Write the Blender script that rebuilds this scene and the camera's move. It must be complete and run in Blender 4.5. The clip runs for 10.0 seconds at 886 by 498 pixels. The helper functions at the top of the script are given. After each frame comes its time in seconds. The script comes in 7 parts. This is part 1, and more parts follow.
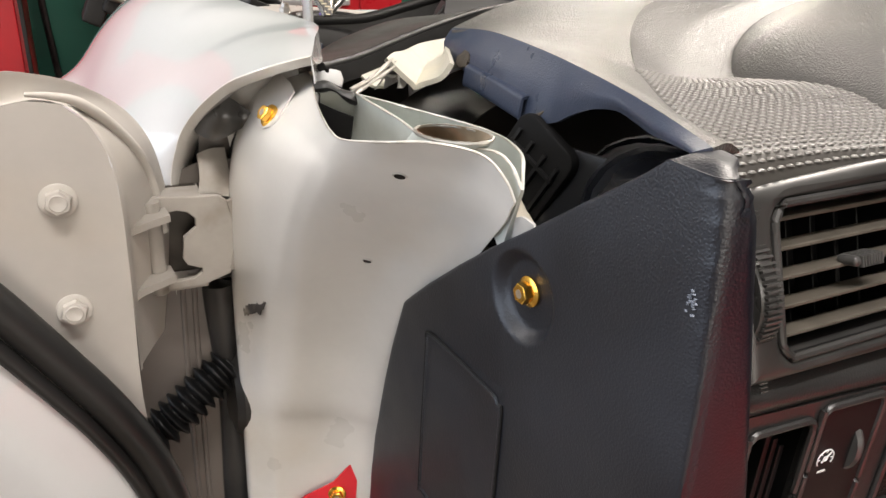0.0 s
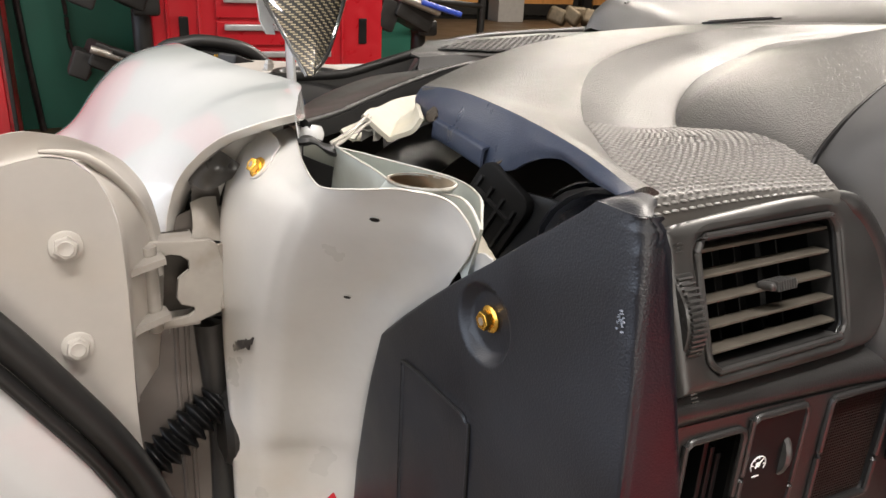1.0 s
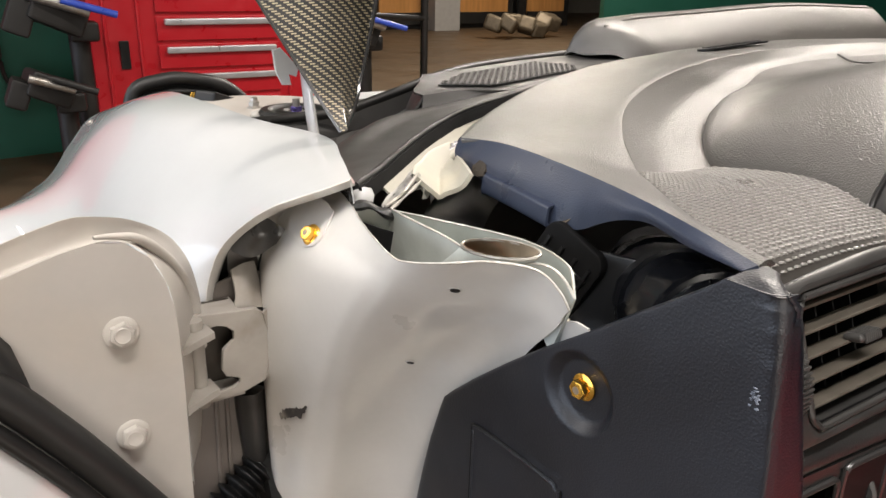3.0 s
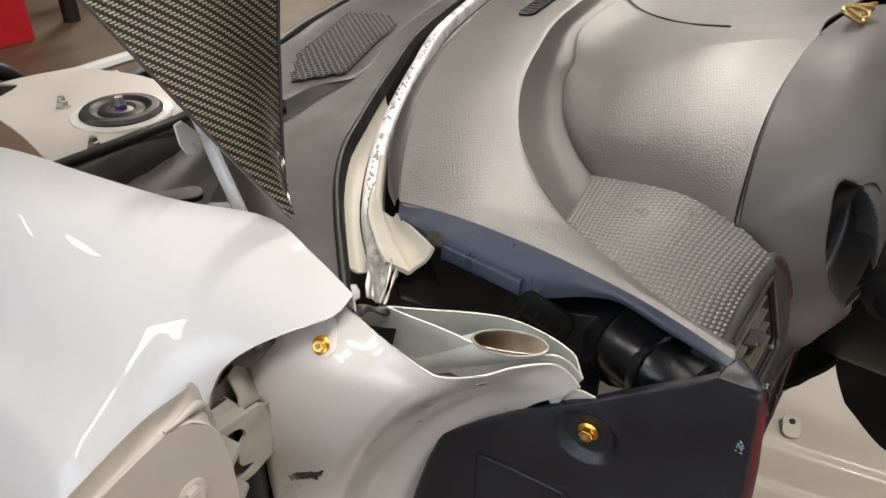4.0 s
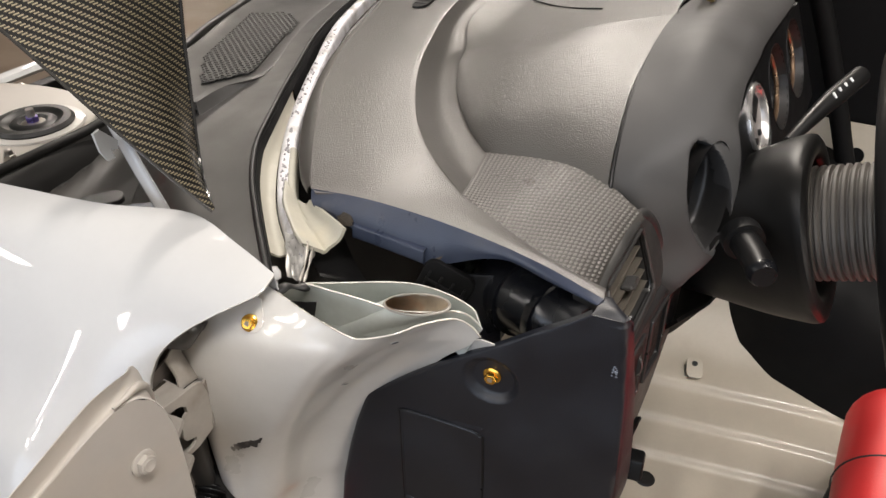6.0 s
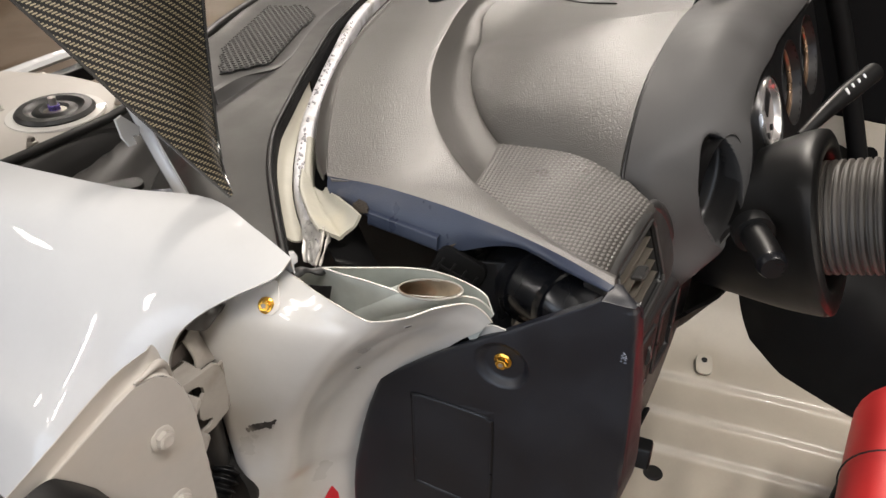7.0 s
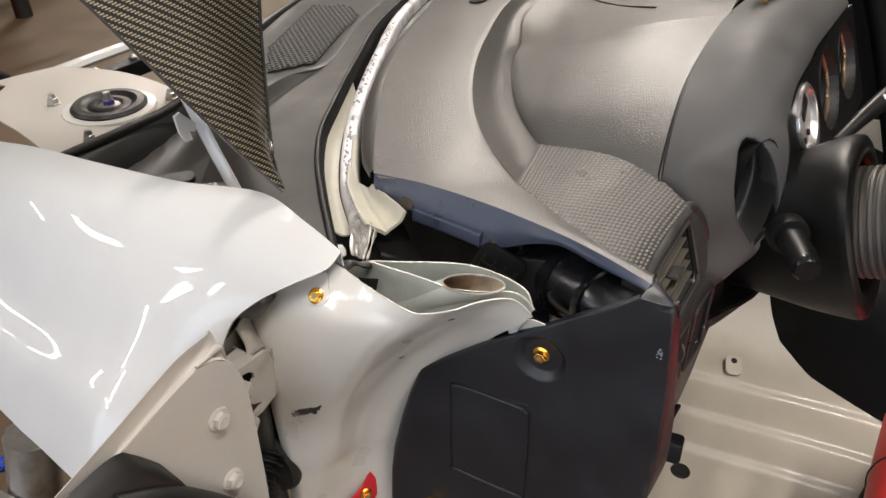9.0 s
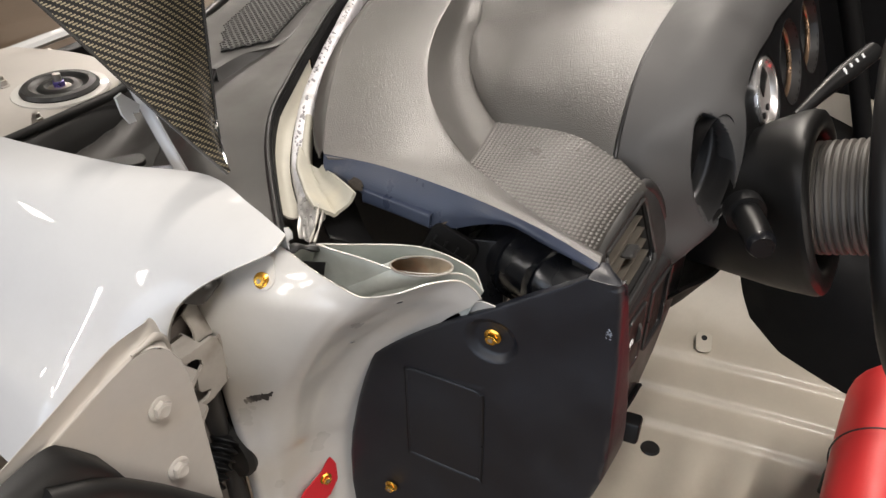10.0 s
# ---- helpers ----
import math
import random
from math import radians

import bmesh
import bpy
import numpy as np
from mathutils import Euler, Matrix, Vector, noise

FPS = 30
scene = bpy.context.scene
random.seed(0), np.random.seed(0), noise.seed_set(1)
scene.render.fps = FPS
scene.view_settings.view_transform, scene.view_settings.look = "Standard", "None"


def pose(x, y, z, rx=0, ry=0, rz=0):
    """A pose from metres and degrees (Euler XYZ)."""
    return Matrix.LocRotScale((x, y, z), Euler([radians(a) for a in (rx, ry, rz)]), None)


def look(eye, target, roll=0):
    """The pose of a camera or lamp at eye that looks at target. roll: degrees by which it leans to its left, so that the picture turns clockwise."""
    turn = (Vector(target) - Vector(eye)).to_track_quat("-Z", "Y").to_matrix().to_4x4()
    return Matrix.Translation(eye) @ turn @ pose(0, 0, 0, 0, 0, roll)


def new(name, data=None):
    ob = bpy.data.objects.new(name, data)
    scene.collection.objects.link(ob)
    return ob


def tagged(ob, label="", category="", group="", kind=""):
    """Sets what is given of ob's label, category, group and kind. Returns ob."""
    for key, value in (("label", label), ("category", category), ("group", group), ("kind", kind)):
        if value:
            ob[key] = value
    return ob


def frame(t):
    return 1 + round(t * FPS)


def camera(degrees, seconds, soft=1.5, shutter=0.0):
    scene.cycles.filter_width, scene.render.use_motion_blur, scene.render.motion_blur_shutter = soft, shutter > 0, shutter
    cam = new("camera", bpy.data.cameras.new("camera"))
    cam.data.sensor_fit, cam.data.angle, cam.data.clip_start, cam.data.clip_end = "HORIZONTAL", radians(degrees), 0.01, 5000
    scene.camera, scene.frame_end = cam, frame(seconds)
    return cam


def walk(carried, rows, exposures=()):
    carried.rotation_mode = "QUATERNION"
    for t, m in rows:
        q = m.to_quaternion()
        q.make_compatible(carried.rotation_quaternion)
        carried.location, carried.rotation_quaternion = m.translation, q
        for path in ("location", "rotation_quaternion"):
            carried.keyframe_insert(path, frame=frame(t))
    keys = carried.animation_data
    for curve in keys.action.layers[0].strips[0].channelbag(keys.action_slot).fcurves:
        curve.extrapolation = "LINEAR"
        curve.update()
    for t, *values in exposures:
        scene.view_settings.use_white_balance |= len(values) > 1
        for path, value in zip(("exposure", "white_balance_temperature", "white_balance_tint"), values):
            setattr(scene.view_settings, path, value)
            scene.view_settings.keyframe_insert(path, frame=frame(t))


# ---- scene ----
cam = camera(60.6, 10.0)
PATH = [
    (0, (-0.189, -0.296, 1.102), (0.587, 1.348, 0.268), 3.4),
    (0.5, (-0.202, -0.328, 1.116), (0.609, 1.331, 0.348), 3.4),
    (1, (-0.203, -0.345, 1.118), (0.627, 1.326, 0.395), 2.9),
    (1.5, (-0.203, -0.341, 1.114), (0.625, 1.331, 0.394), 2.7),
    (2, (-0.201, -0.34, 1.117), (0.599, 1.351, 0.41), 2.3),
    (2.5, (-0.212, -0.351, 1.129), (0.559, 1.368, 0.459), 1.8),
    (2.7, (-0.232, -0.335, 1.133), (0.578, 1.37, 0.47), 1.7),
    (3.8, (-0.365, -0.164, 1.295), (0.958, 0.938, 0.278), 0.8),
    (4, (-0.392, -0.158, 1.351), (0.943, 0.857, 0.262), 0.5),
    (4.5, (-0.441, -0.17, 1.373), (0.929, 0.682, 0.191), -0.0),
    (5, (-0.451, -0.178, 1.374), (0.974, 0.645, 0.237), 0.5),
    (5.5, (-0.444, -0.193, 1.384), (0.993, 0.633, 0.265), 0.1),
    (5.7, (-0.436, -0.205, 1.385), (0.994, 0.631, 0.265), -0.4),
    (7, (-0.453, -0.219, 1.383), (0.953, 0.652, 0.258), -0.5),
    (7.5, (-0.453, -0.217, 1.384), (0.936, 0.661, 0.245), -0.7),
    (8, (-0.457, -0.219, 1.396), (0.921, 0.677, 0.256), -0.5),
    (8.5, (-0.479, -0.216, 1.399), (0.89, 0.699, 0.263), -0.4),
    (9, (-0.481, -0.218, 1.399), (0.883, 0.707, 0.266), -0.7),
    (9.5, (-0.475, -0.228, 1.393), (0.879, 0.682, 0.236), -0.9),
    (10, (-0.452, -0.239, 1.391), (0.908, 0.638, 0.215), -0.7),
]
walk(cam, [(t, look(eye, target, roll)) for t, eye, target, roll in PATH],
     [(0.0, 0.12), (2.7, 0.08), (3.8, -0.38), (10.0, -0.38)])

# ---------------------------------------------------------------- light
room = bpy.data.worlds.new("workshop_air")
room.use_nodes = True
scene.world = room
room.node_tree.nodes["Background"].inputs[0].default_value = (0.80, 0.86, 1.0, 1)
room.node_tree.nodes["Background"].inputs[1].default_value = 0.02


def ceiling_lamp(x, y, z, length, width, watts, warm, turn=0.0):
    """A fluorescent fitting under the ceiling: housing, glowing diffuser, and the lamp that gives its light."""
    data = bpy.data.lights.new("tube_light", "AREA")
    data.shape, data.size, data.size_y, data.energy, data.color = "RECTANGLE", length, width, watts, warm
    lamp = new("tube_light", data)
    lamp.matrix_world = pose(x, y, z, 0, 0, turn)
    return lamp


COOL, NEUTRAL, WARM = (1.0, 0.945, 0.90), (1.0, 0.91, 0.82), (1.0, 0.86, 0.70)
LAMPS = [(-0.15, -1.0, 3.4, 85, COOL), (-1.6, -0.45, 3.4, 62, COOL), (0.6, -2.4, 3.4, 30, NEUTRAL), (2.6, 1.3, 3.4, 180, NEUTRAL), (5.4, 1.9, 3.4, 125, NEUTRAL), (4.0, 6.0, 3.4, 185, NEUTRAL), (8.0, 9.5, 3.4, 180, WARM), (-3.3, 2.85, 3.4, 60, COOL), (-4.9, 3.45, 3.4, 60, COOL), (-3.4, 5.0, 3.4, 60, COOL)]


def daylight(name, eye, target, width, height, watts, tint):
    """An area lamp in an opening of the wall, for the daylight that comes through it."""
    data = bpy.data.lights.new(name, "AREA")
    data.shape, data.size, data.size_y, data.energy, data.color = "RECTANGLE", width, height, watts, tint
    lamp = new(name, data)
    lamp.matrix_world = look(eye, target)
    return lamp


daylight("window_daylight", (-5.93, 0.8, 1.5), (0.0, 0.8, 1.5), 7.0, 2.8, 235, (0.76, 0.85, 1.0))
# added fill from behind the camera; its doorway is unseen and assumed
daylight("door_fill_light", (-1.3, -6.93, 1.45), (-0.8, 0.0, 1.2), 3.6, 2.7, 165, (1.0, 0.93, 0.84))


# ---------------------------------------------------------------- helpers
def spline(points, count):
    """count + 1 points along a smooth curve through the given ones, evenly spaced."""
    pts = [Vector(p) for p in points]
    if len(pts) == 2:
        return [pts[0].lerp(pts[1], i / count) for i in range(count + 1)]
    ext = [2 * pts[0] - pts[1], *pts, 2 * pts[-1] - pts[-2]]
    fine = []
    for i in range(1, len(ext) - 2):
        p0, p1, p2, p3 = ext[i - 1:i + 3]
        for k in range(16):
            t = k / 16
            fine.append(0.5 * (2 * p1 + (p2 - p0) * t + (2 * p0 - 5 * p1 + 4 * p2 - p3) * t * t + (3 * p1 - p0 - 3 * p2 + p3) * t ** 3))
    fine.append(pts[-1])
    run = [0.0]
    for a, b in zip(fine, fine[1:]):
        run.append(run[-1] + (b - a).length)
    out, j = [], 0
    for i in range(count + 1):
        d = run[-1] * i / count
        while j < len(run) - 2 and run[j + 1] < d:
            j += 1
        f = (d - run[j]) / max(run[j + 1] - run[j], 1e-9)
        out.append(fine[j].lerp(fine[j + 1], min(max(f, 0), 1)))
    return out


def straight(points, count):
    """count + 1 points along the straight pieces between the given ones, the given ones kept where count allows."""
    pts = [Vector(p) for p in points]
    each = max(1, count // (len(pts) - 1))
    out = [a.lerp(b, k / each) for a, b in zip(pts, pts[1:]) for k in range(each)]
    return out + [pts[-1]]


def thicken(bm, thick):
    """Gives a sheet its thickness, inwards from the open side of the car (up, outwards and to the rear)."""
    bm.normal_update()
    facing = sum((f.normal * f.calc_area() for f in bm.faces), Vector()).dot(Vector((-0.5, -0.4, 0.75)))
    if facing < 0:
        bmesh.ops.reverse_faces(bm, faces=bm.faces[:])
        bm.normal_update()
    bmesh.ops.solidify(bm, geom=bm.faces[:], thickness=thick)


def loft(rows, across, along, thick=0.0, linear=False):
    """A sheet through rows of points (each row a smooth curve), smooth or, if linear, straight from row to row; UVs in metres. thick: its thickness."""
    rows = [spline(r, across) for r in rows]
    cols = [(straight if linear else spline)([r[i] for r in rows], along) for i in range(across + 1)]
    along = len(cols[0]) - 1
    bm = bmesh.new()
    uv = bm.loops.layers.uv.new("UVMap")
    grid = [[bm.verts.new(cols[i][j]) for i in range(across + 1)] for j in range(along + 1)]
    us = [0.0]
    for i in range(across):
        us.append(us[-1] + (cols[i + 1][along // 2] - cols[i][along // 2]).length)
    vs = [0.0]
    for j in range(along):
        vs.append(vs[-1] + (cols[across // 2][j + 1] - cols[across // 2][j]).length)
    for j in range(along):
        for i in range(across):
            f = bm.faces.new((grid[j][i], grid[j][i + 1], grid[j + 1][i + 1], grid[j + 1][i]))
            for loop, (a, b) in zip(f.loops, ((i, j), (i + 1, j), (i + 1, j + 1), (i, j + 1))):
                loop[uv].uv = (us[a], vs[b])
    if thick:
        thicken(bm, thick)
    return bm


def patch(rows, across, along, thick=0.0):
    """A smooth sheet through a grid of points (rows of one length); across, along: steps between neighbouring points."""
    def through_all(pts, steps):
        pts = [Vector(p) for p in pts]
        ext = [2 * pts[0] - pts[1], *pts, 2 * pts[-1] - pts[-2]]
        out = []
        for i in range(1, len(ext) - 2):
            p0, p1, p2, p3 = ext[i - 1:i + 3]
            for k in range(steps):
                t = k / steps
                out.append(0.5 * (2 * p1 + (p2 - p0) * t + (2 * p0 - 5 * p1 + 4 * p2 - p3) * t * t + (3 * p1 - p0 - 3 * p2 + p3) * t ** 3))
        return out + [pts[-1]]
    rows = [through_all(r, across) for r in rows]
    cols = [through_all([r[i] for r in rows], along) for i in range(len(rows[0]))]
    bm = bmesh.new()
    grid = [[bm.verts.new(p) for p in c] for c in cols]
    for a, b in zip(grid, grid[1:]):
        for k in range(len(a) - 1):
            bm.faces.new((a[k], b[k], b[k + 1], a[k + 1]))
    if thick:
        thicken(bm, thick)
    return bm


def ruled(a, b, across, along, thick=0.0):
    return loft([a, b], across, along, thick)


def sweep(points, radius, count=24, seg=12, flat=1.0, up=(0, 0, 1), ends=True):
    """A tube along a smooth curve; radius: a number or a function of 0..1; flat squeezes it along up."""
    pts = spline(points, count)
    bm = bmesh.new()
    rings = []
    for i, p in enumerate(pts):
        ahead = (pts[min(i + 1, count)] - pts[max(i - 1, 0)]).normalized()
        side = ahead.cross(Vector(up))
        side = side.normalized() if side.length > 1e-6 else Vector((1, 0, 0))
        top = side.cross(ahead)
        r = radius(i / count) if callable(radius) else radius
        rings.append([bm.verts.new(p + side * r * math.cos(2 * math.pi * k / seg) + top * r * flat * math.sin(2 * math.pi * k / seg)) for k in range(seg)])
    for a, b in zip(rings, rings[1:]):
        for k in range(seg):
            bm.faces.new((a[k], a[(k + 1) % seg], b[(k + 1) % seg], b[k]))
    if ends:
        bm.faces.new(rings[0][::-1])
        bm.faces.new(rings[-1])
    return bm


def lathe(profile, m, seg=24, closed=True):
    """Turns (radius, height) pairs round m's z axis."""
    bm = bmesh.new()
    rings = []
    for r, h in profile:
        rings.append([bm.verts.new(m @ Vector((r * math.cos(2 * math.pi * k / seg), r * math.sin(2 * math.pi * k / seg), h))) for k in range(seg)])
    for a, b in zip(rings, rings[1:]):
        for k in range(seg):
            bm.faces.new((a[k], a[(k + 1) % seg], b[(k + 1) % seg], b[k]))
    if closed:
        bm.faces.new(rings[0][::-1])
        bm.faces.new(rings[-1])
    return bm


def block(size, m, bevel=0.0, seg=2):
    bm = bmesh.new()
    bmesh.ops.create_cube(bm, size=1.0)
    bmesh.ops.scale(bm, vec=size, verts=bm.verts)
    if bevel:
        bmesh.ops.bevel(bm, geom=bm.edges[:], offset=bevel, segments=seg, profile=0.5, affect="EDGES")
    bmesh.ops.transform(bm, matrix=m, verts=bm.verts)
    return bm


def slab(outline, m, depth, bevel=0.0, holes=(), seg=2):
    """A flat outline (x, y) with thickness along m's z, its rims rounded; holes: outlines cut through it."""
    bm = bmesh.new()
    loops = []
    for ring in (outline, *holes):
        loops.append([bm.verts.new((x, y, 0)) for x, y in ring])
        vs = loops[-1]
        for a, b in zip(vs, vs[1:] + vs[:1]):
            bm.edges.new((a, b))
    if holes:
        bmesh.ops.triangle_fill(bm, use_beauty=True, use_dissolve=False, edges=bm.edges[:], normal=(0, 0, 1))
    else:
        bm.faces.new(loops[0])
    bm.normal_update()
    for f in bm.faces:
        if f.normal.z < 0:
            f.normal_flip()
    top = bmesh.ops.extrude_face_region(bm, geom=bm.faces[:])
    bmesh.ops.translate(bm, vec=(0, 0, depth), verts=[v for v in top["geom"] if isinstance(v, bmesh.types.BMVert)])
    bmesh.ops.recalc_face_normals(bm, faces=bm.faces)
    if bevel:
        sharp = [e for e in bm.edges if len(e.link_faces) == 2 and e.calc_face_angle(0) > 1.0 and all(abs(v.co.z - depth) < 1e-6 for v in e.verts)]
        bmesh.ops.bevel(bm, geom=sharp, offset=bevel, segments=seg, profile=0.5, affect="EDGES")
    bmesh.ops.transform(bm, matrix=m, verts=bm.verts)
    return bm


def rounded(w, h, r, seg=5, cx=0.0, cy=0.0):
    """The outline of a rectangle with round corners about (cx, cy)."""
    out = []
    for k, (sx, sy) in enumerate(((1, 1), (-1, 1), (-1, -1), (1, -1))):
        for i in range(seg + 1):
            a = math.pi / 2 * (k + i / seg)
            out.append((cx + sx * (w / 2 - r) + r * math.cos(a), cy + sy * (h / 2 - r) + r * math.sin(a)))
    return out


def ellipse(a, b, seg=20, cx=0.0, cy=0.0):
    return [(cx + a * math.cos(2 * math.pi * k / seg), cy + b * math.sin(2 * math.pi * k / seg)) for k in range(seg)]


def axes(origin, u, v):
    """A pose at origin whose x runs along u, whose y lies near v, and whose z is their normal."""
    u = Vector(u).normalized()
    w = u.cross(Vector(v)).normalized()
    v = w.cross(u)
    m = Matrix((u, v, w)).transposed().to_4x4()
    m.translation = Vector(origin)
    return m


def joined(*parts):
    """One bmesh out of several."""
    bm = bmesh.new()
    for p in parts:
        me = bpy.data.meshes.new("piece")
        p.to_mesh(me)
        p.free()
        bm.from_mesh(me)
        bpy.data.meshes.remove(me)
    return bm


def thing(name, at, label, category, group="", kind=""):
    ob = new(name)
    ob.empty_display_size = 0.05
    ob.location = at
    return tagged(ob, label, category, group, kind)


def mesh_of(name, bm, material, smooth=40):
    me = bpy.data.meshes.new(name)
    bmesh.ops.recalc_face_normals(bm, faces=bm.faces)
    if smooth:
        for f in bm.faces:
            f.smooth = True
        for e in bm.edges:
            if len(e.link_faces) == 2 and e.calc_face_angle(0) > radians(smooth):
                e.smooth = False
    keep = None
    if smooth and 5 < len(bm.faces) < 1500:
        # broad faces keep their own direction, and the rounded rims blend into them
        limit, keep = math.cos(radians(smooth)), []
        bm.normal_update()
        areas = {f: f.calc_area() for f in bm.faces}
        for f in bm.faces:
            for v in f.verts:
                total = Vector()
                for g in v.link_faces:
                    if g.normal.dot(f.normal) > limit:
                        total += g.normal * areas[g]
                keep.append(total.normalized() if total.length > 1e-15 else f.normal.copy())
    bm.to_mesh(me)
    bm.free()
    if keep:
        me.normals_split_custom_set(keep)
    me.materials.append(material)
    return me


def part(name, bm, material, parent, label="", smooth=40):
    ob = new(name, mesh_of(name, bm, material, smooth))
    ob.parent = parent
    if not parent.parent:
        ob.matrix_parent_inverse = Matrix.Translation(parent.location).inverted()
    if label:
        ob["label"] = label
    return ob


def single(name, bm, material, label, category, group="", kind="", smooth=40):
    return tagged(new(name, mesh_of(name, bm, material, smooth)), label, category, group, kind)


# ---------------------------------------------------------------- materials
def material(name, base, rough=0.5, metal=0.0, coat=0.0, coat_rough=0.1, vary=0.08, grain=0.0, grain_scale=900.0, dirt_or_shade=None, dirt_or_shade_amount=0.0,
             dirt_or_shade_scale=14.0, fine=160.0, bump=0.0, bump_scale=60.0, spec=0.5, cells=False, rough_vary=0.1, depth=0.0006, stretch=(1, 1, 1)):
    """A surface: base colour that varies at two scales, soiled or painted-shade patches, a fine grain (leather cells or
    noise) and broad waviness.
    """
    mat = bpy.data.materials.new(name)
    mat.use_nodes = True
    nt = mat.node_tree
    n, l = nt.nodes, nt.links
    bsdf = n["Principled BSDF"]
    place = n.new("ShaderNodeTexCoord")
    spread = n.new("ShaderNodeMapping")
    spread.inputs["Scale"].default_value = stretch
    l.new(place.outputs["Object"], spread.inputs["Vector"])

    def noise_at(scale, detail=4.0):
        t = n.new("ShaderNodeTexNoise")
        t.inputs["Scale"].default_value, t.inputs["Detail"].default_value = scale, detail
        l.new(spread.outputs["Vector"], t.inputs["Vector"])
        return t.outputs["Fac"]

    def ramp(source, lo, hi, a, b):
        r = n.new("ShaderNodeMapRange")
        l.new(source, r.inputs["Value"])
        for k, v in zip(("From Min", "From Max", "To Min", "To Max"), (lo, hi, a, b)):
            r.inputs[k].default_value = v
        return r.outputs["Result"]

    def mixed(factor, a, b, mode="MIX"):
        m = n.new("ShaderNodeMix")
        m.data_type, m.blend_type = "RGBA", mode
        for socket, v in ((m.inputs["Factor"], factor), (m.inputs["A"], a), (m.inputs["B"], b)):
            if isinstance(v, (int, float)):
                socket.default_value = v
            elif isinstance(v, tuple):
                socket.default_value = (*v, 1)
            else:
                l.new(v, socket)
        return m.outputs["Result"]

    big, small = noise_at(dirt_or_shade_scale, 6), noise_at(fine, 3)
    low, high = tuple(c * (1 - vary) for c in base), tuple(min(c * (1 + vary), 1) for c in base)
    colour = mixed(ramp(big, 0.3, 0.7, 0, 1), low, high)
    colour = mixed(ramp(small, 0.35, 0.65, 0, vary), colour, tuple(c * 0.7 for c in base))
    if dirt_or_shade:
        patches = noise_at(dirt_or_shade_scale * 0.45, 8)
        colour = mixed(ramp(patches, 0.62 - 0.25 * dirt_or_shade_amount, 0.78, 0, min(1.0, 0.4 + dirt_or_shade_amount)), colour, dirt_or_shade)
    l.new(colour, bsdf.inputs["Base Color"])
    l.new(ramp(big, 0.3, 0.7, max(rough - rough_vary, 0.02), min(rough + rough_vary, 1)), bsdf.inputs["Roughness"])
    bsdf.inputs["Metallic"].default_value = metal
    bsdf.inputs["Specular IOR Level"].default_value = spec
    bsdf.inputs["Coat Weight"].default_value, bsdf.inputs["Coat Roughness"].default_value = coat, coat_rough
    last = None
    for strength, scale, leather, reach in ((bump, bump_scale, False, 0.002), (grain, grain_scale, cells, depth)):
        if not strength:
            continue
        if leather:
            bend = n.new("ShaderNodeTexNoise")
            bend.inputs["Scale"].default_value, bend.inputs["Detail"].default_value = scale * 0.7, 2.0
            l.new(spread.outputs["Vector"], bend.inputs["Vector"])
            shift = n.new("ShaderNodeVectorMath")
            shift.operation = "MULTIPLY_ADD"
            l.new(bend.outputs["Color"], shift.inputs[0])
            shift.inputs[1].default_value = (0.4 / scale,) * 3
            l.new(spread.outputs["Vector"], shift.inputs[2])
            t = n.new("ShaderNodeTexVoronoi")
            t.feature = "SMOOTH_F1"
            t.inputs["Scale"].default_value, t.inputs["Smoothness"].default_value = scale, 0.7
            l.new(shift.outputs[0], t.inputs["Vector"])
            height = ramp(t.outputs["Distance"], 0.0, 0.7, 1.0, 0.0)
        else:
            height = noise_at(scale, 3)
        b = n.new("ShaderNodeBump")
        b.inputs["Strength"].default_value, b.inputs["Distance"].default_value = strength, reach
        l.new(height, b.inputs["Height"])
        if last:
            l.new(last, b.inputs["Normal"])
        last = b.outputs["Normal"]
    if last:
        l.new(last, bsdf.inputs["Normal"])
    return mat


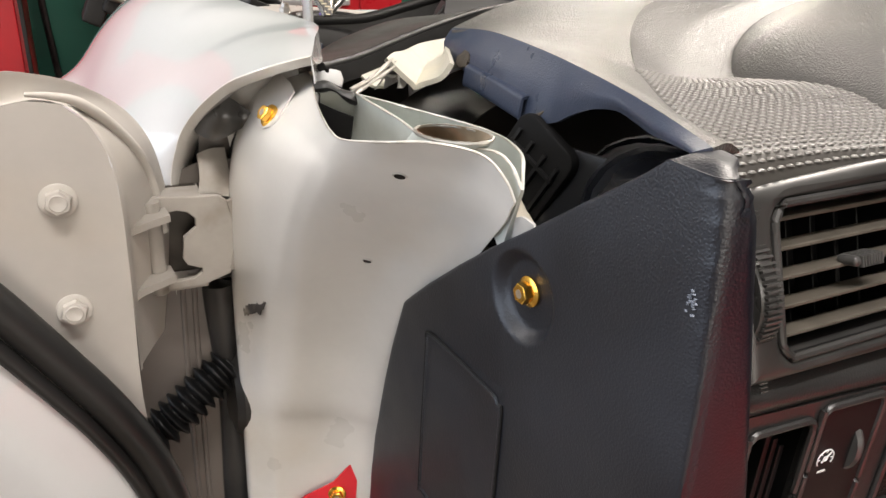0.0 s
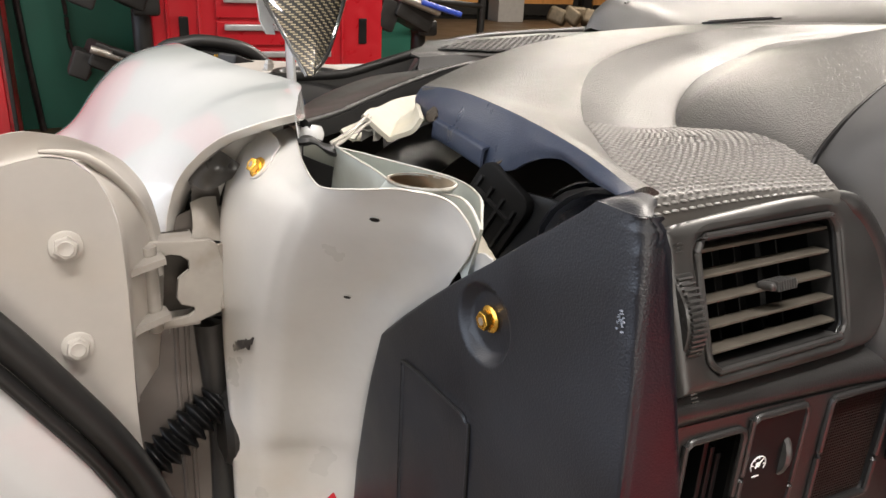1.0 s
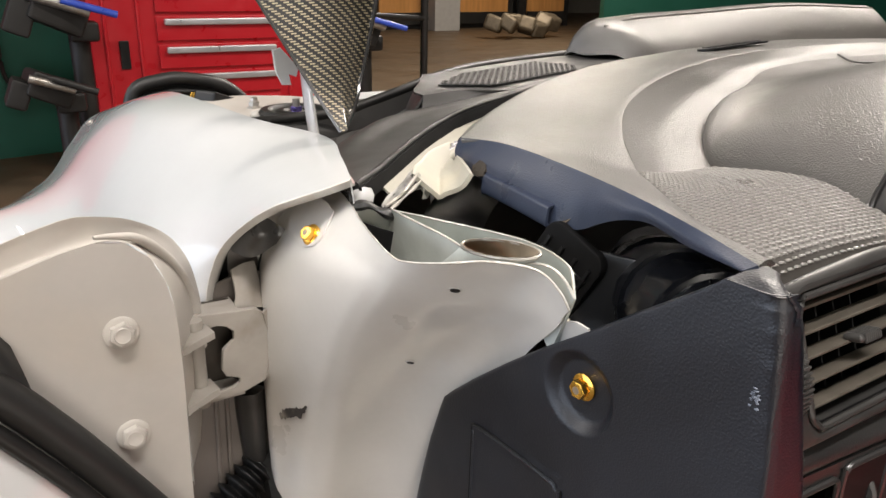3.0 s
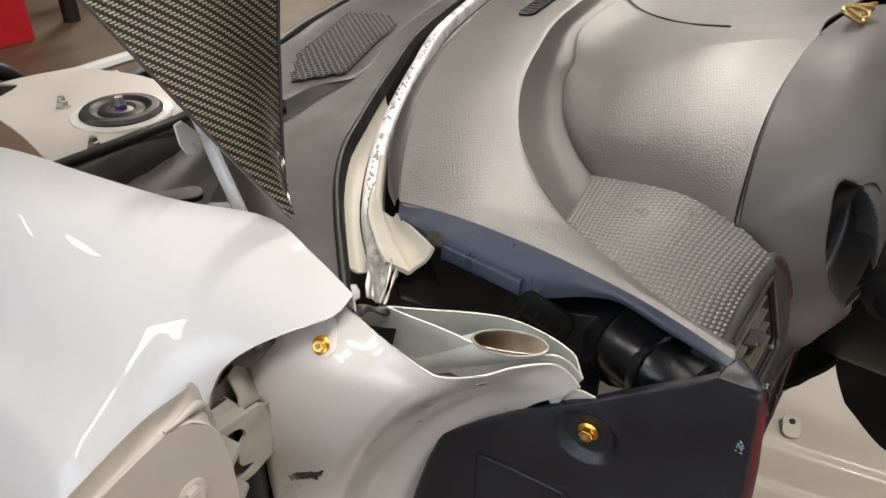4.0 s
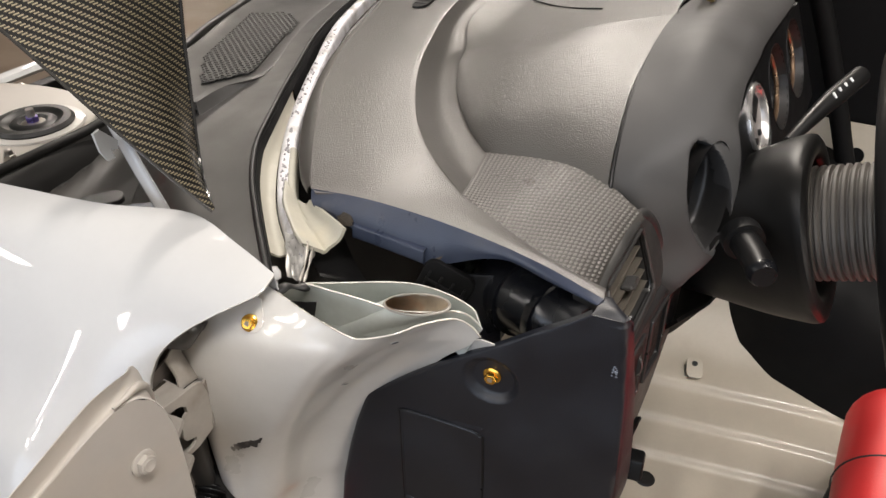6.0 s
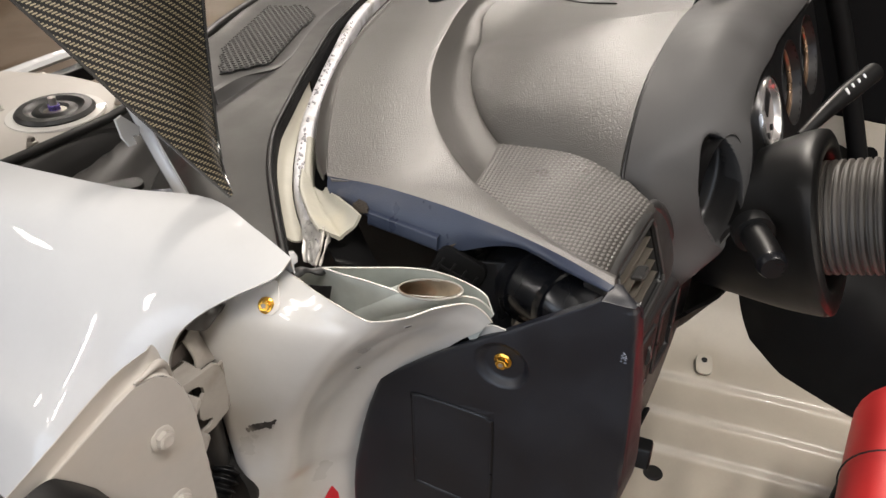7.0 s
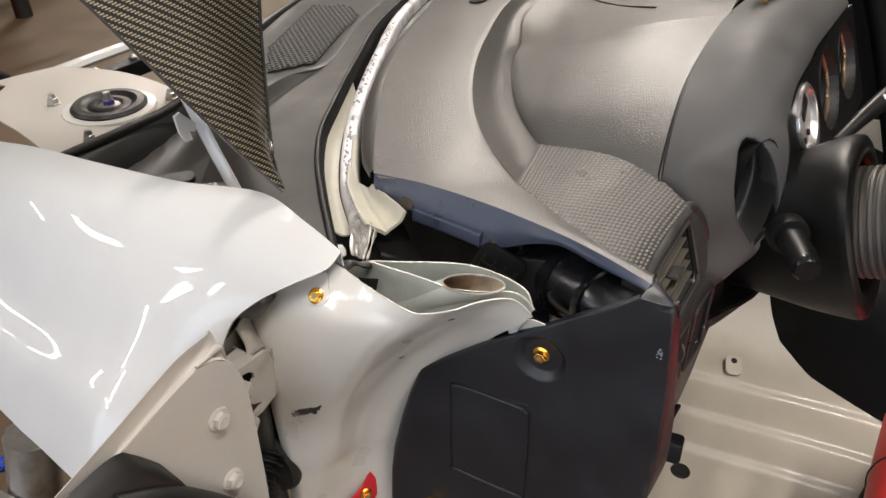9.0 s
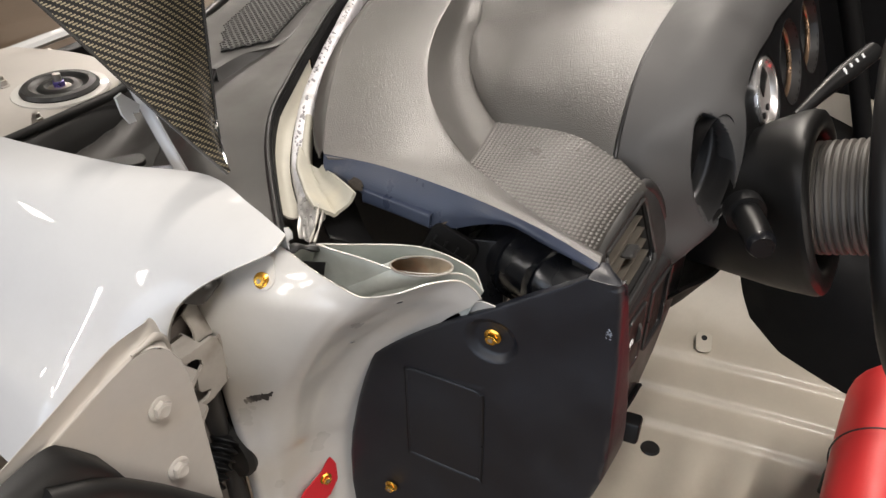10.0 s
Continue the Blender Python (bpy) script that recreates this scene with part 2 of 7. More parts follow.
def carbon_cloth():
    """Twill of dark fibre bundles under clear resin: alternate bundles lean, and the light they catch in turn is
    painted as a pale colour.
    """
    mat = bpy.data.materials.new("carbon_twill")
    mat.use_nodes = True
    nt = mat.node_tree
    n, l = nt.nodes, nt.links
    bsdf = n["Principled BSDF"]
    uv = n.new("ShaderNodeUVMap")
    sep = n.new("ShaderNodeSeparateXYZ")
    l.new(uv.outputs["UV"], sep.inputs[0])

    def op(kind, a, b=0.0):
        m = n.new("ShaderNodeMath")
        m.operation = kind
        for s, v in zip(m.inputs, (a, b)):
            if isinstance(v, (int, float)):
                s.default_value = v
            else:
                l.new(v, s)
        return m.outputs[0]
    step = 1 / 0.0023
    u, v = op("MULTIPLY", sep.outputs[0], step), op("MULTIPLY", sep.outputs[1], step)
    fu, fv = op("FLOOR", u), op("FLOOR", v)
    over = op("LESS_THAN", op("FLOORED_MODULO", op("ADD", fu, fv), 4.0), 2.0)
    ru, rv = op("FRACT", u), op("FRACT", v)
    hump_u = op("SINE", op("MULTIPLY", ru, math.pi))
    hump_v = op("SINE", op("MULTIPLY", rv, math.pi))
    height = op("ADD", op("MULTIPLY", over, hump_u), op("MULTIPLY", op("SUBTRACT", 1.0, over), hump_v))
    mix = n.new("ShaderNodeMix")
    mix.data_type = "RGBA"
    l.new(over, mix.inputs["Factor"])
    mix.inputs["A"].default_value, mix.inputs["B"].default_value = (0.004, 0.0037, 0.0033, 1), (0.30, 0.255, 0.165, 1)
    dark = n.new("ShaderNodeMix")
    dark.data_type, dark.blend_type = "RGBA", "MULTIPLY"
    dark.inputs["Factor"].default_value = 0.95
    l.new(mix.outputs["Result"], dark.inputs["A"])
    l.new(op("POWER", height, 3.0), dark.inputs["B"])
    l.new(dark.outputs["Result"], bsdf.inputs["Base Color"])
    b = n.new("ShaderNodeBump")
    b.inputs["Strength"].default_value, b.inputs["Distance"].default_value = 0.5, 0.0004
    l.new(height, b.inputs["Height"])
    l.new(b.outputs["Normal"], bsdf.inputs["Normal"])
    bsdf.inputs["Metallic"].default_value, bsdf.inputs["Roughness"].default_value = 0.35, 0.42
    bsdf.inputs["Coat Weight"].default_value, bsdf.inputs["Coat Roughness"].default_value = 0.9, 0.04
    return mat


WHITE = material("white_car_paint", (0.53, 0.53, 0.527), 0.5, coat=1.0, coat_rough=0.02, vary=0.03, rough_vary=0.05, spec=0.25)
CREAM = material("white_body_paint_inside", (0.59, 0.57, 0.535), 0.36, coat=0.9, coat_rough=0.06, vary=0.05, dirt_or_shade=(0.50, 0.43, 0.34), dirt_or_shade_amount=0.12, bump=0.02, bump_scale=30)
DOORW = material("white_door_shell", (0.41, 0.383, 0.348), 0.45, vary=0.06, dirt_or_shade=(0.5, 0.43, 0.34), dirt_or_shade_amount=0.2, bump=0.05, bump_scale=40)
# white body paint set dark for the shade behind the hinge, plus grime
POST = material("shaded_grimy_post_paint", (0.135, 0.116, 0.102), 0.5, vary=0.1, dirt_or_shade=(0.10, 0.075, 0.055), dirt_or_shade_amount=0.2, dirt_or_shade_scale=20)
HINGE = material("greasy_white_hinge_paint", (0.31, 0.285, 0.255), 0.45, vary=0.08, dirt_or_shade=(0.13, 0.095, 0.065), dirt_or_shade_amount=0.45, dirt_or_shade_scale=45, bump=0.05, bump_scale=60)
RAW = material("bare_cut_steel", (0.50, 0.47, 0.42), 0.42, metal=0.75, vary=0.25, dirt_or_shade=(0.30, 0.22, 0.14), dirt_or_shade_amount=0.2, bump=0.4, bump_scale=300)
PRIMER = material("grey_green_primer", (0.50, 0.53, 0.50), 0.42, vary=0.12, dirt_or_shade=(0.42, 0.40, 0.30), dirt_or_shade_amount=0.3, dirt_or_shade_scale=30)
RUST = material("rusty_tube_bore", (0.30, 0.24, 0.17), 0.5, metal=0.3, vary=0.3, dirt_or_shade=(0.45, 0.17, 0.08), dirt_or_shade_amount=0.6, dirt_or_shade_scale=60)
PANEL = material("blue_black_grained_plastic", (0.0030, 0.0044, 0.0092), 0.41, vary=0.12, grain=0.5, grain_scale=800, depth=0.00022, cells=True, spec=0.75, dirt_or_shade=(0.009, 0.010, 0.013), dirt_or_shade_amount=0.3)
FASCIA = material("blue_grey_dash_edge", (0.029, 0.037, 0.061), 0.36, vary=0.1, grain=0.2, grain_scale=900, cells=True, dirt_or_shade=(0.16, 0.15, 0.14), dirt_or_shade_amount=0.2, dirt_or_shade_scale=40)
DASH = material("grey_leather_grain_plastic", (0.080, 0.0755, 0.0695), 0.34, vary=0.04, rough_vary=0.04, grain=0.8, grain_scale=760, depth=0.00042, cells=True, spec=0.75, fine=420)
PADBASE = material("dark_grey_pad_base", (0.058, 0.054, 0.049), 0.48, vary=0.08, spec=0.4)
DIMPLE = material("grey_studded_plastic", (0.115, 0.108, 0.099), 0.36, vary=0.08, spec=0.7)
COWL = material("dark_grey_cowl_plastic", (0.042, 0.040, 0.038), 0.48, vary=0.1, grain=0.1, grain_scale=900, dirt_or_shade=(0.10, 0.095, 0.09), dirt_or_shade_amount=0.3)
TRIM = material("smooth_grey_trim", (0.066, 0.064, 0.063), 0.58, vary=0.05, grain=0.1, grain_scale=1500, spec=0.3)
SHROUD = material("black_shroud_plastic", (0.0065, 0.0062, 0.0060), 0.45, vary=0.1, grain=0.3, grain_scale=900, depth=0.0002, cells=True, spec=0.45)
BEZEL = material("satin_black_bezel", (0.034, 0.033, 0.0315), 0.44, vary=0.15, dirt_or_shade=(0.05, 0.045, 0.038), dirt_or_shade_amount=0.15, dirt_or_shade_scale=40, spec=0.9)
DARK = material("dark_grained_plastic", (0.022, 0.021, 0.0205), 0.38, vary=0.12, grain=0.5, grain_scale=850, depth=0.00022, cells=True, spec=0.9)
CABIN = material("dull_black_trim", (0.0025, 0.0025, 0.0027), 0.7, vary=0.2, spec=0.2)
BLACK = material("black_plastic", (0.0045, 0.0045, 0.0048), 0.45, vary=0.15, bump=0.05, spec=0.35)
DUCT = material("black_duct_plastic", (0.005, 0.0056, 0.0075), 0.30, vary=0.15, spec=0.55, bump=0.15, bump_scale=50)
RUBBER = material("black_rubber", (0.010, 0.0096, 0.0092), 0.42, vary=0.2, dirt_or_shade=(0.06, 0.055, 0.05), dirt_or_shade_amount=0.2, grain=0.15, grain_scale=500)
VENT = material("dusty_black_vent_plastic", (0.058, 0.056, 0.054), 0.33, vary=0.15, dirt_or_shade=(0.10, 0.09, 0.075), dirt_or_shade_amount=0.2, dirt_or_shade_scale=40, spec=0.6)
DUST = material("dusty_louvre", (0.085, 0.074, 0.059), 0.55, vary=0.2, dirt_or_shade=(0.12, 0.105, 0.085), dirt_or_shade_amount=0.4, dirt_or_shade_scale=60)
GOLD = material("gold_anodised_bolt", (0.95, 0.55, 0.10), 0.22, metal=1.0, vary=0.05, rough_vary=0.05)
STEEL = material("dull_steel", (0.45, 0.43, 0.40), 0.4, metal=0.9, vary=0.15, dirt_or_shade=(0.3, 0.2, 0.1), dirt_or_shade_amount=0.3, dirt_or_shade_scale=60)
PURPLE = material("blue_anodised_nut", (0.18, 0.14, 0.42), 0.3, metal=0.9, vary=0.1)
CHROME = material("silver_gauge_ring", (0.72, 0.70, 0.68), 0.25, metal=0.85, vary=0.04)
FACE = material("gauge_face", (0.24, 0.22, 0.21), 0.4, vary=0.1)
REDVINYL = material("red_vinyl", (0.62, 0.035, 0.035), 0.42, vary=0.06, grain=0.2, grain_scale=500, cells=True)
REDTAPE = material("red_cloth_tape", (0.55, 0.012, 0.022), 0.6, vary=0.08, grain=0.3, grain_scale=1200)
REDPAINT = material("red_cabinet_enamel", (0.42, 0.008, 0.016), 0.35, vary=0.06, coat=0.2)
ALLOY = material("drawer_pull_alloy", (0.55, 0.55, 0.57), 0.35, metal=0.7, vary=0.05)
GREEN = material("green_wall_paint", (0.012, 0.115, 0.078), 0.5, vary=0.1, dirt_or_shade=(0.02, 0.06, 0.05), dirt_or_shade_amount=0.2, dirt_or_shade_scale=3, bump=0.1, bump_scale=20)
CONCRETE = material("brown_workshop_floor", (0.098, 0.066, 0.038), 0.50, vary=0.15, dirt_or_shade=(0.09, 0.065, 0.042), dirt_or_shade_amount=0.4, dirt_or_shade_scale=2.5, fine=40, bump=0.1, bump_scale=20)
PLASTER = material("off_white_wall", (0.30, 0.285, 0.26), 0.8, vary=0.06, bump=0.1, bump_scale=20)
WOOD = material("orange_varnished_wood", (0.50, 0.24, 0.075), 0.4, vary=0.15, dirt_or_shade=(0.36, 0.16, 0.05), dirt_or_shade_amount=0.4, dirt_or_shade_scale=3, stretch=(6, 6, 0.6))
IRON = material("black_cast_iron", (0.02, 0.019, 0.018), 0.5, metal=0.3, vary=0.2, bump=0.3, bump_scale=80)
BLUE = material("blue_handle", (0.03, 0.07, 0.42), 0.35, vary=0.1)
GREY = material("grey_metal_locker", (0.33, 0.32, 0.31), 0.5, vary=0.06)
FOAM = material("cream_sealant_foam", (0.42, 0.40, 0.335), 0.5, vary=0.08, dirt_or_shade=(0.55, 0.5, 0.38), dirt_or_shade_amount=0.2, dirt_or_shade_scale=40, bump=0.2, bump_scale=150)
CHIPPED = material("chipped_white_flange", (0.74, 0.73, 0.75), 0.45, coat=0.2, vary=0.08, dirt_or_shade=(0.26, 0.24, 0.21), dirt_or_shade_amount=0.6, dirt_or_shade_scale=85, fine=220, bump=0.15, bump_scale=120)
CARBON = carbon_cloth()
MARKING = material("white_marking", (0.75, 0.75, 0.75), 0.5)
# brown patches soil the floor and stand in for shadows on it
FLOORPAN = material("cream_floor_pan", (0.56, 0.505, 0.41), 0.45, coat=0.15, vary=0.07, dirt_or_shade=(0.30, 0.24, 0.16), dirt_or_shade_amount=0.35, dirt_or_shade_scale=9)

# ---------------------------------------------------------------- the workshop
def wall(name, outline, m, depth, mat, label):
    return single(name, slab(outline, m, depth), mat, label, "wall", kind="structure", smooth=0)


def rect(x0, y0, x1, y1):
    return [(x0, y0), (x1, y0), (x1, y1), (x0, y1)]


ground = single("ground", slab(rect(-6, -7, 18, 18), pose(0, 0, -0.1), 0.1), CONCRETE, "brown sealed concrete workshop floor with stains", "floor", kind="structure", smooth=0)
single("ceiling", slab(rect(-6, -7, 18, 18), pose(0, 0, 3.9), 0.1), PLASTER, "off-white workshop ceiling", "ceiling", kind="structure", smooth=0)
wall("wall_green", rect(-2.6, 0, 2.37, 3.9), axes((0, 4.95, 0), (1, 0.16, 0), (0, 0, 1)), -0.25, GREEN, "green painted workshop wall behind the cabinets")
wall("wall_far", rect(-6, 0, 18, 3.9), axes((0, 17.0, 0), (1, 0, 0), (0, 0, 1)), -0.2, PLASTER, "plain far wall of the workshop")
wall_west = single("wall_west", slab(rect(-7, 0, 18, 3.9), axes((-6, 0, 0), (0, 1, 0), (0, 0, 1)), -0.2, 0, (rect(-2.7, 0.05, 4.3, 2.95),)), PLASTER, "workshop side wall with a row of tall windows", "wall", kind="structure", smooth=0)
window = thing("window_1", (-6.1, 0.8, 0.05), "tall daylight windows in grey frames", "window", kind="structure")
for k in range(6):
    part("mullion", block((0.06, 0.05, 2.9), pose(-6.06, -2.7 + 1.4 * k, 1.5), 0.004), GREY, window)
for z in (0.07, 1.5, 2.93):
    part("window_rail", block((0.06, 7.0, 0.05), pose(-6.06, 0.8, z), 0.004), GREY, window)
wall("wall_east", rect(-7, 0, 18, 3.9), axes((18, 0, 0), (0, 1, 0), (0, 0, 1)), 0.2, PLASTER, "plain workshop side wall")
# unseen wall and roller door, added to hold the rear fill lamp
single("wall_south", slab(rect(-6, 0, 18, 3.9), axes((0, -7, 0), (1, 0, 0), (0, 0, 1)), 0.2, 0, (rect(-3.1, 0.1, 0.5, 2.8),)), PLASTER, "unseen workshop wall with an added roller door opening", "wall", kind="structure", smooth=0)
door_frame = thing("door_1", (-1.3, -7.1, 0), "unseen open roller door with grey jambs, added around the rear fill light", "roller door", kind="structure")
for x in (-3.14, 0.54):
    part("jamb", block((0.08, 0.3, 2.8), pose(x, -7.1, 1.4), 0.01), GREY, door_frame)
part("roller_box", block((3.8, 0.3, 0.3), pose(-1.3, -6.8, 2.98), 0.03), GREY, door_frame)

for x, y, z, watts, warm in LAMPS:
    fitting = thing("ceiling_light", (x, y, 3.55), "long white fluorescent fitting hung under the ceiling", "light", group="ceiling lights")
    part("housing", block((1.6, 0.3, 0.06), pose(x, y, 3.55), 0.01), GREY, fitting)
    for dx in (-0.7, 0.7):
        part("hanger", sweep([(x + dx, y, 3.58), (x + dx, y, 3.9)], 0.006, 2, 6), STEEL, fitting)
    ceiling_lamp(x, y, 3.51, 1.5, 0.16, watts, warm)


# ---------------------------------------------------------------- the cut windscreen pillar
def ragged(size, play, seed):
    """A radius that wanders along a sawn edge."""
    r = random.Random(seed)
    bits = [r.uniform(-1, 1) for _ in range(64)]
    return lambda f: size + play * bits[int(f * 63)]


def pillar():
    root = thing("windscreen_pillar", (-0.1, 0.2, 0.25), "white car windscreen pillar sawn off above the door hinge, bare steel edges", "car pillar")
    # from the side seam round the fold to the pressed bead and the cut beside the dash cover, row by row downwards
    rows = [
        [(-0.050, 0.245, 0.985), (-0.056, 0.212, 0.988), (-0.064, 0.178, 0.990), (-0.0695, 0.150, 0.9875), (-0.0740, 0.122, 0.986), (-0.0760, 0.098, 0.984), (-0.0735, 0.083, 0.983), (-0.060, 0.0605, 0.987), (-0.042, 0.046, 0.990), (-0.026, 0.033, 0.9895), (-0.0160, 0.0240, 0.986), (-0.0100, 0.0150, 0.977), (-0.0075, 0.0085, 0.9675)],
        [(-0.082, 0.252, 0.972), (-0.083, 0.222, 0.973), (-0.083, 0.192, 0.974), (-0.083, 0.160, 0.974), (-0.0810, 0.124, 0.973), (-0.0785, 0.104, 0.972), (-0.0742, 0.0905, 0.971), (-0.0585, 0.0722, 0.973), (-0.0405, 0.0585, 0.9745), (-0.0220, 0.0445, 0.974), (-0.0142, 0.0325, 0.9715), (-0.0088, 0.0220, 0.967), (-0.0062, 0.0145, 0.961)],
        [(-0.094, 0.268, 0.948), (-0.099, 0.236, 0.950), (-0.099, 0.205, 0.952), (-0.0965, 0.165, 0.955), (-0.0875, 0.124, 0.957), (-0.0800, 0.108, 0.957), (-0.0738, 0.0985, 0.956), (-0.055, 0.084, 0.955), (-0.037, 0.071, 0.955), (-0.0200, 0.0570, 0.954), (-0.0118, 0.0405, 0.955), (-0.0075, 0.0300, 0.953), (-0.0050, 0.0220, 0.950)],
        [(-0.103, 0.277, 0.915), (-0.108, 0.249, 0.917), (-0.107, 0.222, 0.917), (-0.102, 0.182, 0.920), (-0.0935, 0.146, 0.920), (-0.0850, 0.133, 0.920), (-0.0760, 0.1255, 0.920), (-0.057, 0.1145, 0.920), (-0.038, 0.1040, 0.920), (-0.0212, 0.0915, 0.920), (-0.0085, 0.0720, 0.919), (-0.0045, 0.0610, 0.918), (-0.002, 0.0520, 0.918)],
        [(-0.106, 0.268, 0.867), (-0.111, 0.252, 0.867), (-0.110, 0.232, 0.867), (-0.104, 0.195, 0.870), (-0.0955, 0.170, 0.870), (-0.088, 0.161, 0.870), (-0.0785, 0.1545, 0.870), (-0.062, 0.1495, 0.870), (-0.043, 0.1420, 0.870), (-0.027, 0.1315, 0.870), (-0.0142, 0.1112, 0.869), (-0.006, 0.098, 0.868), (-0.002, 0.088, 0.867)],
        [(-0.107, 0.264, 0.810), (-0.112, 0.255, 0.810), (-0.112, 0.242, 0.810), (-0.104, 0.218, 0.810), (-0.0960, 0.199, 0.810), (-0.0880, 0.190, 0.810), (-0.0788, 0.183, 0.810), (-0.063, 0.1790, 0.810), (-0.047, 0.1735, 0.810), (-0.032, 0.1640, 0.810), (-0.018, 0.147, 0.810), (-0.006, 0.132, 0.810), (0.002, 0.120, 0.810)],
        [(-0.107, 0.258, 0.730), (-0.112, 0.250, 0.730), (-0.112, 0.238, 0.730), (-0.105, 0.229, 0.730), (-0.098, 0.219, 0.730), (-0.090, 0.211, 0.730), (-0.080, 0.205, 0.730), (-0.066, 0.201, 0.730), (-0.050, 0.196, 0.730), (-0.036, 0.188, 0.730), (-0.022, 0.176, 0.730), (-0.008, 0.163, 0.730), (0.002, 0.150, 0.730)],
        [(-0.107, 0.256, 0.640), (-0.112, 0.248, 0.640), (-0.112, 0.236, 0.640), (-0.1055, 0.231, 0.640), (-0.098, 0.226, 0.640), (-0.091, 0.221, 0.640), (-0.080, 0.218, 0.640), (-0.067, 0.214, 0.640), (-0.052, 0.209, 0.640), (-0.038, 0.201, 0.640), (-0.024, 0.190, 0.640), (-0.009, 0.177, 0.640), (0.002, 0.165, 0.640)],
    ]
    rows.append([(x, y, 0.25) for x, y, _ in rows[-1]])
    part("outer_skin", patch(rows, 7, 10, 0.0012), CREAM, root, "white painted outer skin, lightly scratched")
    part("side_seam", sweep([(-0.0940, 0.2680, 0.946), (-0.1035, 0.2770, 0.915), (-0.1065, 0.2690, 0.867), (-0.1075, 0.2650, 0.810), (-0.1075, 0.2590, 0.730)], 0.0014, 40, 8), BLACK, root, "dark seam beside the hinge")
    part("cut_edge", sweep(rows[0][2:], ragged(0.0005, 0.0002, 1), 120, 6), RAW, root, "bright sawn steel edge")
    web_top = [(-0.0405, 0.1625, 0.988), (-0.038, 0.142, 0.9870), (-0.0345, 0.120, 0.9862), (-0.0325, 0.100, 0.9855), (-0.0285, 0.078, 0.9830), (-0.0185, 0.050, 0.9850), (-0.0090, 0.030, 0.9875), (-0.0055, 0.018, 0.983), (-0.0045, 0.0085, 0.974)]
    web_low = [(x + 0.004, y + 0.022, z - 0.045) for x, y, z in web_top]
    part("middle_sheet", ruled(web_top, web_low, 40, 10, 0.0014), PRIMER, root, "grey primed inner reinforcement sheet")
    part("middle_edge", sweep(web_top, ragged(0.00065, 0.0003, 2), 70, 6), RAW, root, "bright sawn steel edge")
    back_top = [(-0.060, 0.174, 0.990), (-0.040, 0.1655, 0.9865), (-0.0287, 0.1486, 0.9861), (-0.0174, 0.1326, 0.9850), (-0.0056, 0.1167, 0.9838), (0.0046, 0.0995, 0.9832), (0.0105, 0.0810, 0.9838), (0.0100, 0.0580, 0.9858), (0.0060, 0.0360, 0.9870), (0.0015, 0.0205, 0.9862), (-0.0010, 0.0150, 0.980), (-0.0030, 0.0105, 0.973)]
    back_low = [(x + 0.004, y + 0.022, z - 0.05) for x, y, z in back_top]
    part("back_sheet", ruled(back_top, back_low, 40, 10, 0.0014), PRIMER, root, "grey primed back sheet")
    part("back_edge", sweep(back_top, ragged(0.0005, 0.0002, 3), 70, 6), RAW, root, "bright sawn steel edge")
    floor_rows = [[(-0.080, 0.205, 0.925), (-0.062, 0.150, 0.925), (-0.018, 0.110, 0.925)], [(-0.05, 0.21, 0.925), (-0.03, 0.16, 0.925), (-0.002, 0.11, 0.925)], [(0.0, 0.22, 0.925), (0.012, 0.17, 0.925), (0.012, 0.11, 0.925)]]
    part("cavity_floor", loft(floor_rows, 10, 10, 0.001), PRIMER, root)
    part("dark_sealant", sweep([(-0.063, 0.178, 0.989), (-0.054, 0.174, 0.990), (-0.046, 0.168, 0.986), (-0.038, 0.166, 0.982)], lambda f: 0.0042 + 0.0015 * math.sin(9 * f), 18, 9, 0.7), RUBBER, root, "torn dark sealant")
    # black sheet put in for the deep shade at the cavity's outer end
    part("cavity_shade_sheet", ruled([(-0.066, 0.175, 0.982), (-0.054, 0.160, 0.978), (-0.046, 0.150, 0.976)], [(-0.080, 0.190, 0.935), (-0.062, 0.172, 0.932), (-0.048, 0.16, 0.932)], 12, 6, 0.001), BLACK, root)
    # the reinforcing tube inside, leaning with the pillar
    lean = Vector((0.016, 0.75, -0.58)).normalized()
    centre = Vector((-0.0172, 0.0645, 0.9870))
    ring = [(0.0112, 0.0275), (0.0138, 0.0302)]
    for label, (a, b), mat in (("tube_bore", ring[0], RUST), ("tube_wall", ring[1], PRIMER)):
        bm = bmesh.new()
        along = Vector((-0.0175, 0.0595, -0.0068)).normalized()
        side = Vector((0.95, 0.31, 0.10)).normalized()
        rings = []
        for k in range(9):
            c = centre + lean * 0.012 * k + Vector((0, 0, 0.0015 if label == "tube_bore" else 0))
            rings.append([bm.verts.new(c + along * b * math.cos(2 * math.pi * i / 32) + side * a * math.sin(2 * math.pi * i / 32)) for i in range(32)])
        for p, q in zip(rings, rings[1:]):
            for i in range(32):
                bm.faces.new((p[i], p[(i + 1) % 32], q[(i + 1) % 32], q[i]))
        part(label, bm, mat, root, "tube bore with orange rust" if mat is RUST else "")
    rim = [centre + along * 0.0290 * math.cos(2 * math.pi * i / 32) + side * 0.0126 * math.sin(2 * math.pi * i / 32) + Vector((0, 0, 0.0005)) for i in range(33)]
    part("tube_rim", sweep(rim, ragged(0.0011, 0.0003, 4), 64, 8, ends=False), RAW, root, "bright sawn tube end")
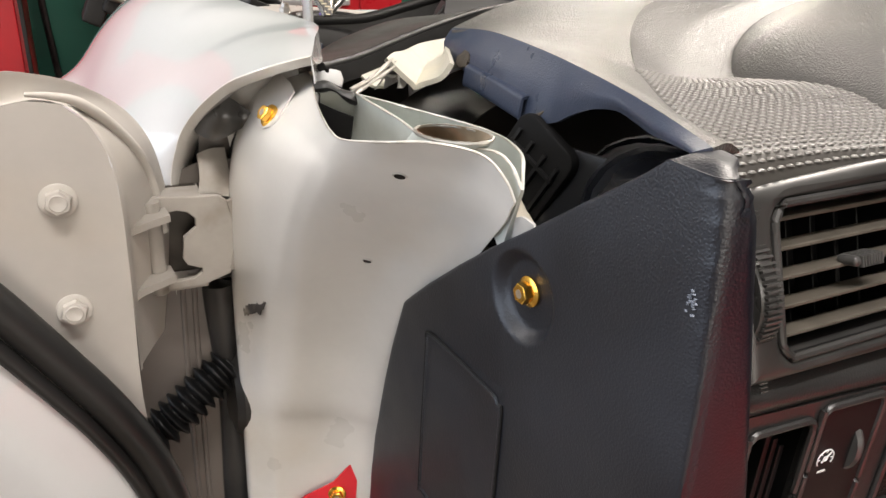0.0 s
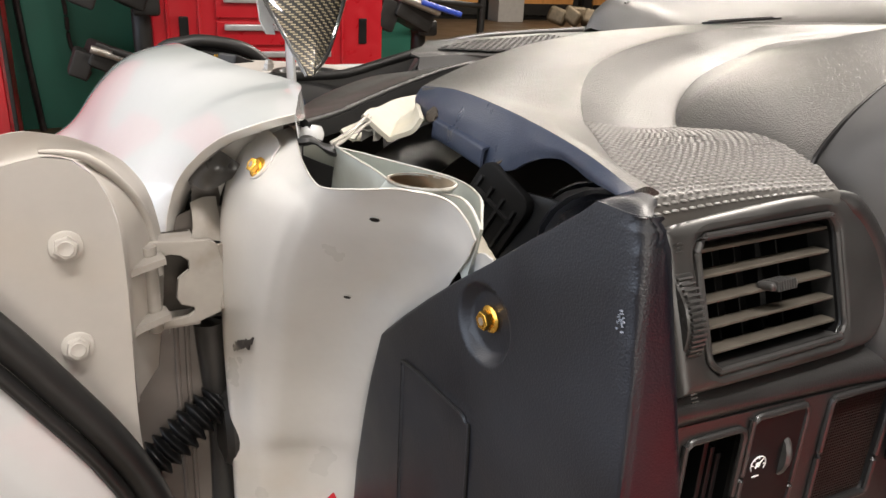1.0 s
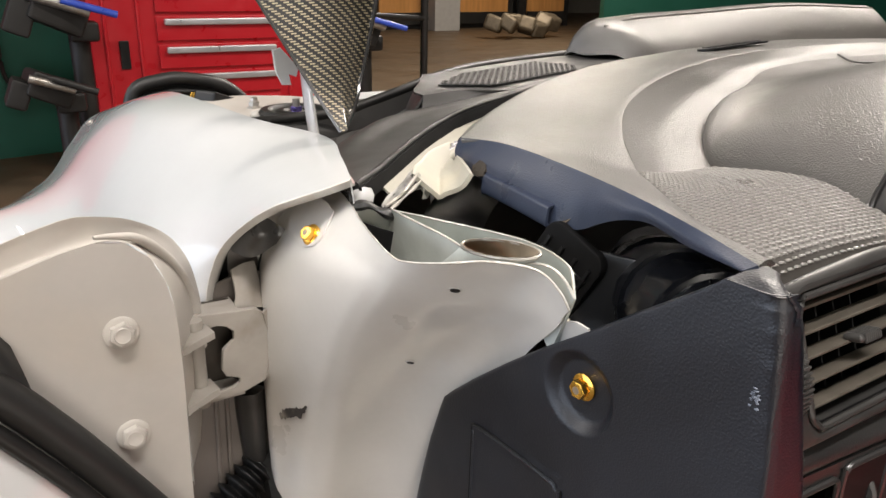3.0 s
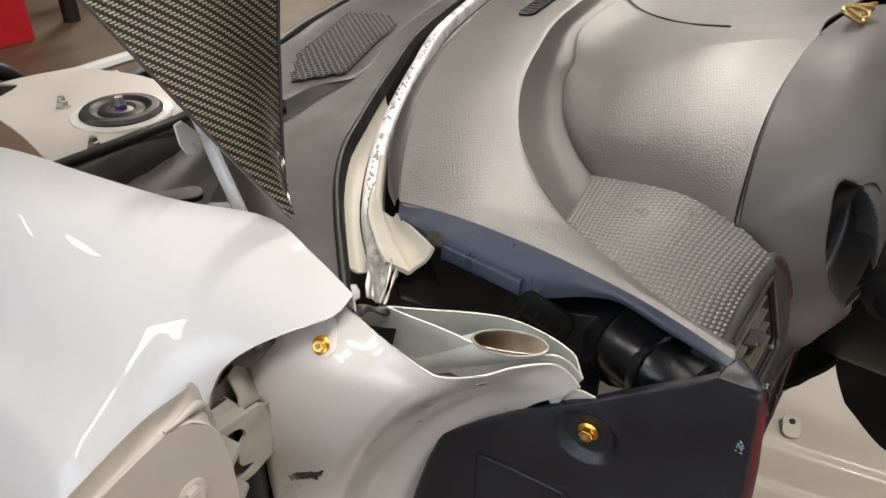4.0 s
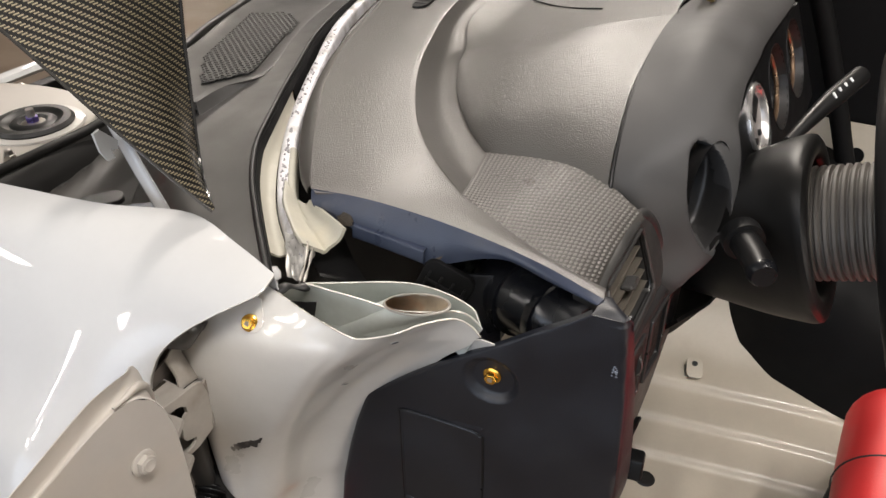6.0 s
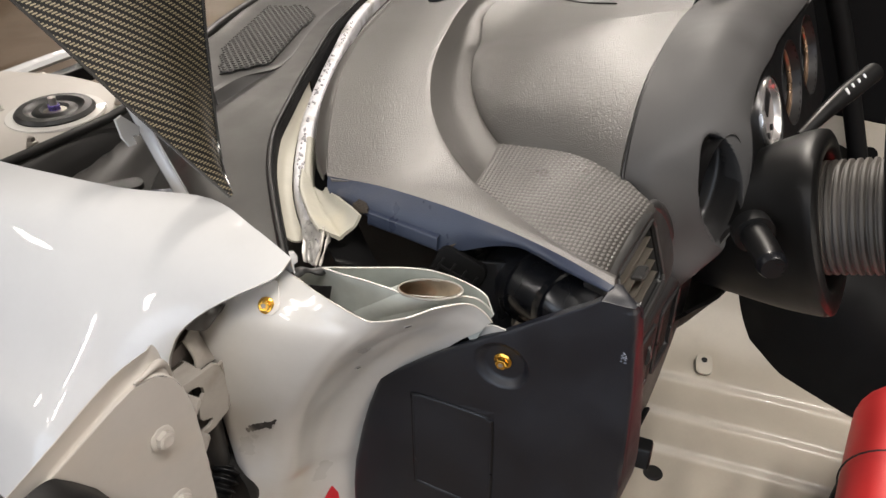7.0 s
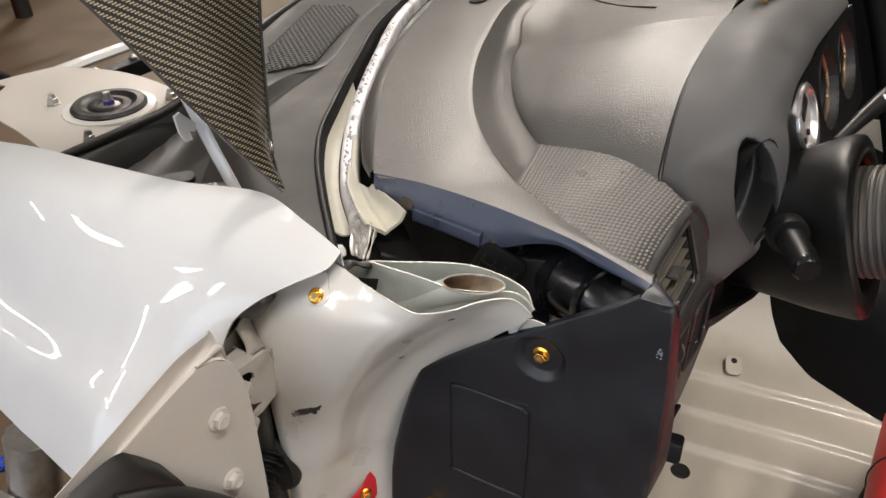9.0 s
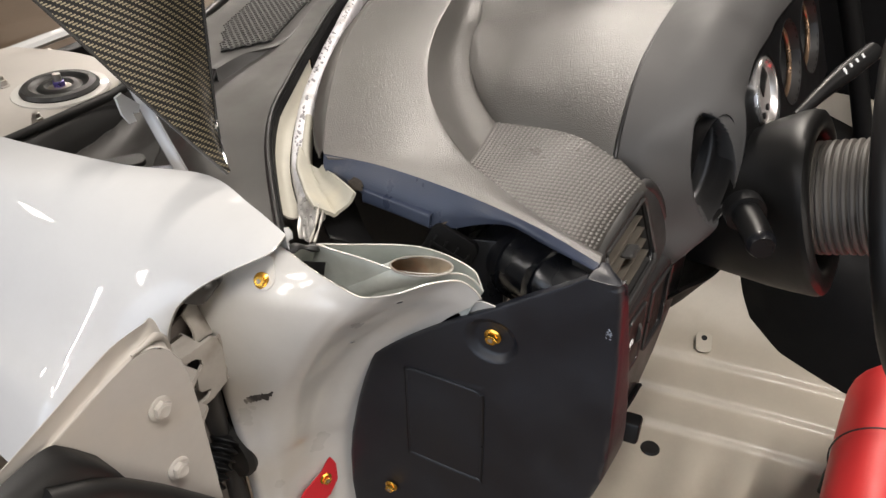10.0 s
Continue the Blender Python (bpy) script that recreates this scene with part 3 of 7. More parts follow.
    part("inner_sliver", patch([[(-0.001, 0.034, 0.944), (-0.0005, 0.014, 0.957), (-0.0012, -0.0012, 0.9590)], [(0.002, 0.034, 0.934), (0.002, 0.012, 0.946), (0.001, -0.003, 0.950)], [(0.006, 0.034, 0.915), (0.006, 0.010, 0.925), (0.005, -0.004, 0.930)]], 6, 5, 0.0012), CREAM, root, "torn inner sheet showing behind the skin")
    # small drilled holes and a scratch on the flat face
    for at, a, b in (((-0.0450, 0.0695, 0.9645), 0.0040, 0.0026), ((-0.0415, 0.1320, 0.8840), 0.0034, 0.0022)):
        hm = axes(at, (0.84, -0.54, -0.08), (0.28, 0.50, -0.82)) @ pose(0, 0, 0, 180, 0, 0) @ pose(0, 0, 0.0006)
        part("drilled_hole", slab(ellipse(a * 0.80, b * 0.80, 14), hm, 0.0004), BLACK, root)
        part("hole_rim", sweep([hm @ Vector((a * math.cos(k * 0.45), b * math.sin(k * 0.45), 0)) for k in range(9)], 0.00035, 28, 6, ends=False), CREAM, root)
    return root


pillar_thing = pillar()


# ---------------------------------------------------------------- front fender
def fender():
    root = thing("front_fender", (-0.15, 0.45, 0.5), "glossy white front fender of the car", "car fender")
    rows = [
        [(-0.066, 0.176, 1.0095), (-0.087, 0.173, 1.006), (-0.100, 0.185, 0.999), (-0.113, 0.203, 0.989), (-0.126, 0.228, 0.971), (-0.137, 0.248, 0.951), (-0.144, 0.259, 0.931), (-0.150, 0.268, 0.895), (-0.154, 0.272, 0.800)],
        [(-0.048, 0.235, 1.0105), (-0.078, 0.245, 1.006), (-0.114, 0.268, 0.987), (-0.146, 0.286, 0.952), (-0.176, 0.292, 0.908), (-0.205, 0.292, 0.865), (-0.230, 0.290, 0.810)],
        [(-0.028, 0.315, 1.0085), (-0.070, 0.325, 1.0045), (-0.114, 0.336, 0.989), (-0.156, 0.340, 0.954), (-0.202, 0.334, 0.905), (-0.240, 0.324, 0.880), (-0.252, 0.321, 0.872), (-0.259, 0.319, 0.861), (-0.278, 0.314, 0.825), (-0.292, 0.310, 0.795)],
        [(-0.060, 0.400, 1.0105), (-0.096, 0.408, 1.005), (-0.130, 0.416, 0.987), (-0.168, 0.424, 0.951), (-0.206, 0.430, 0.900), (-0.240, 0.434, 0.880), (-0.252, 0.436, 0.872), (-0.259, 0.436, 0.861), (-0.277, 0.434, 0.828), (-0.290, 0.432, 0.800)],
        [(-0.083, 0.505, 1.0125), (-0.110, 0.510, 1.0085), (-0.143, 0.515, 0.996), (-0.176, 0.520, 0.958), (-0.206, 0.525, 0.908), (-0.240, 0.530, 0.888), (-0.252, 0.531, 0.880), (-0.259, 0.531, 0.869), (-0.275, 0.530, 0.838), (-0.287, 0.530, 0.815)],
        [(-0.095, 0.640, 1.0035), (-0.118, 0.642, 0.999), (-0.150, 0.645, 0.984), (-0.182, 0.650, 0.950), (-0.212, 0.655, 0.908), (-0.255, 0.660, 0.882), (-0.300, 0.660, 0.868)],
        [(-0.100, 0.900, 0.951), (-0.122, 0.900, 0.945), (-0.155, 0.900, 0.930), (-0.185, 0.900, 0.895), (-0.215, 0.900, 0.855), (-0.255, 0.900, 0.828), (-0.295, 0.900, 0.808)],
    ]
    rows[2:5] = [[(x + 0.012 * (k >= 5), y, z) for k, (x, y, z) in enumerate(row)] for row in rows[2:5]]
    skin = loft(rows, 48, 60)
    inside = [v for v in skin.verts if not v.is_boundary]
    for _ in range(12):
        bmesh.ops.smooth_vert(skin, verts=inside, factor=0.5, use_axis_x=True, use_axis_y=True, use_axis_z=True)
    thicken(skin, 0.0012)
    part("skin", skin, WHITE, root, "glossy white painted skin")
    lip = [[(x + a, y + b, z - c) for x, y, z in rows[0]] for a, b, c in ((0, 0, 0), (0.0025, 0.001, 0.004), (0.010, 0.014, 0.007), (0.022, 0.050, 0.012), (0.035, 0.100, 0.020))]
    part("rear_hem", loft(lip, 48, 12, 0.001), CREAM, root)
    part("inner_wing", loft([[(-0.110, 0.262, 0.978), (-0.092, 0.262, 0.990), (-0.055, 0.255, 0.994)], [(-0.108, 0.272, 0.955), (-0.090, 0.272, 0.955), (-0.050, 0.265, 0.955)], [(-0.100, 0.280, 0.90), (-0.085, 0.280, 0.90), (-0.045, 0.272, 0.90)]], 12, 12, 0.0015), CREAM, root)
    inner = [[r[0] for r in rows], [(r[0][0] + 0.004, r[0][1], r[0][2] - 0.03) for r in rows]]
    part("inner_hem", loft(inner, 48, 4, 0.001), WHITE, root)
    # the tab that the gold bolt holds to the pillar
    tab = [[(-0.0720, 0.2350, 0.9875), (-0.0720, 0.2110, 0.9868), (-0.0720, 0.1990, 0.9862), (-0.0735, 0.1870, 0.9845)], [(-0.0880, 0.2330, 0.9715), (-0.0852, 0.2090, 0.9738), (-0.0848, 0.1940, 0.9735), (-0.0862, 0.1765, 0.9715)], [(-0.0945, 0.2230, 0.9630), (-0.0950, 0.2020, 0.9612), (-0.0952, 0.1900, 0.9608), (-0.0925, 0.1790, 0.9645)]]
    part("mounting_tab", loft([[(x - 0.0008, y - 0.0002, z + 0.0005) for x, y, z in row] for row in tab], 16, 16, 0.0012), CREAM, root, "thin white mounting tab")
    return root


fender_thing = fender()


def gold_bolt(parent, at, out, size=0.88):
    """A gold hex bolt with its flange and a socket in the head, pointing along out."""
    m = Vector(out).to_track_quat("Z", "Y").to_matrix().to_4x4()
    m.translation = Vector(at)
    bolt = part("bolt", lathe([(0.0088 * size, 0), (0.0088 * size, 0.0012), (0.0066 * size, 0.0022), (0.0055 * size, 0.0022)], m, 24), GOLD, parent, "gold anodised flange bolt")
    head = slab([(0.0062 * size * math.cos(math.pi / 3 * k), 0.0062 * size * math.sin(math.pi / 3 * k)) for k in range(6)], m @ pose(0, 0, 0.002), 0.0055 * size, 0.0008)
    part("bolt_head", head, GOLD, bolt)
    part("bolt_socket", slab(ellipse(0.0026 * size, 0.0026 * size, 10), m @ pose(0, 0, 0.0066 * size), 0.0012, 0), RUST, bolt)
    return bolt


gold_bolt(fender_thing, (-0.0900, 0.1885, 0.9690), (-0.80, -0.25, 0.52))


# ---------------------------------------------------------------- dash end cover
def cover_x(y):
    return -0.003 - 0.12 * y


def end_cover():
    root = thing("dash_end_cover", (0.02, 0.0, 0.55), "blue-black grained plastic dashboard end cover held by gold bolts", "dash panel")
    rows = []
    for z, front, rear, inner in ((0.50, 0.165, 0.14, 0.16), (0.56, 0.171, 0.095, 0.13), (0.62, 0.174, 0.035, 0.10), (0.67, 0.171, -0.02, 0.09), (0.71, 0.166, -0.07, 0.085), (0.735, 0.160, -0.094, 0.080), (0.750, 0.157, -0.103, 0.078),
                                  (0.775, 0.151, -0.109, 0.074), (0.807, 0.142, -0.111, 0.066), (0.852, 0.1265, -0.111, 0.057), (0.880, 0.096, -0.110, 0.052), (0.908, 0.063, -0.109, 0.046), (0.932, 0.033, -0.108, 0.041),
                                  (0.955, 0.002, -0.106, 0.037), (0.983, -0.034, -0.104, 0.032), (1.000, -0.057, -0.1025, 0.029), (1.010, -0.070, -0.101, 0.025), (1.017, -0.078, -0.099, 0.020)):
        row = [(cover_x(front) + 0.007, front + 0.0005, z), (cover_x(front) + 0.0015, front - 0.0005, z)]
        row += [(cover_x(front + (rear - front) * k), front + (rear - front) * k, z) for k in (0.06, 0.35, 0.65, 0.90)]
        row += [(cover_x(rear) + 0.0015, rear - 0.0030, z), (cover_x(rear) + 0.0060, rear - 0.0060, z), (cover_x(rear) + 0.012, rear - 0.0068, z), (inner - 0.005, rear - 0.0068, z), (inner, rear - 0.004, z)]
        rows.append(row)
    shell = loft(rows, 170, 255, 0.0, True)
    hub = Vector((cover_x(0.0), 0.0, 0.918))
    for v in shell.verts:
        r = (Vector((0, v.co.y, v.co.z)) - Vector((0, hub.y, hub.z))).length
        if v.co.x < 0.012 and r < 0.0255:
            v.co.x += 0.0062 * min(1.0, (1 - (r / 0.0255) ** 2) * 2.2)
        if v.co.x < 0.0 and abs(v.co.y - 0.048) < 0.0418 and abs(v.co.z - 0.783) < 0.068 + (0.048 - v.co.y) * 0.09:
            v.co.x -= 0.0006
    thicken(shell, 0.0007)
    part("shell", shell, PANEL, root)
    top = [(cover_x(-0.080) + 0.001, -0.079, 1.017), (cover_x(-0.097) + 0.001, -0.101, 1.0165), (0.014, -0.1055, 1.0165), (0.020, -0.102, 1.0165)]
    top2 = [(0.018, -0.080, 1.0192), (0.017, -0.092, 1.0198), (0.020, -0.097, 1.0190), (0.025, -0.096, 1.0165)]
    top3 = [(0.026, -0.078, 1.0200), (0.030, -0.082, 1.0195), (0.034, -0.086, 1.0175), (0.036, -0.086, 1.0140)]
    part("top_corner", loft([top, top2, top3], 16, 12, 0.0006), PANEL, root, "worn top corner")
    # access cover, a shallow lid set into the face
    m = axes((cover_x(0.048), 0.048, 0.783), (-0.12, 1, 0), (0, 0, 1)) @ pose(0, 0, 0, 0, 180, 0)
    lid = [(-0.0425, 0.056), (-0.037, 0.066), (0.029, 0.0655), (0.0385, 0.061), (0.0425, 0.051), (0.0425, -0.060), (0.036, -0.068), (-0.036, -0.0645), (-0.0425, -0.057)]
    groove = [Vector((x * 1.015, y * 1.010, 0.0006)) for x, y in lid]
    part("lid_groove", sweep([m @ p for p in groove + groove[:1]], 0.0010, 160, 6, ends=False), BLACK, root, "dark joint round the access lid")
    part("lid_edge", sweep([m @ Vector((x * 0.978, y * 0.984, 0.0002)) for x, y in lid + lid[:1]], 0.0012, 160, 8, ends=False), PANEL, root, "rounded edge of the access lid")
    part("lid_notch", block((0.002, 0.009, 0.0016), m @ pose(0.0428, -0.020, 0.0004), 0.0004), BLACK, root)
    out = Vector((-1, -0.12, 0)).normalized()
    gold_bolt(root, (cover_x(0) + 0.0056, 0.001, 0.920), out, 0.95)
    gold_bolt(root, (cover_x(0.116) - 0.002, 0.116, 0.645), out)
    # worn spots
    rng = random.Random(3)
    spots = []
    for k in range(22):
        y, z = -0.1035 + rng.gauss(0, 0.0012), 0.967 + rng.gauss(0, 0.0026)
        spots.append(slab(ellipse(rng.uniform(0.0004, 0.0012), rng.uniform(0.0002, 0.0005), 7), axes((cover_x(y) + 0.0005, y, z), (-0.4, -1, rng.uniform(-0.5, 0.5)), (0, 0, 1)), 0.0009))
    part("scuff", joined(*spots), material("pale_scuff", (0.17, 0.19, 0.23), 0.7), root, "pale scuffed spot on the rear edge")
    return root


cover_thing = end_cover()

# red tape tab with its bolt, on the pillar's foot
tab = thing("red_tab", (-0.035, 0.205, 0.60), "red cloth tab bolted to the pillar beside the dash cover", "tab")
m = axes((-0.0445, 0.203, 0.628), (0.86, -0.34, 0.05), (0.05, 0.08, 1))
part("cloth", slab([(-0.052, -0.032), (-0.026, -0.002), (0.000, 0.012), (0.018, 0.033), (0.021, 0.016), (0.018, -0.012), (0.004, -0.030), (-0.02, -0.04)], m @ pose(0, 0, 0.003), 0.0016, 0.0004), REDTAPE, tab)
gold_bolt(tab, m @ Vector((0.003, 0.001, 0.005)), m.to_3x3() @ Vector((0, 0, 1)))


# ---------------------------------------------------------------- dashboard
DASH_EDGE = [(0.024, -0.082, 1.021), (0.045, -0.024, 1.019), (0.054, 0.035, 1.021), (0.057, 0.105, 1.0235), (0.056, 0.170, 1.0235), (0.057, 0.2325, 1.0157)]
FRONT_EDGE = [(0.057, 0.2325, 1.0157), (0.105, 0.269, 1.0231), (0.164, 0.3086, 1.0300), (0.236, 0.353, 1.0360), (0.350, 0.407, 1.0420), (0.500, 0.456, 1.0450), (0.640, 0.502, 1.0450), (1.000, 0.585, 1.0400), (1.36, 0.550, 1.030)]
RIDGE = [(0.044, -0.077, 1.016), (0.060, -0.035, 1.012), (0.090, 0.026, 1.009), (0.127, 0.102, 1.0115), (0.163, 0.158, 1.0240), (0.202, 0.198, 1.0340), (0.277, 0.248, 1.0430), (0.378, 0.2935, 1.0510), (0.563, 0.351, 1.0560), (0.85, 0.38, 1.055), (1.36, 0.36, 1.045)]
CREASE = [(0.255, 0.142, 0.991), (0.290, 0.187, 1.001), (0.344, 0.230, 1.011), (0.419, 0.268, 1.021), (0.460, 0.282, 1.029), (0.570, 0.325, 1.040), (0.85, 0.34, 1.045), (1.36, 0.33, 1.04)]


def dashboard():
    root = thing("dashboard", (0.6, 0.2, 0.6), "grey leather-grain car dashboard with studded pad and open end", "dashboard")
    # flat top: from the outer rims to the ridge
    outer = spline(DASH_EDGE, 30) + spline(FRONT_EDGE, 60)[1:]
    ridge = spline(RIDGE[:4], 24) + spline(RIDGE[3:], 66)[1:]
    mid = [a.lerp(b, 0.5) + Vector((0, 0, 0.003)) for a, b in zip(outer, ridge)]
    late = [a.lerp(b, 0.93) + Vector((0, 0, 0.0015)) for a, b in zip(outer, ridge)]
    part("top_pad", loft([[tuple(p) for p in row[::3]] for row in (outer, mid, late, ridge)], 120, 30, 0.003), DASH, root)
    # the hollow between the ridge and the instrument hood
    start = [tuple(p) for p in spline(RIDGE[3:], 40)]
    crease = [CREASE[0]] * 3 + [tuple(p) for p in spline(CREASE, 38)]
    cove = []
    for f, dip in ((0.0, 0.0), (0.12, 0.004), (0.45, 0.011), (0.8, 0.005), (1.0, 0.0015), (1.10, 0.004)):
        cove.append([tuple(Vector(a).lerp(Vector(b), f) - Vector((0, 0, dip * max(0.15, 1 - k / 26)))) for k, (a, b) in enumerate(zip(start, crease))])
    part("hollow", loft(cove, 90, 20), DASH, root)
    # instrument hood in leather grain, and the centre pad that runs on from its crest
    seam = [(0.222, -0.018, 0.985), (0.229, -0.012, 1.005), (0.273, -0.002, 1.034), (0.345, 0.010, 1.062), (0.440, 0.018, 1.082), (0.534, 0.020, 1.092)]
    hood_rows = [seam,
                 [(0.246, 0.060, 0.985), (0.254, 0.070, 1.006), (0.296, 0.075, 1.035), (0.362, 0.085, 1.059), (0.424, 0.090, 1.076), (0.480, 0.090, 1.084)],
                 [(0.253, 0.125, 0.975), (0.257, 0.138, 0.993), (0.293, 0.150, 1.020), (0.352, 0.160, 1.042), (0.412, 0.165, 1.057), (0.460, 0.165, 1.063)],
                 [(0.272, 0.160, 0.983), (0.285, 0.178, 0.999), (0.317, 0.190, 1.016), (0.362, 0.200, 1.032), (0.412, 0.210, 1.044), (0.456, 0.212, 1.050)],
                 [(0.312, 0.202, 0.998), (0.330, 0.218, 1.008), (0.357, 0.229, 1.018), (0.388, 0.239, 1.027), (0.421, 0.246, 1.034), (0.452, 0.250, 1.037)],
                 [(0.344, 0.229, 1.009), (0.360, 0.240, 1.013), (0.380, 0.250, 1.017), (0.400, 0.260, 1.021), (0.420, 0.268, 1.024), (0.450, 0.276, 1.028)]]
    part("instrument_hood", loft(hood_rows, 70, 60, 0.003), DASH, root)
    part("hood_seam", sweep([(x, y - 0.003, z + 0.0012) for x, y, z in seam], 0.0020, 60, 6), BLACK, root)
    crest = [r[-1] for r in hood_rows]
    pad_rows = [crest, [(0.620, 0.030, 1.090), (0.580, 0.110, 1.078), (0.560, 0.190, 1.060), (0.560, 0.240, 1.048), (0.560, 0.280, 1.040), (0.570, 0.326, 1.040)], [(0.80, 0.03, 1.075), (0.80, 0.11, 1.068), (0.80, 0.19, 1.06), (0.80, 0.24, 1.052), (0.80, 0.28, 1.048), (0.80, 0.34, 1.045)],
                [(1.34, 0.03, 1.05), (1.34, 0.11, 1.05), (1.34, 0.19, 1.05), (1.34, 0.24, 1.048), (1.34, 0.28, 1.046), (1.34, 0.34, 1.04)]]
    part("centre_pad", loft(pad_rows, 40, 40, 0.003), DASH, root)
    part("pad_seam", sweep([(0.72, 0.345, 1.0475), (0.655, 0.280, 1.0475), (0.598, 0.200, 1.0585), (0.556, 0.125, 1.0775)], 0.0012, 30, 6), BLACK, root, "thin dark joint line")
    slot = axes((0.560, 0.398, 1.0570), (0.14, 0.026, 0.004), (-0.02, 0.14, -0.02))
    part("demist_slot", slab(rounded(0.150, 0.026, 0.0128, 6), slot @ pose(0.02, 0, -0.001), 0.0025, 0.0005), BLACK, root, "dark demister slot")
    for k in range(10):
        part("slot_fin", block((0.0022, 0.024, 0.003), slot @ pose(-0.04 + k * 0.0125, 0, 0.0015, 0, 0, -20)), VENT, root)
    # end fascia with its arch, hung from the rim
    low_edge = [(0.018, -0.078, 1.018), (0.040, -0.024, 1.010), (0.049, 0.012, 1.010), (0.048, 0.040, 1.003), (0.048, 0.072, 0.987), (0.044, 0.088, 0.985), (0.042, 0.130, 0.990), (0.042, 0.170, 0.995), (0.047, 0.222, 1.001)]
    rim = spline(DASH_EDGE, 48)
    low = spline(low_edge, 48)
    part("end_fascia", loft([[tuple(p + Vector((0, 0, 0.0005))) for p in rim[::3]], [tuple(a.lerp(b, 0.5) + Vector((-0.003, 0, 0))) for a, b in zip(rim[::3], low[::3])], [tuple(p) for p in low[::3]]], 80, 10, 0.003), FASCIA, root, "blue-grey end fascia under the dash rim")
    ledge = [[(0.054, y, z + 0.0030), (0.0445, y, z + 0.0026), (0.0412, y, z + 0.0018), (0.0402, y, z), (0.0392, y, z - 0.009), (0.0405, y, z - 0.0125), (0.046, y, z - 0.013)] for y, z in ((0.172, 0.999), (0.170, 1.0), (0.130, 0.9985), (0.095, 0.9965), (0.093, 0.996))]
    clip = loft(ledge, 24, 24, 0.002, True)
    part("clip_pocket", clip, FASCIA, root, "clip pocket with dried glue")
    glue = material("dried_glue", (0.045, 0.035, 0.025), 0.85, vary=0.5, bump=0.8, bump_scale=300)
    rng = random.Random(8)
    for x, y, z, a, b in ((0.0460, 0.182, 1.003, 0.013, 0.007), (0.0510, 0.084, 0.994, 0.007, 0.009), (0.0500, 0.148, 1.002, 0.006, 0.004)):
        blob = [(a * rng.uniform(0.6, 1.1) * math.cos(k * math.pi / 9), b * rng.uniform(0.6, 1.1) * math.sin(k * math.pi / 9)) for k in range(18)]
        part("glue_patch", slab(blob, axes((x - 0.0016, y, z), (-0.06, -1, 0), (0.55, 0, 1)), 0.0016, 0.0004), glue, root, "dried brown glue")
    # front rim facing the windscreen
    rim_line = [tuple(Vector(FRONT_EDGE[0]).lerp(Vector(FRONT_EDGE[1]), 0.12))] + FRONT_EDGE[1:]
    fall = [0.25, 0.7] + [1.0] * (len(rim_line) - 2)
    drop = lambda a, b, c: [(x - a * f, y + b * f, z - c * f) for (x, y, z), f in zip(rim_line, fall)]  # noqa: E731
    part("front_rim", loft([rim_line, drop(0.004, 0.007, 0.004), drop(0.0085, 0.0155, 0.013), drop(0.010, 0.019, 0.024), drop(0.010, 0.020, 0.040)], 80, 14, 0.001), PADBASE, root, "smooth dark grey front border")
    # studded pad over the vent
    left = [(0.060, -0.063, 0.990), (0.057, -0.060, 0.999), (0.054, -0.053, 1.006), (0.060, -0.035, 1.009), (0.090, 0.026, 1.0085), (0.127, 0.102, 1.0110)]
    right = [(0.199, -0.061, 0.992), (0.202, -0.057, 0.9975), (0.210, -0.042, 1.001), (0.230, -0.0125, 1.003), (0.246, 0.050, 1.006), (0.255, 0.142, 0.991)]
    between = [(0.131, -0.058, 0.990), (0.130, -0.055, 0.998), (0.131, -0.046, 1.0035), (0.142, -0.020, 1.006), (0.166, 0.045, 1.007), (0.190, 0.122, 0.998)]
    # base at half the studs' colour, which paints the shade in the valleys
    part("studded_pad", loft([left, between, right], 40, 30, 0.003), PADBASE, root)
    l, c, r = spline(left, 40), spline(between, 40), spline(right, 40)
    studs = bmesh.new()
    for i in range(2, 40):
        curve_row = spline([l[i], c[i], r[i]], 60)
        width = (r[i] - l[i]).length
        count = int(width / 0.0066)
        for k in range(count):
            f = (k + 0.5 + 0.5 * (i % 2)) / (count + 0.5)
            at = curve_row[min(60, int(f * 60))].lerp(curve_row[min(60, int(f * 60) + 1)], f * 60 % 1)
            rings = [[studs.verts.new(at + Vector((0.0024 * s * math.cos(a) - 0.0007 * s * math.sin(a), 0.0017 * s * math.sin(a), h))) for a in (j * math.pi / 4 for j in range(8))] for s, h in ((1.0, 0.0001), (0.78, 0.0007), (0.38, 0.0010))]
            for lower, upper in zip(rings, rings[1:]):
                for j in range(8):
                    studs.faces.new((lower[j], lower[(j + 1) % 8], upper[(j + 1) % 8], upper[j]))
            studs.faces.new(rings[-1])
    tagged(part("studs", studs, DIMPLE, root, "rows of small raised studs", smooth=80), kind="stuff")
    return root


dash_thing = dashboard()


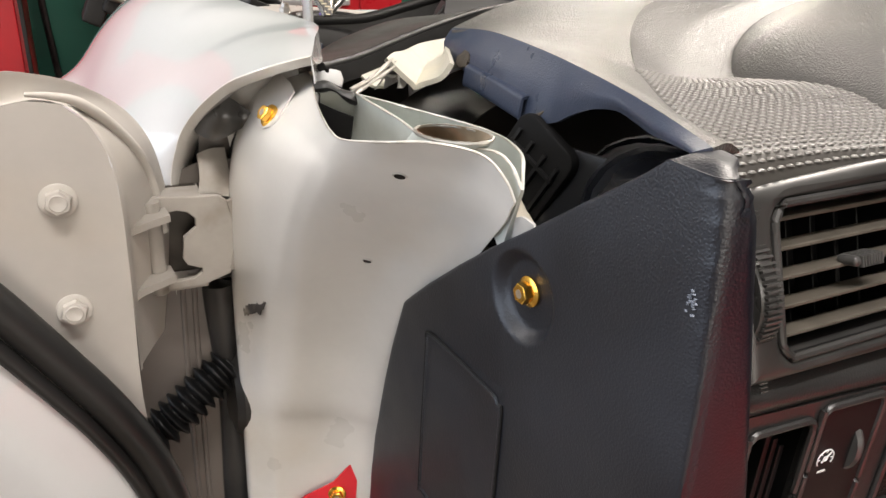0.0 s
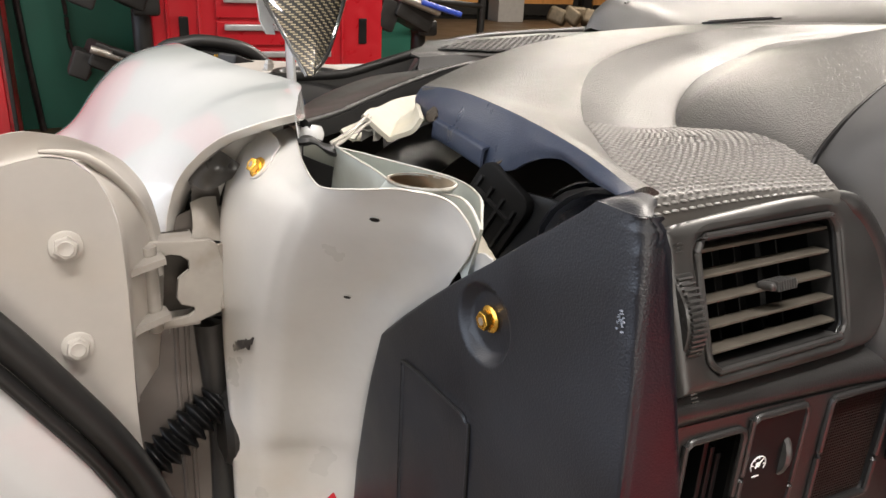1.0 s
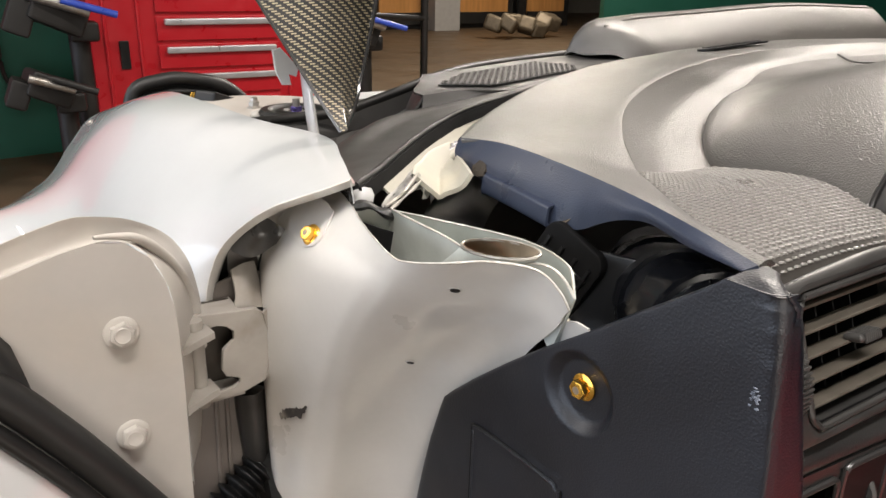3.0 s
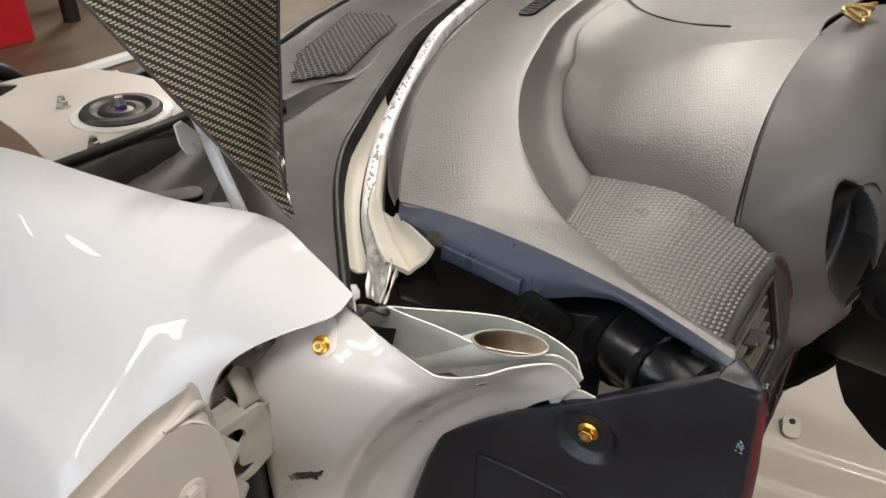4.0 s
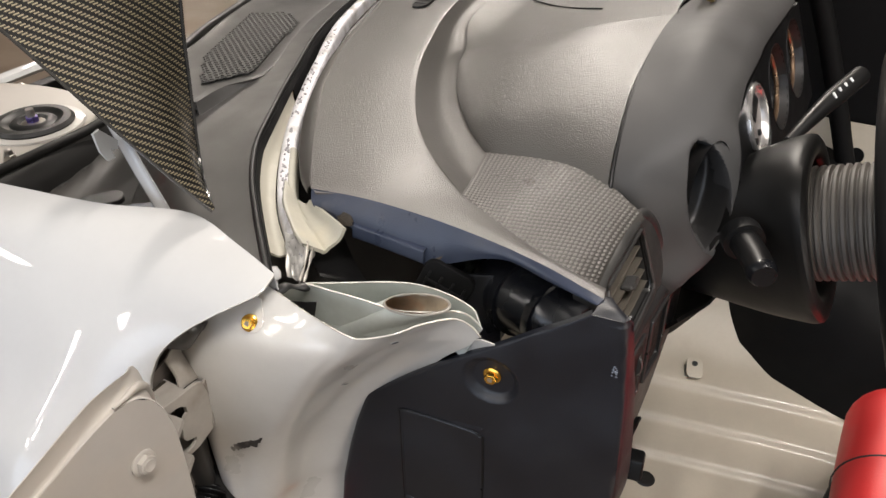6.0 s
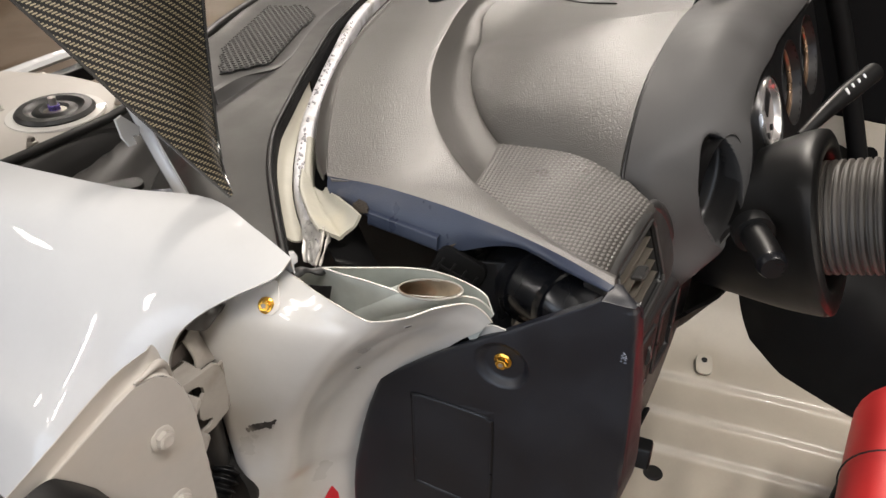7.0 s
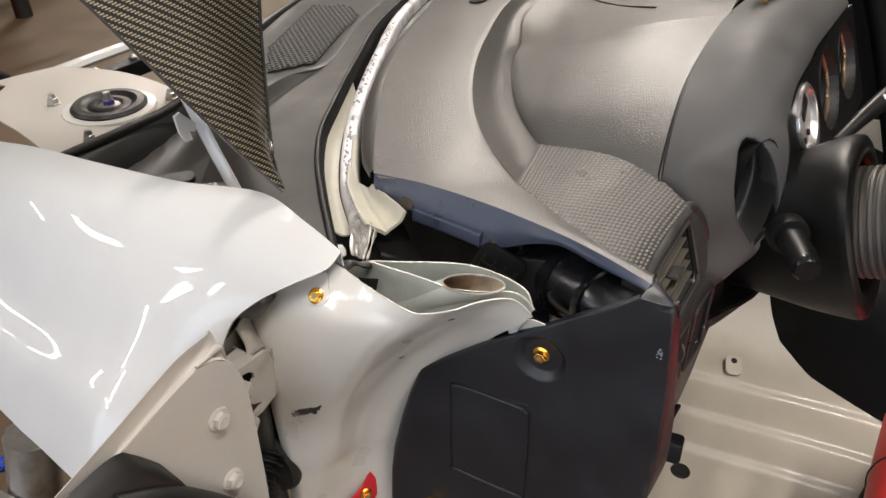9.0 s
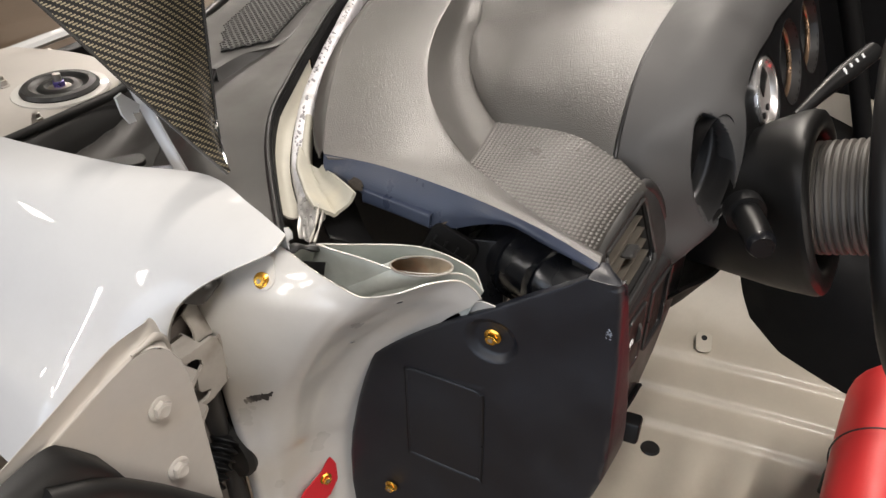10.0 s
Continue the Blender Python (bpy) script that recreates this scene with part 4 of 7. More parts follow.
# ---------------------------------------------------------------- instrument surround
def surround():
    root = thing("instrument_surround", (0.45, -0.06, 0.75), "smooth grey instrument surround with round gauge openings", "instrument panel")
    seam = [(0.265, -0.030, 0.850), (0.250, -0.024, 0.910), (0.238, -0.018, 0.960), (0.234, -0.013, 1.004), (0.274, -0.003, 1.036), (0.347, 0.009, 1.0645), (0.440, 0.017, 1.0845), (0.540, 0.020, 1.0935), (0.72, 0.020, 1.085)]
    rear = [(0.262, -0.072, 0.850), (0.252, -0.092, 0.884), (0.266, -0.105, 0.898), (0.288, -0.118, 0.914), (0.304, -0.124, 0.940), (0.315, -0.124, 0.975), (0.323, -0.121, 1.010), (0.330, -0.115, 1.033), (0.344, -0.108, 1.043), (0.366, -0.104, 1.050), (0.409, -0.098, 1.065), (0.481, -0.096, 1.071), (0.530, -0.094, 1.077), (0.72, -0.094, 1.075)]
    side = [(0.250, -0.052, 0.850), (0.237, -0.060, 0.905), (0.233, -0.058, 0.945), (0.234, -0.052, 0.978), (0.240, -0.045, 1.006), (0.262, -0.045, 1.034), (0.320, -0.045, 1.066), (0.400, -0.042, 1.092), (0.480, -0.040, 1.104), (0.540, -0.040, 1.106), (0.72, -0.040, 1.098)]
    near = [(0.255, -0.064, 0.850), (0.242, -0.080, 0.896), (0.258, -0.090, 0.925), (0.266, -0.090, 0.960), (0.269, -0.086, 0.990), (0.277, -0.085, 1.020), (0.308, -0.086, 1.050), (0.380, -0.084, 1.078), (0.470, -0.080, 1.092), (0.540, -0.078, 1.097), (0.72, -0.078, 1.09)]
    shell = loft([seam, side, near, rear, [(x + 0.006, y + 0.010, z - 0.008) for x, y, z in rear]], 220, 110)
    # tall oval recess through the rounded end
    middle, up, over = Vector((0.2905, -0.1030, 0.980)), Vector((0.025, 0.0104, 0.1354)).normalized(), Vector((0.0434, -0.0314, 0.0088)).normalized()
    into = Vector((0.70, 0.60, -0.1)).normalized()

    def reach(p):
        return math.hypot((p - middle).dot(up) / 0.0625, (p - middle).dot(over) / 0.0265)
    bmesh.ops.delete(shell, geom=[f for f in shell.faces if reach(f.calc_center_median()) < 0.86], context="FACES")
    for v in shell.verts:
        r = reach(v.co)
        if r < 1.06:
            v.co += into * (0.028 * (1 - r) / 0.14 if r < 1.0 else 0.0) + into * 0.0022 * ((1.06 - min(max(r, 1.0), 1.06)) / 0.06) ** 2
    part("shell", shell, TRIM, root)
    oval = [middle + up * 0.0625 * math.sin(2 * math.pi * k / 32) + over * 0.0265 * math.cos(2 * math.pi * k / 32) for k in range(33)]
    rings = [[tuple(middle + (q - middle) * g + into * d) for q in oval] for g, d in ((1.0, 0.0012), (0.97, 0.0045), (0.94, 0.010), (0.91, 0.020), (0.87, 0.030), (0.70, 0.042), (0.03, 0.045))]
    part("opening", loft(rings, 64, 24), DARK, root, "dark oval recess")
    part("lower_return", loft([[(0.262, -0.072, 0.850), (0.252, -0.092, 0.884), (0.270, -0.104, 0.898), (0.304, -0.121, 0.932)], [(0.33, -0.05, 0.84), (0.33, -0.06, 0.87), (0.34, -0.07, 0.90), (0.36, -0.10, 0.92)]], 16, 6, 0.002), DARK, root)
    fm = axes((0.0, -0.118, 1.010), (1, 0, 0), (0, 0.34, 0.94))
    openings = ((0.440, 0.0, 0.047, 0.050), (0.555, 0.004, 0.052, 0.054), (0.672, 0.004, 0.052, 0.054))
    face = [(0.325, -0.075), (0.325, 0.020), (0.350, 0.036), (0.409, 0.054), (0.481, 0.060), (0.530, 0.066), (0.74, 0.064), (0.76, -0.08), (0.55, -0.095)]
    part("rear_face", slab(face, fm, -0.004, 0, [ellipse(a, b, 28, x, z) for x, z, a, b in openings]), BLACK, root)
    for x, z, a, b in openings:
        ring = [[fm @ Vector((x + a * s * math.cos(2 * math.pi * k / 28), z + b * s * math.sin(2 * math.pi * k / 28), d)) for k in range(29)] for s, d in ((1.0, 0.001), (0.95, -0.02), (0.85, -0.05), (0.02, -0.055))]
        part("opening", loft(ring, 56, 12), DARK, root, "dark round recess")
    for x, z, r in ((0.555, 0.004, 0.045), (0.672, 0.004, 0.045)):
        part("dial_ring", sweep([fm @ Vector((x + r * math.cos(2 * math.pi * k / 28), z + r * math.sin(2 * math.pi * k / 28), -0.012)) for k in range(29)], 0.003, 56, 8, ends=False), material("bronze_dial_ring", (0.30, 0.20, 0.13), 0.3, metal=0.8) if x < 0.6 else bpy.data.materials["bronze_dial_ring"], root, "bronze dial ring")
    return root


surround_thing = surround()
gauge = thing("gauge", (0.440, -0.115, 0.97), "silver-ringed gauge in the instrument surround", "gauge")
gm = axes((0.425, -0.112, 1.020), (1, 0, 0), (0, 0.34, 0.94))
part("ring", lathe([(0.032, -0.03), (0.040, -0.022), (0.042, 0.001), (0.0410, 0.006), (0.0385, 0.0075), (0.0362, 0.005), (0.0350, 0.000)], gm, 40, False), CHROME, gauge, "silver ring")
part("face", slab(ellipse(0.0362, 0.0362, 32), gm @ pose(0, 0, -0.002), 0.002), FACE, gauge)
part("dark_sector", slab([(0, -0.004), (0.026, 0.014), (0.010, 0.029), (-0.016, 0.025)], gm @ pose(0, 0, 0.0005), 0.001), BLACK, gauge)
for dx, dz in ((0.010, -0.020), (-0.008, -0.024)):
    part("button", slab(ellipse(0.004, 0.004, 12), gm @ pose(dx, dz, 0.0), 0.003, 0.001), BLACK, gauge)


# ---------------------------------------------------------------- air vent
def air_vent():
    root = thing("air_vent", (0.16, -0.07, 0.90), "dusty black dashboard air vent with louvres and thumb wheel", "air vent")
    m = axes((0.0925, -0.0790, 0.9100), (0.1085, 0.0047, 0.0010), (-0.0087, 0.019, 0.071)) @ Matrix(((0.955, -0.10, 0, 0), (0, 0.985, 0, 0), (0, 0, 1, 0), (0, 0, 0, 1)))
    hole = rounded(0.119, 0.077, 0.011, 5, 0.0595, 0.0385)
    shape = [(-0.024, 0.086), (0.030, 0.0885), (0.104, 0.0905), (0.136, 0.083), (0.159, 0.056), (0.166, 0.0205), (0.153, -0.006), (0.120, -0.0125), (-0.024, -0.0105)]
    outline = [(p.x, p.y) for p in spline([(x, y, 0) for x, y in shape], 60)]
    part("bezel", slab(outline, m @ pose(0, 0, -0.014), 0.022, 0.007, (hole,), 3), BEZEL, root)
    ring = [m @ Vector((x * 0.985 + 0.001, y * 0.985 + 0.0006, 0.003)) for x, y in outline if x > 0.112 and y > 0.002]
    part("outer_ring", sweep(ring, lambda f: 0.0075 * min(1.0, 0.12 + 4 * f, 0.12 + 4 * (1 - f)), 40, 12), DARK, root, "glossy rounded outer ring")
    part("frame", sweep([m @ Vector((x, y, 0.007)) for x, y in hole + hole[:1]], 0.0022, 90, 8, ends=False), BEZEL, root, "worn raised frame round the opening")
    part("throat", loft([[m @ Vector((x, y, d)) for x, y in hole + hole[:1]] for d in (0.003, -0.02, -0.05)] + [[m @ Vector((0.0595 + (x - 0.0595) * 0.02, 0.0385 + (y - 0.0385) * 0.02, -0.05)) for x, y in hole + hole[:1]]], 60, 12), BLACK, root)
    for k in range(5):
        v = 0.0095 + k * 0.0148
        part("louvre", block((0.118, 0.0022, 0.0105), m @ pose(0.0595, v, -0.004, 8, 0, 0), 0.0005, 1), DUST, root, "dusty louvre")
    for k in range(5):
        part("vane", block((0.0012, 0.072, 0.012), m @ pose(0.0215 + k * 0.019, 0.0385, -0.026), 0.0004, 1), BLACK, root)
    knob = part("knob", block((0.024, 0.0056, 0.012), m @ pose(0.066, 0.041, 0.003), 0.0025, 3), VENT, root, "ribbed louvre knob")
    for k in range(8):
        part("knob_rib", block((0.0012, 0.0064, 0.011), m @ pose(0.0585 + k * 0.0022, 0.041, 0.0045), 0.0004, 1), VENT, knob)
    wheel = part("thumb_wheel", lathe([(0.0, -0.006), (0.034, -0.006), (0.036, -0.003), (0.036, 0.003), (0.034, 0.006), (0.0, 0.006)], m @ pose(-0.013, 0.036, -0.021, 0, 90, 0), 40), VENT, root, "ribbed thumb wheel")
    for k in range(22):
        a = radians(-55 + k * 5)
        part("wheel_rib", block((0.0105, 0.0013, 0.002), m @ pose(-0.013, 0.036, -0.021) @ pose(0, 0, 0, math.degrees(a), 0, 0) @ pose(0, 0, 0.0365), 0), VENT, wheel)
    for k in range(3):
        part("embossed_mark", block((0.007 - 0.001 * k, 0.0007, 0.0008), m @ pose(-0.014, 0.076 - 0.0022 * k, 0.0082), 0), VENT, root)
        part("embossed_mark", block((0.005, 0.0007, 0.0008), m @ pose(-0.016, -0.008 - 0.0022 * k, 0.0082), 0), VENT, root)
    return root


vent_thing = air_vent()


# ---------------------------------------------------------------- lower dash
def lower_dash():
    root = thing("lower_dash_panel", (0.3, -0.07, 0.6), "dark grained lower dashboard with empty pocket, dimmer switch, speaker mesh", "dash panel")
    rows = [[(0.055, -0.062, 0.905), (0.15, -0.062, 0.900), (0.25, -0.066, 0.898), (0.34, -0.085, 0.890)],
            [(0.055, -0.082, 0.897), (0.15, -0.081, 0.892), (0.25, -0.084, 0.890), (0.34, -0.10, 0.880)],
            [(0.055, -0.087, 0.888), (0.15, -0.086, 0.884), (0.25, -0.088, 0.880), (0.34, -0.10, 0.870)],
            [(0.055, -0.083, 0.879), (0.15, -0.082, 0.877), (0.25, -0.084, 0.872), (0.34, -0.095, 0.862)]]
    part("grained_band", loft(rows, 40, 16, 0.003), DARK, root)
    m = axes((0.0, -0.083, 0.0), (1, -0.01, 0), (0, 0, 1))
    outline = [(0.045, 0.880), (0.33, 0.872), (0.33, 0.80), (0.262, 0.735), (0.200, 0.700), (0.045, 0.70)]
    pocket = rounded(0.045, 0.072, 0.006, 4, 0.1075, 0.832)
    seat = rounded(0.046, 0.082, 0.006, 4, 0.158, 0.832)
    mesh = rounded(0.060, 0.088, 0.006, 4, 0.232, 0.828)
    part("face", slab(outline, m, -0.004, 0, (pocket, seat, mesh)), DARK, root)
    for ring in (pocket, seat, mesh):
        part("raised_rim", sweep([m @ Vector((x, y, 0.0015)) for x, y in ring + ring[:1]], 0.0022, 70, 8, ends=False), DARK, root)
    part("pocket_box", loft([[m @ Vector((0.1075 + (x - 0.1075) * s, 0.832 + (y - 0.832) * s, d)) for x, y in pocket + pocket[:1]] for s, d in ((1, 0), (0.96, -0.04), (0.02, -0.041))], 40, 8), BLACK, root, "empty switch pocket")
    for k in range(3):
        part("pocket_rib", block((0.004, 0.05, 0.012), m @ pose(0.112 + k * 0.006, 0.832 - 0.006 * k, -0.014), 0.001), BLACK, root)
    switch = part("dimmer_switch", slab(rounded(0.043, 0.079, 0.005, 4, 0.158, 0.832), m @ pose(0, 0, -0.002), 0.004, 0.001), BLACK, root, "black dimmer switch with a white symbol")
    part("dimmer_wheel", lathe([(0.0, -0.0025), (0.020, -0.0025), (0.021, 0), (0.020, 0.0025), (0.0, 0.0025)], m @ pose(0.168, 0.838, -0.0135, 0, 90, 0), 28), VENT, switch)
    # lamp-dimmer symbol: an arc with ticks, a pointer and a short bar of small writing
    c = Vector((0.1465, 0.838, 0.0026))
    arc = [m @ (c + Vector((0.0060 * math.cos(radians(a)), 0.0060 * math.sin(radians(a)), 0))) for a in range(-35, 216, 25)]
    part("symbol_arc", sweep(arc, 0.00042, 30, 6), MARKING, switch)
    for a in (0, 45, 90, 135, 180):
        d = Vector((math.cos(radians(a)), math.sin(radians(a)), 0))
        part("symbol_tick", sweep([m @ (c + d * 0.0040), m @ (c + d * 0.0056)], 0.00035, 2, 5), MARKING, switch)
    part("symbol_pointer", sweep([m @ (c + Vector((-0.0022, -0.0022, 0))), m @ (c + Vector((0.0028, 0.0028, 0)))], 0.00045, 2, 5), MARKING, switch)
    part("symbol_ring", sweep([m @ (c + Vector((0.0016 * math.cos(k * 0.6), 0.0016 * math.sin(k * 0.6), 0))) for k in range(12)], 0.00035, 20, 5), MARKING, switch)
    part("symbol_bar", block((0.0055, 0.0010, 0.0004), m @ pose(0.1462, 0.8295, 0.0026)), MARKING, switch)
    back = part("speaker_backing", slab(mesh, m @ pose(0, 0, -0.006), 0.002), BLACK, root)
    strips = []
    for k in range(26):
        strips.append(block((0.0006, 0.086, 0.0006), m @ pose(0.2035 + k * 0.00228, 0.828, -0.0032)))
    for k in range(36):
        strips.append(block((0.058, 0.0006, 0.0006), m @ pose(0.232, 0.7855 + k * 0.00242, -0.0028)))
    tagged(part("speaker_mesh", joined(*strips), material("brown_wire_mesh", (0.030, 0.019, 0.016), 0.55, metal=0.3), root, "fine brown mesh"), kind="stuff")
    # underside and inner walls that close the panel
    part("return_wall", loft([[(0.047, -0.083, 0.880), (0.047, -0.083, 0.70)], [(0.047, 0.06, 0.880), (0.047, 0.06, 0.70)]], 4, 4, 0.003), BLACK, root)
    part("knee_panel", loft([[(0.062, -0.090, 0.78), (0.14, -0.092, 0.74), (0.215, -0.090, 0.722)], [(0.062, -0.06, 0.735), (0.14, -0.06, 0.705), (0.215, -0.06, 0.70)]], 10, 4, 0.003), BLACK, root)
    part("plug_box", block((0.024, 0.020, 0.026), pose(0.112, -0.112, 0.757, 0, 12, 10), 0.004), BLACK, root, "black socket box under the dash")
    return root


lower_thing = lower_dash()

# what shows inside the open dash end
duct = thing("air_duct", (0.09, 0.0, 0.85), "glossy black moulded air duct inside the open dash end", "duct")
part("elbow", sweep([(0.150, 0.100, 0.935), (0.110, 0.060, 0.940), (0.085, 0.020, 0.950), (0.070, -0.020, 0.955), (0.060, -0.055, 0.950)], lambda f: 0.030 + 0.006 * math.sin(3 * f), 30, 18), DUCT, duct)
for f in ((0.100, 0.045, 0.944), (0.079, 0.008, 0.952), (0.066, -0.032, 0.953)):
    part("collar", sweep([(f[0] + 0.003, f[1] + 0.004, f[2] - 0.001), (f[0] - 0.002, f[1] - 0.004, f[2] + 0.0005)], 0.0385, 3, 20), DUCT, duct)
part("flap", block((0.006, 0.05, 0.075), pose(0.052, 0.045, 0.94, 0, 15, 25), 0.002), DUCT, duct)
pad = thing("ribbed_pad", (0.045, 0.08, 0.86), "dull black ribbed plastic pad inside the dash end", "pad")
pm = axes((0.040, 0.082, 0.945), (0.15, -0.6, -0.3), (0.1, 0.2, 0.9))
part("pad_body", slab(rounded(0.05, 0.085, 0.010), pm, 0.008, 0.002), CABIN, pad)
for k in range(4):
    part("rib", block((0.0022, 0.07, 0.003), pm @ pose(-0.018 + 0.012 * k, -0.004, 0.009), 0), BLACK, pad)
for k in range(3):
    part("rib", block((0.04, 0.0022, 0.003), pm @ pose(0, -0.026 + 0.024 * k, 0.009), 0), BLACK, pad)
brace = thing("dash_brace", (0.03, 0.06, 0.84), "pale cream steel brace behind the dash end", "brace")
part("strap", sweep([(0.022, 0.105, 0.965), (0.030, 0.060, 0.935), (0.036, 0.015, 0.900)], 0.0055, 14, 8, 0.3), FLOORPAN, brace)
part("cross_tube", sweep([(0.02, 0.05, 0.895), (0.3, 0.06, 0.89), (1.3, 0.06, 0.89)], 0.022, 20, 14), BLACK, brace)
single("firewall", loft([[(-0.03, 0.24, 0.975), (0.2, 0.42, 0.965), (0.6, 0.56, 0.965), (1.42, 0.60, 0.965)], [(-0.03, 0.26, 0.60), (0.2, 0.36, 0.60), (0.6, 0.40, 0.60), (1.42, 0.42, 0.60)], [(-0.03, 0.24, 0.25), (0.2, 0.30, 0.25), (0.6, 0.30, 0.25), (1.42, 0.30, 0.25)]], 30, 20, 0.004), BLACK, "black insulated bulkhead behind the dash", "bulkhead", kind="structure")


# ---------------------------------------------------------------- steering column
def column():
    root = thing("steering_column", (0.35, -0.15, 0.8), "black steering column shroud with ribbed collapsible boot", "steering column")
    cm = axes((0.360, -0.212, 0.947), (1, 0, 0), (0, 0.34, 0.94))
    rows = []
    for d, w, up, down in ((-0.160, 0.030, 0.040, 0.080), (-0.110, 0.042, 0.064, 0.095), (-0.060, 0.060, 0.085, 0.108), (-0.022, 0.082, 0.094, 0.110), (-0.006, 0.091, 0.094, 0.108), (0.0, 0.086, 0.089, 0.102), (-0.002, 0.070, 0.072, 0.080), (-0.02, 0.066, 0.068, 0.070)):
        ring = []
        for k in range(25):
            a = 2 * math.pi * k / 24
            c, s = math.cos(a), math.sin(a)
            ring.append(cm @ Vector((w * math.copysign(abs(c) ** 0.85, c), (up if s > 0 else down) * math.copysign(abs(s) ** 0.85, s), d)))
        rows.append(ring)
    part("shroud", loft(rows, 72, 40), SHROUD, root)
    profile = [(0.060, -0.03)]
    for k in range(11):
        h = -0.016 + k * 0.0080
        profile += [(0.0585, h), (0.0622, h + 0.0020), (0.0622, h + 0.0050), (0.0585, h + 0.0068)]
    profile.append((0.05, 0.075))
    part("boot", lathe(profile, cm, 48), material("grey_ribbed_rubber", (0.100, 0.090, 0.078), 0.6, vary=0.12), root, "dusty grey ribbed boot")
    knob = part("key_barrel", sweep([(0.270, -0.148, 0.955), (0.240, -0.165, 0.957), (0.218, -0.176, 0.957)], lambda f: 0.0150 - 0.0012 * f, 10, 20), BLACK, root, "black plastic lock barrel")
    part("barrel_cap", sweep([(0.221, -0.1745, 0.957), (0.216, -0.177, 0.957), (0.213, -0.1785, 0.957)], lambda f: 0.0147 - 0.003 * f * f, 4, 24), DUCT, knob, "worn glossy black cap")
    part("barrel_seat", sweep([(0.282, -0.141, 0.955), (0.268, -0.149, 0.955)], 0.021, 2, 20), BLACK, root)
    return root


column_thing = column()
stalk = thing("wiper_stalk", (0.45, -0.17, 0.98), "black wiper stalk with white printed marks on the column", "stalk")
stalk_line = [(0.440, -0.152, 0.995), (0.510, -0.174, 1.015), (0.590, -0.202, 1.033)]
part("arm", sweep(stalk_line, lambda f: 0.006 + 0.006 * min(1, f * 1.6), 16, 14), BLACK, stalk)
for k in range(4):
    p = Vector(stalk_line[1]).lerp(Vector(stalk_line[2]), 0.2 + 0.15 * k)
    part("print_bar", block((0.0035, 0.0012, 0.008), axes(p + Vector((-0.006, -0.003, 0.010)), (0.92, -0.34, 0.2), (0, 0.2, 1)) @ pose(0, 0, 0, 60, 0, 0), 0), MARKING, stalk)
wheel = thing("steering_wheel", (0.309, -0.290, 0.992), "black steering wheel with a padded rim and red stitching", "steering wheel")
wm = axes((0.309, -0.290, 0.992), (1, 0, 0), (0, 0.34, 0.94))
part("rim", sweep([wm @ Vector((0.165 * math.cos(a), 0.165 * math.sin(a), 0)) for a in (2 * math.pi * k / 48 for k in range(49))], 0.0155, 96, 16, ends=False), BLACK, wheel)
for a in (90, 210, 330):
    part("spoke", sweep([wm @ Vector((0.035 * math.cos(radians(a)), 0.035 * math.sin(radians(a)), -0.012)), wm @ Vector((0.155 * math.cos(radians(a)), 0.155 * math.sin(radians(a)), 0))], 0.012, 6, 10, 0.3), BLACK, wheel)
part("hub", lathe([(0.0, -0.02), (0.045, -0.02), (0.05, 0.0), (0.045, 0.012), (0.0, 0.014)], wm, 32), BLACK, wheel)


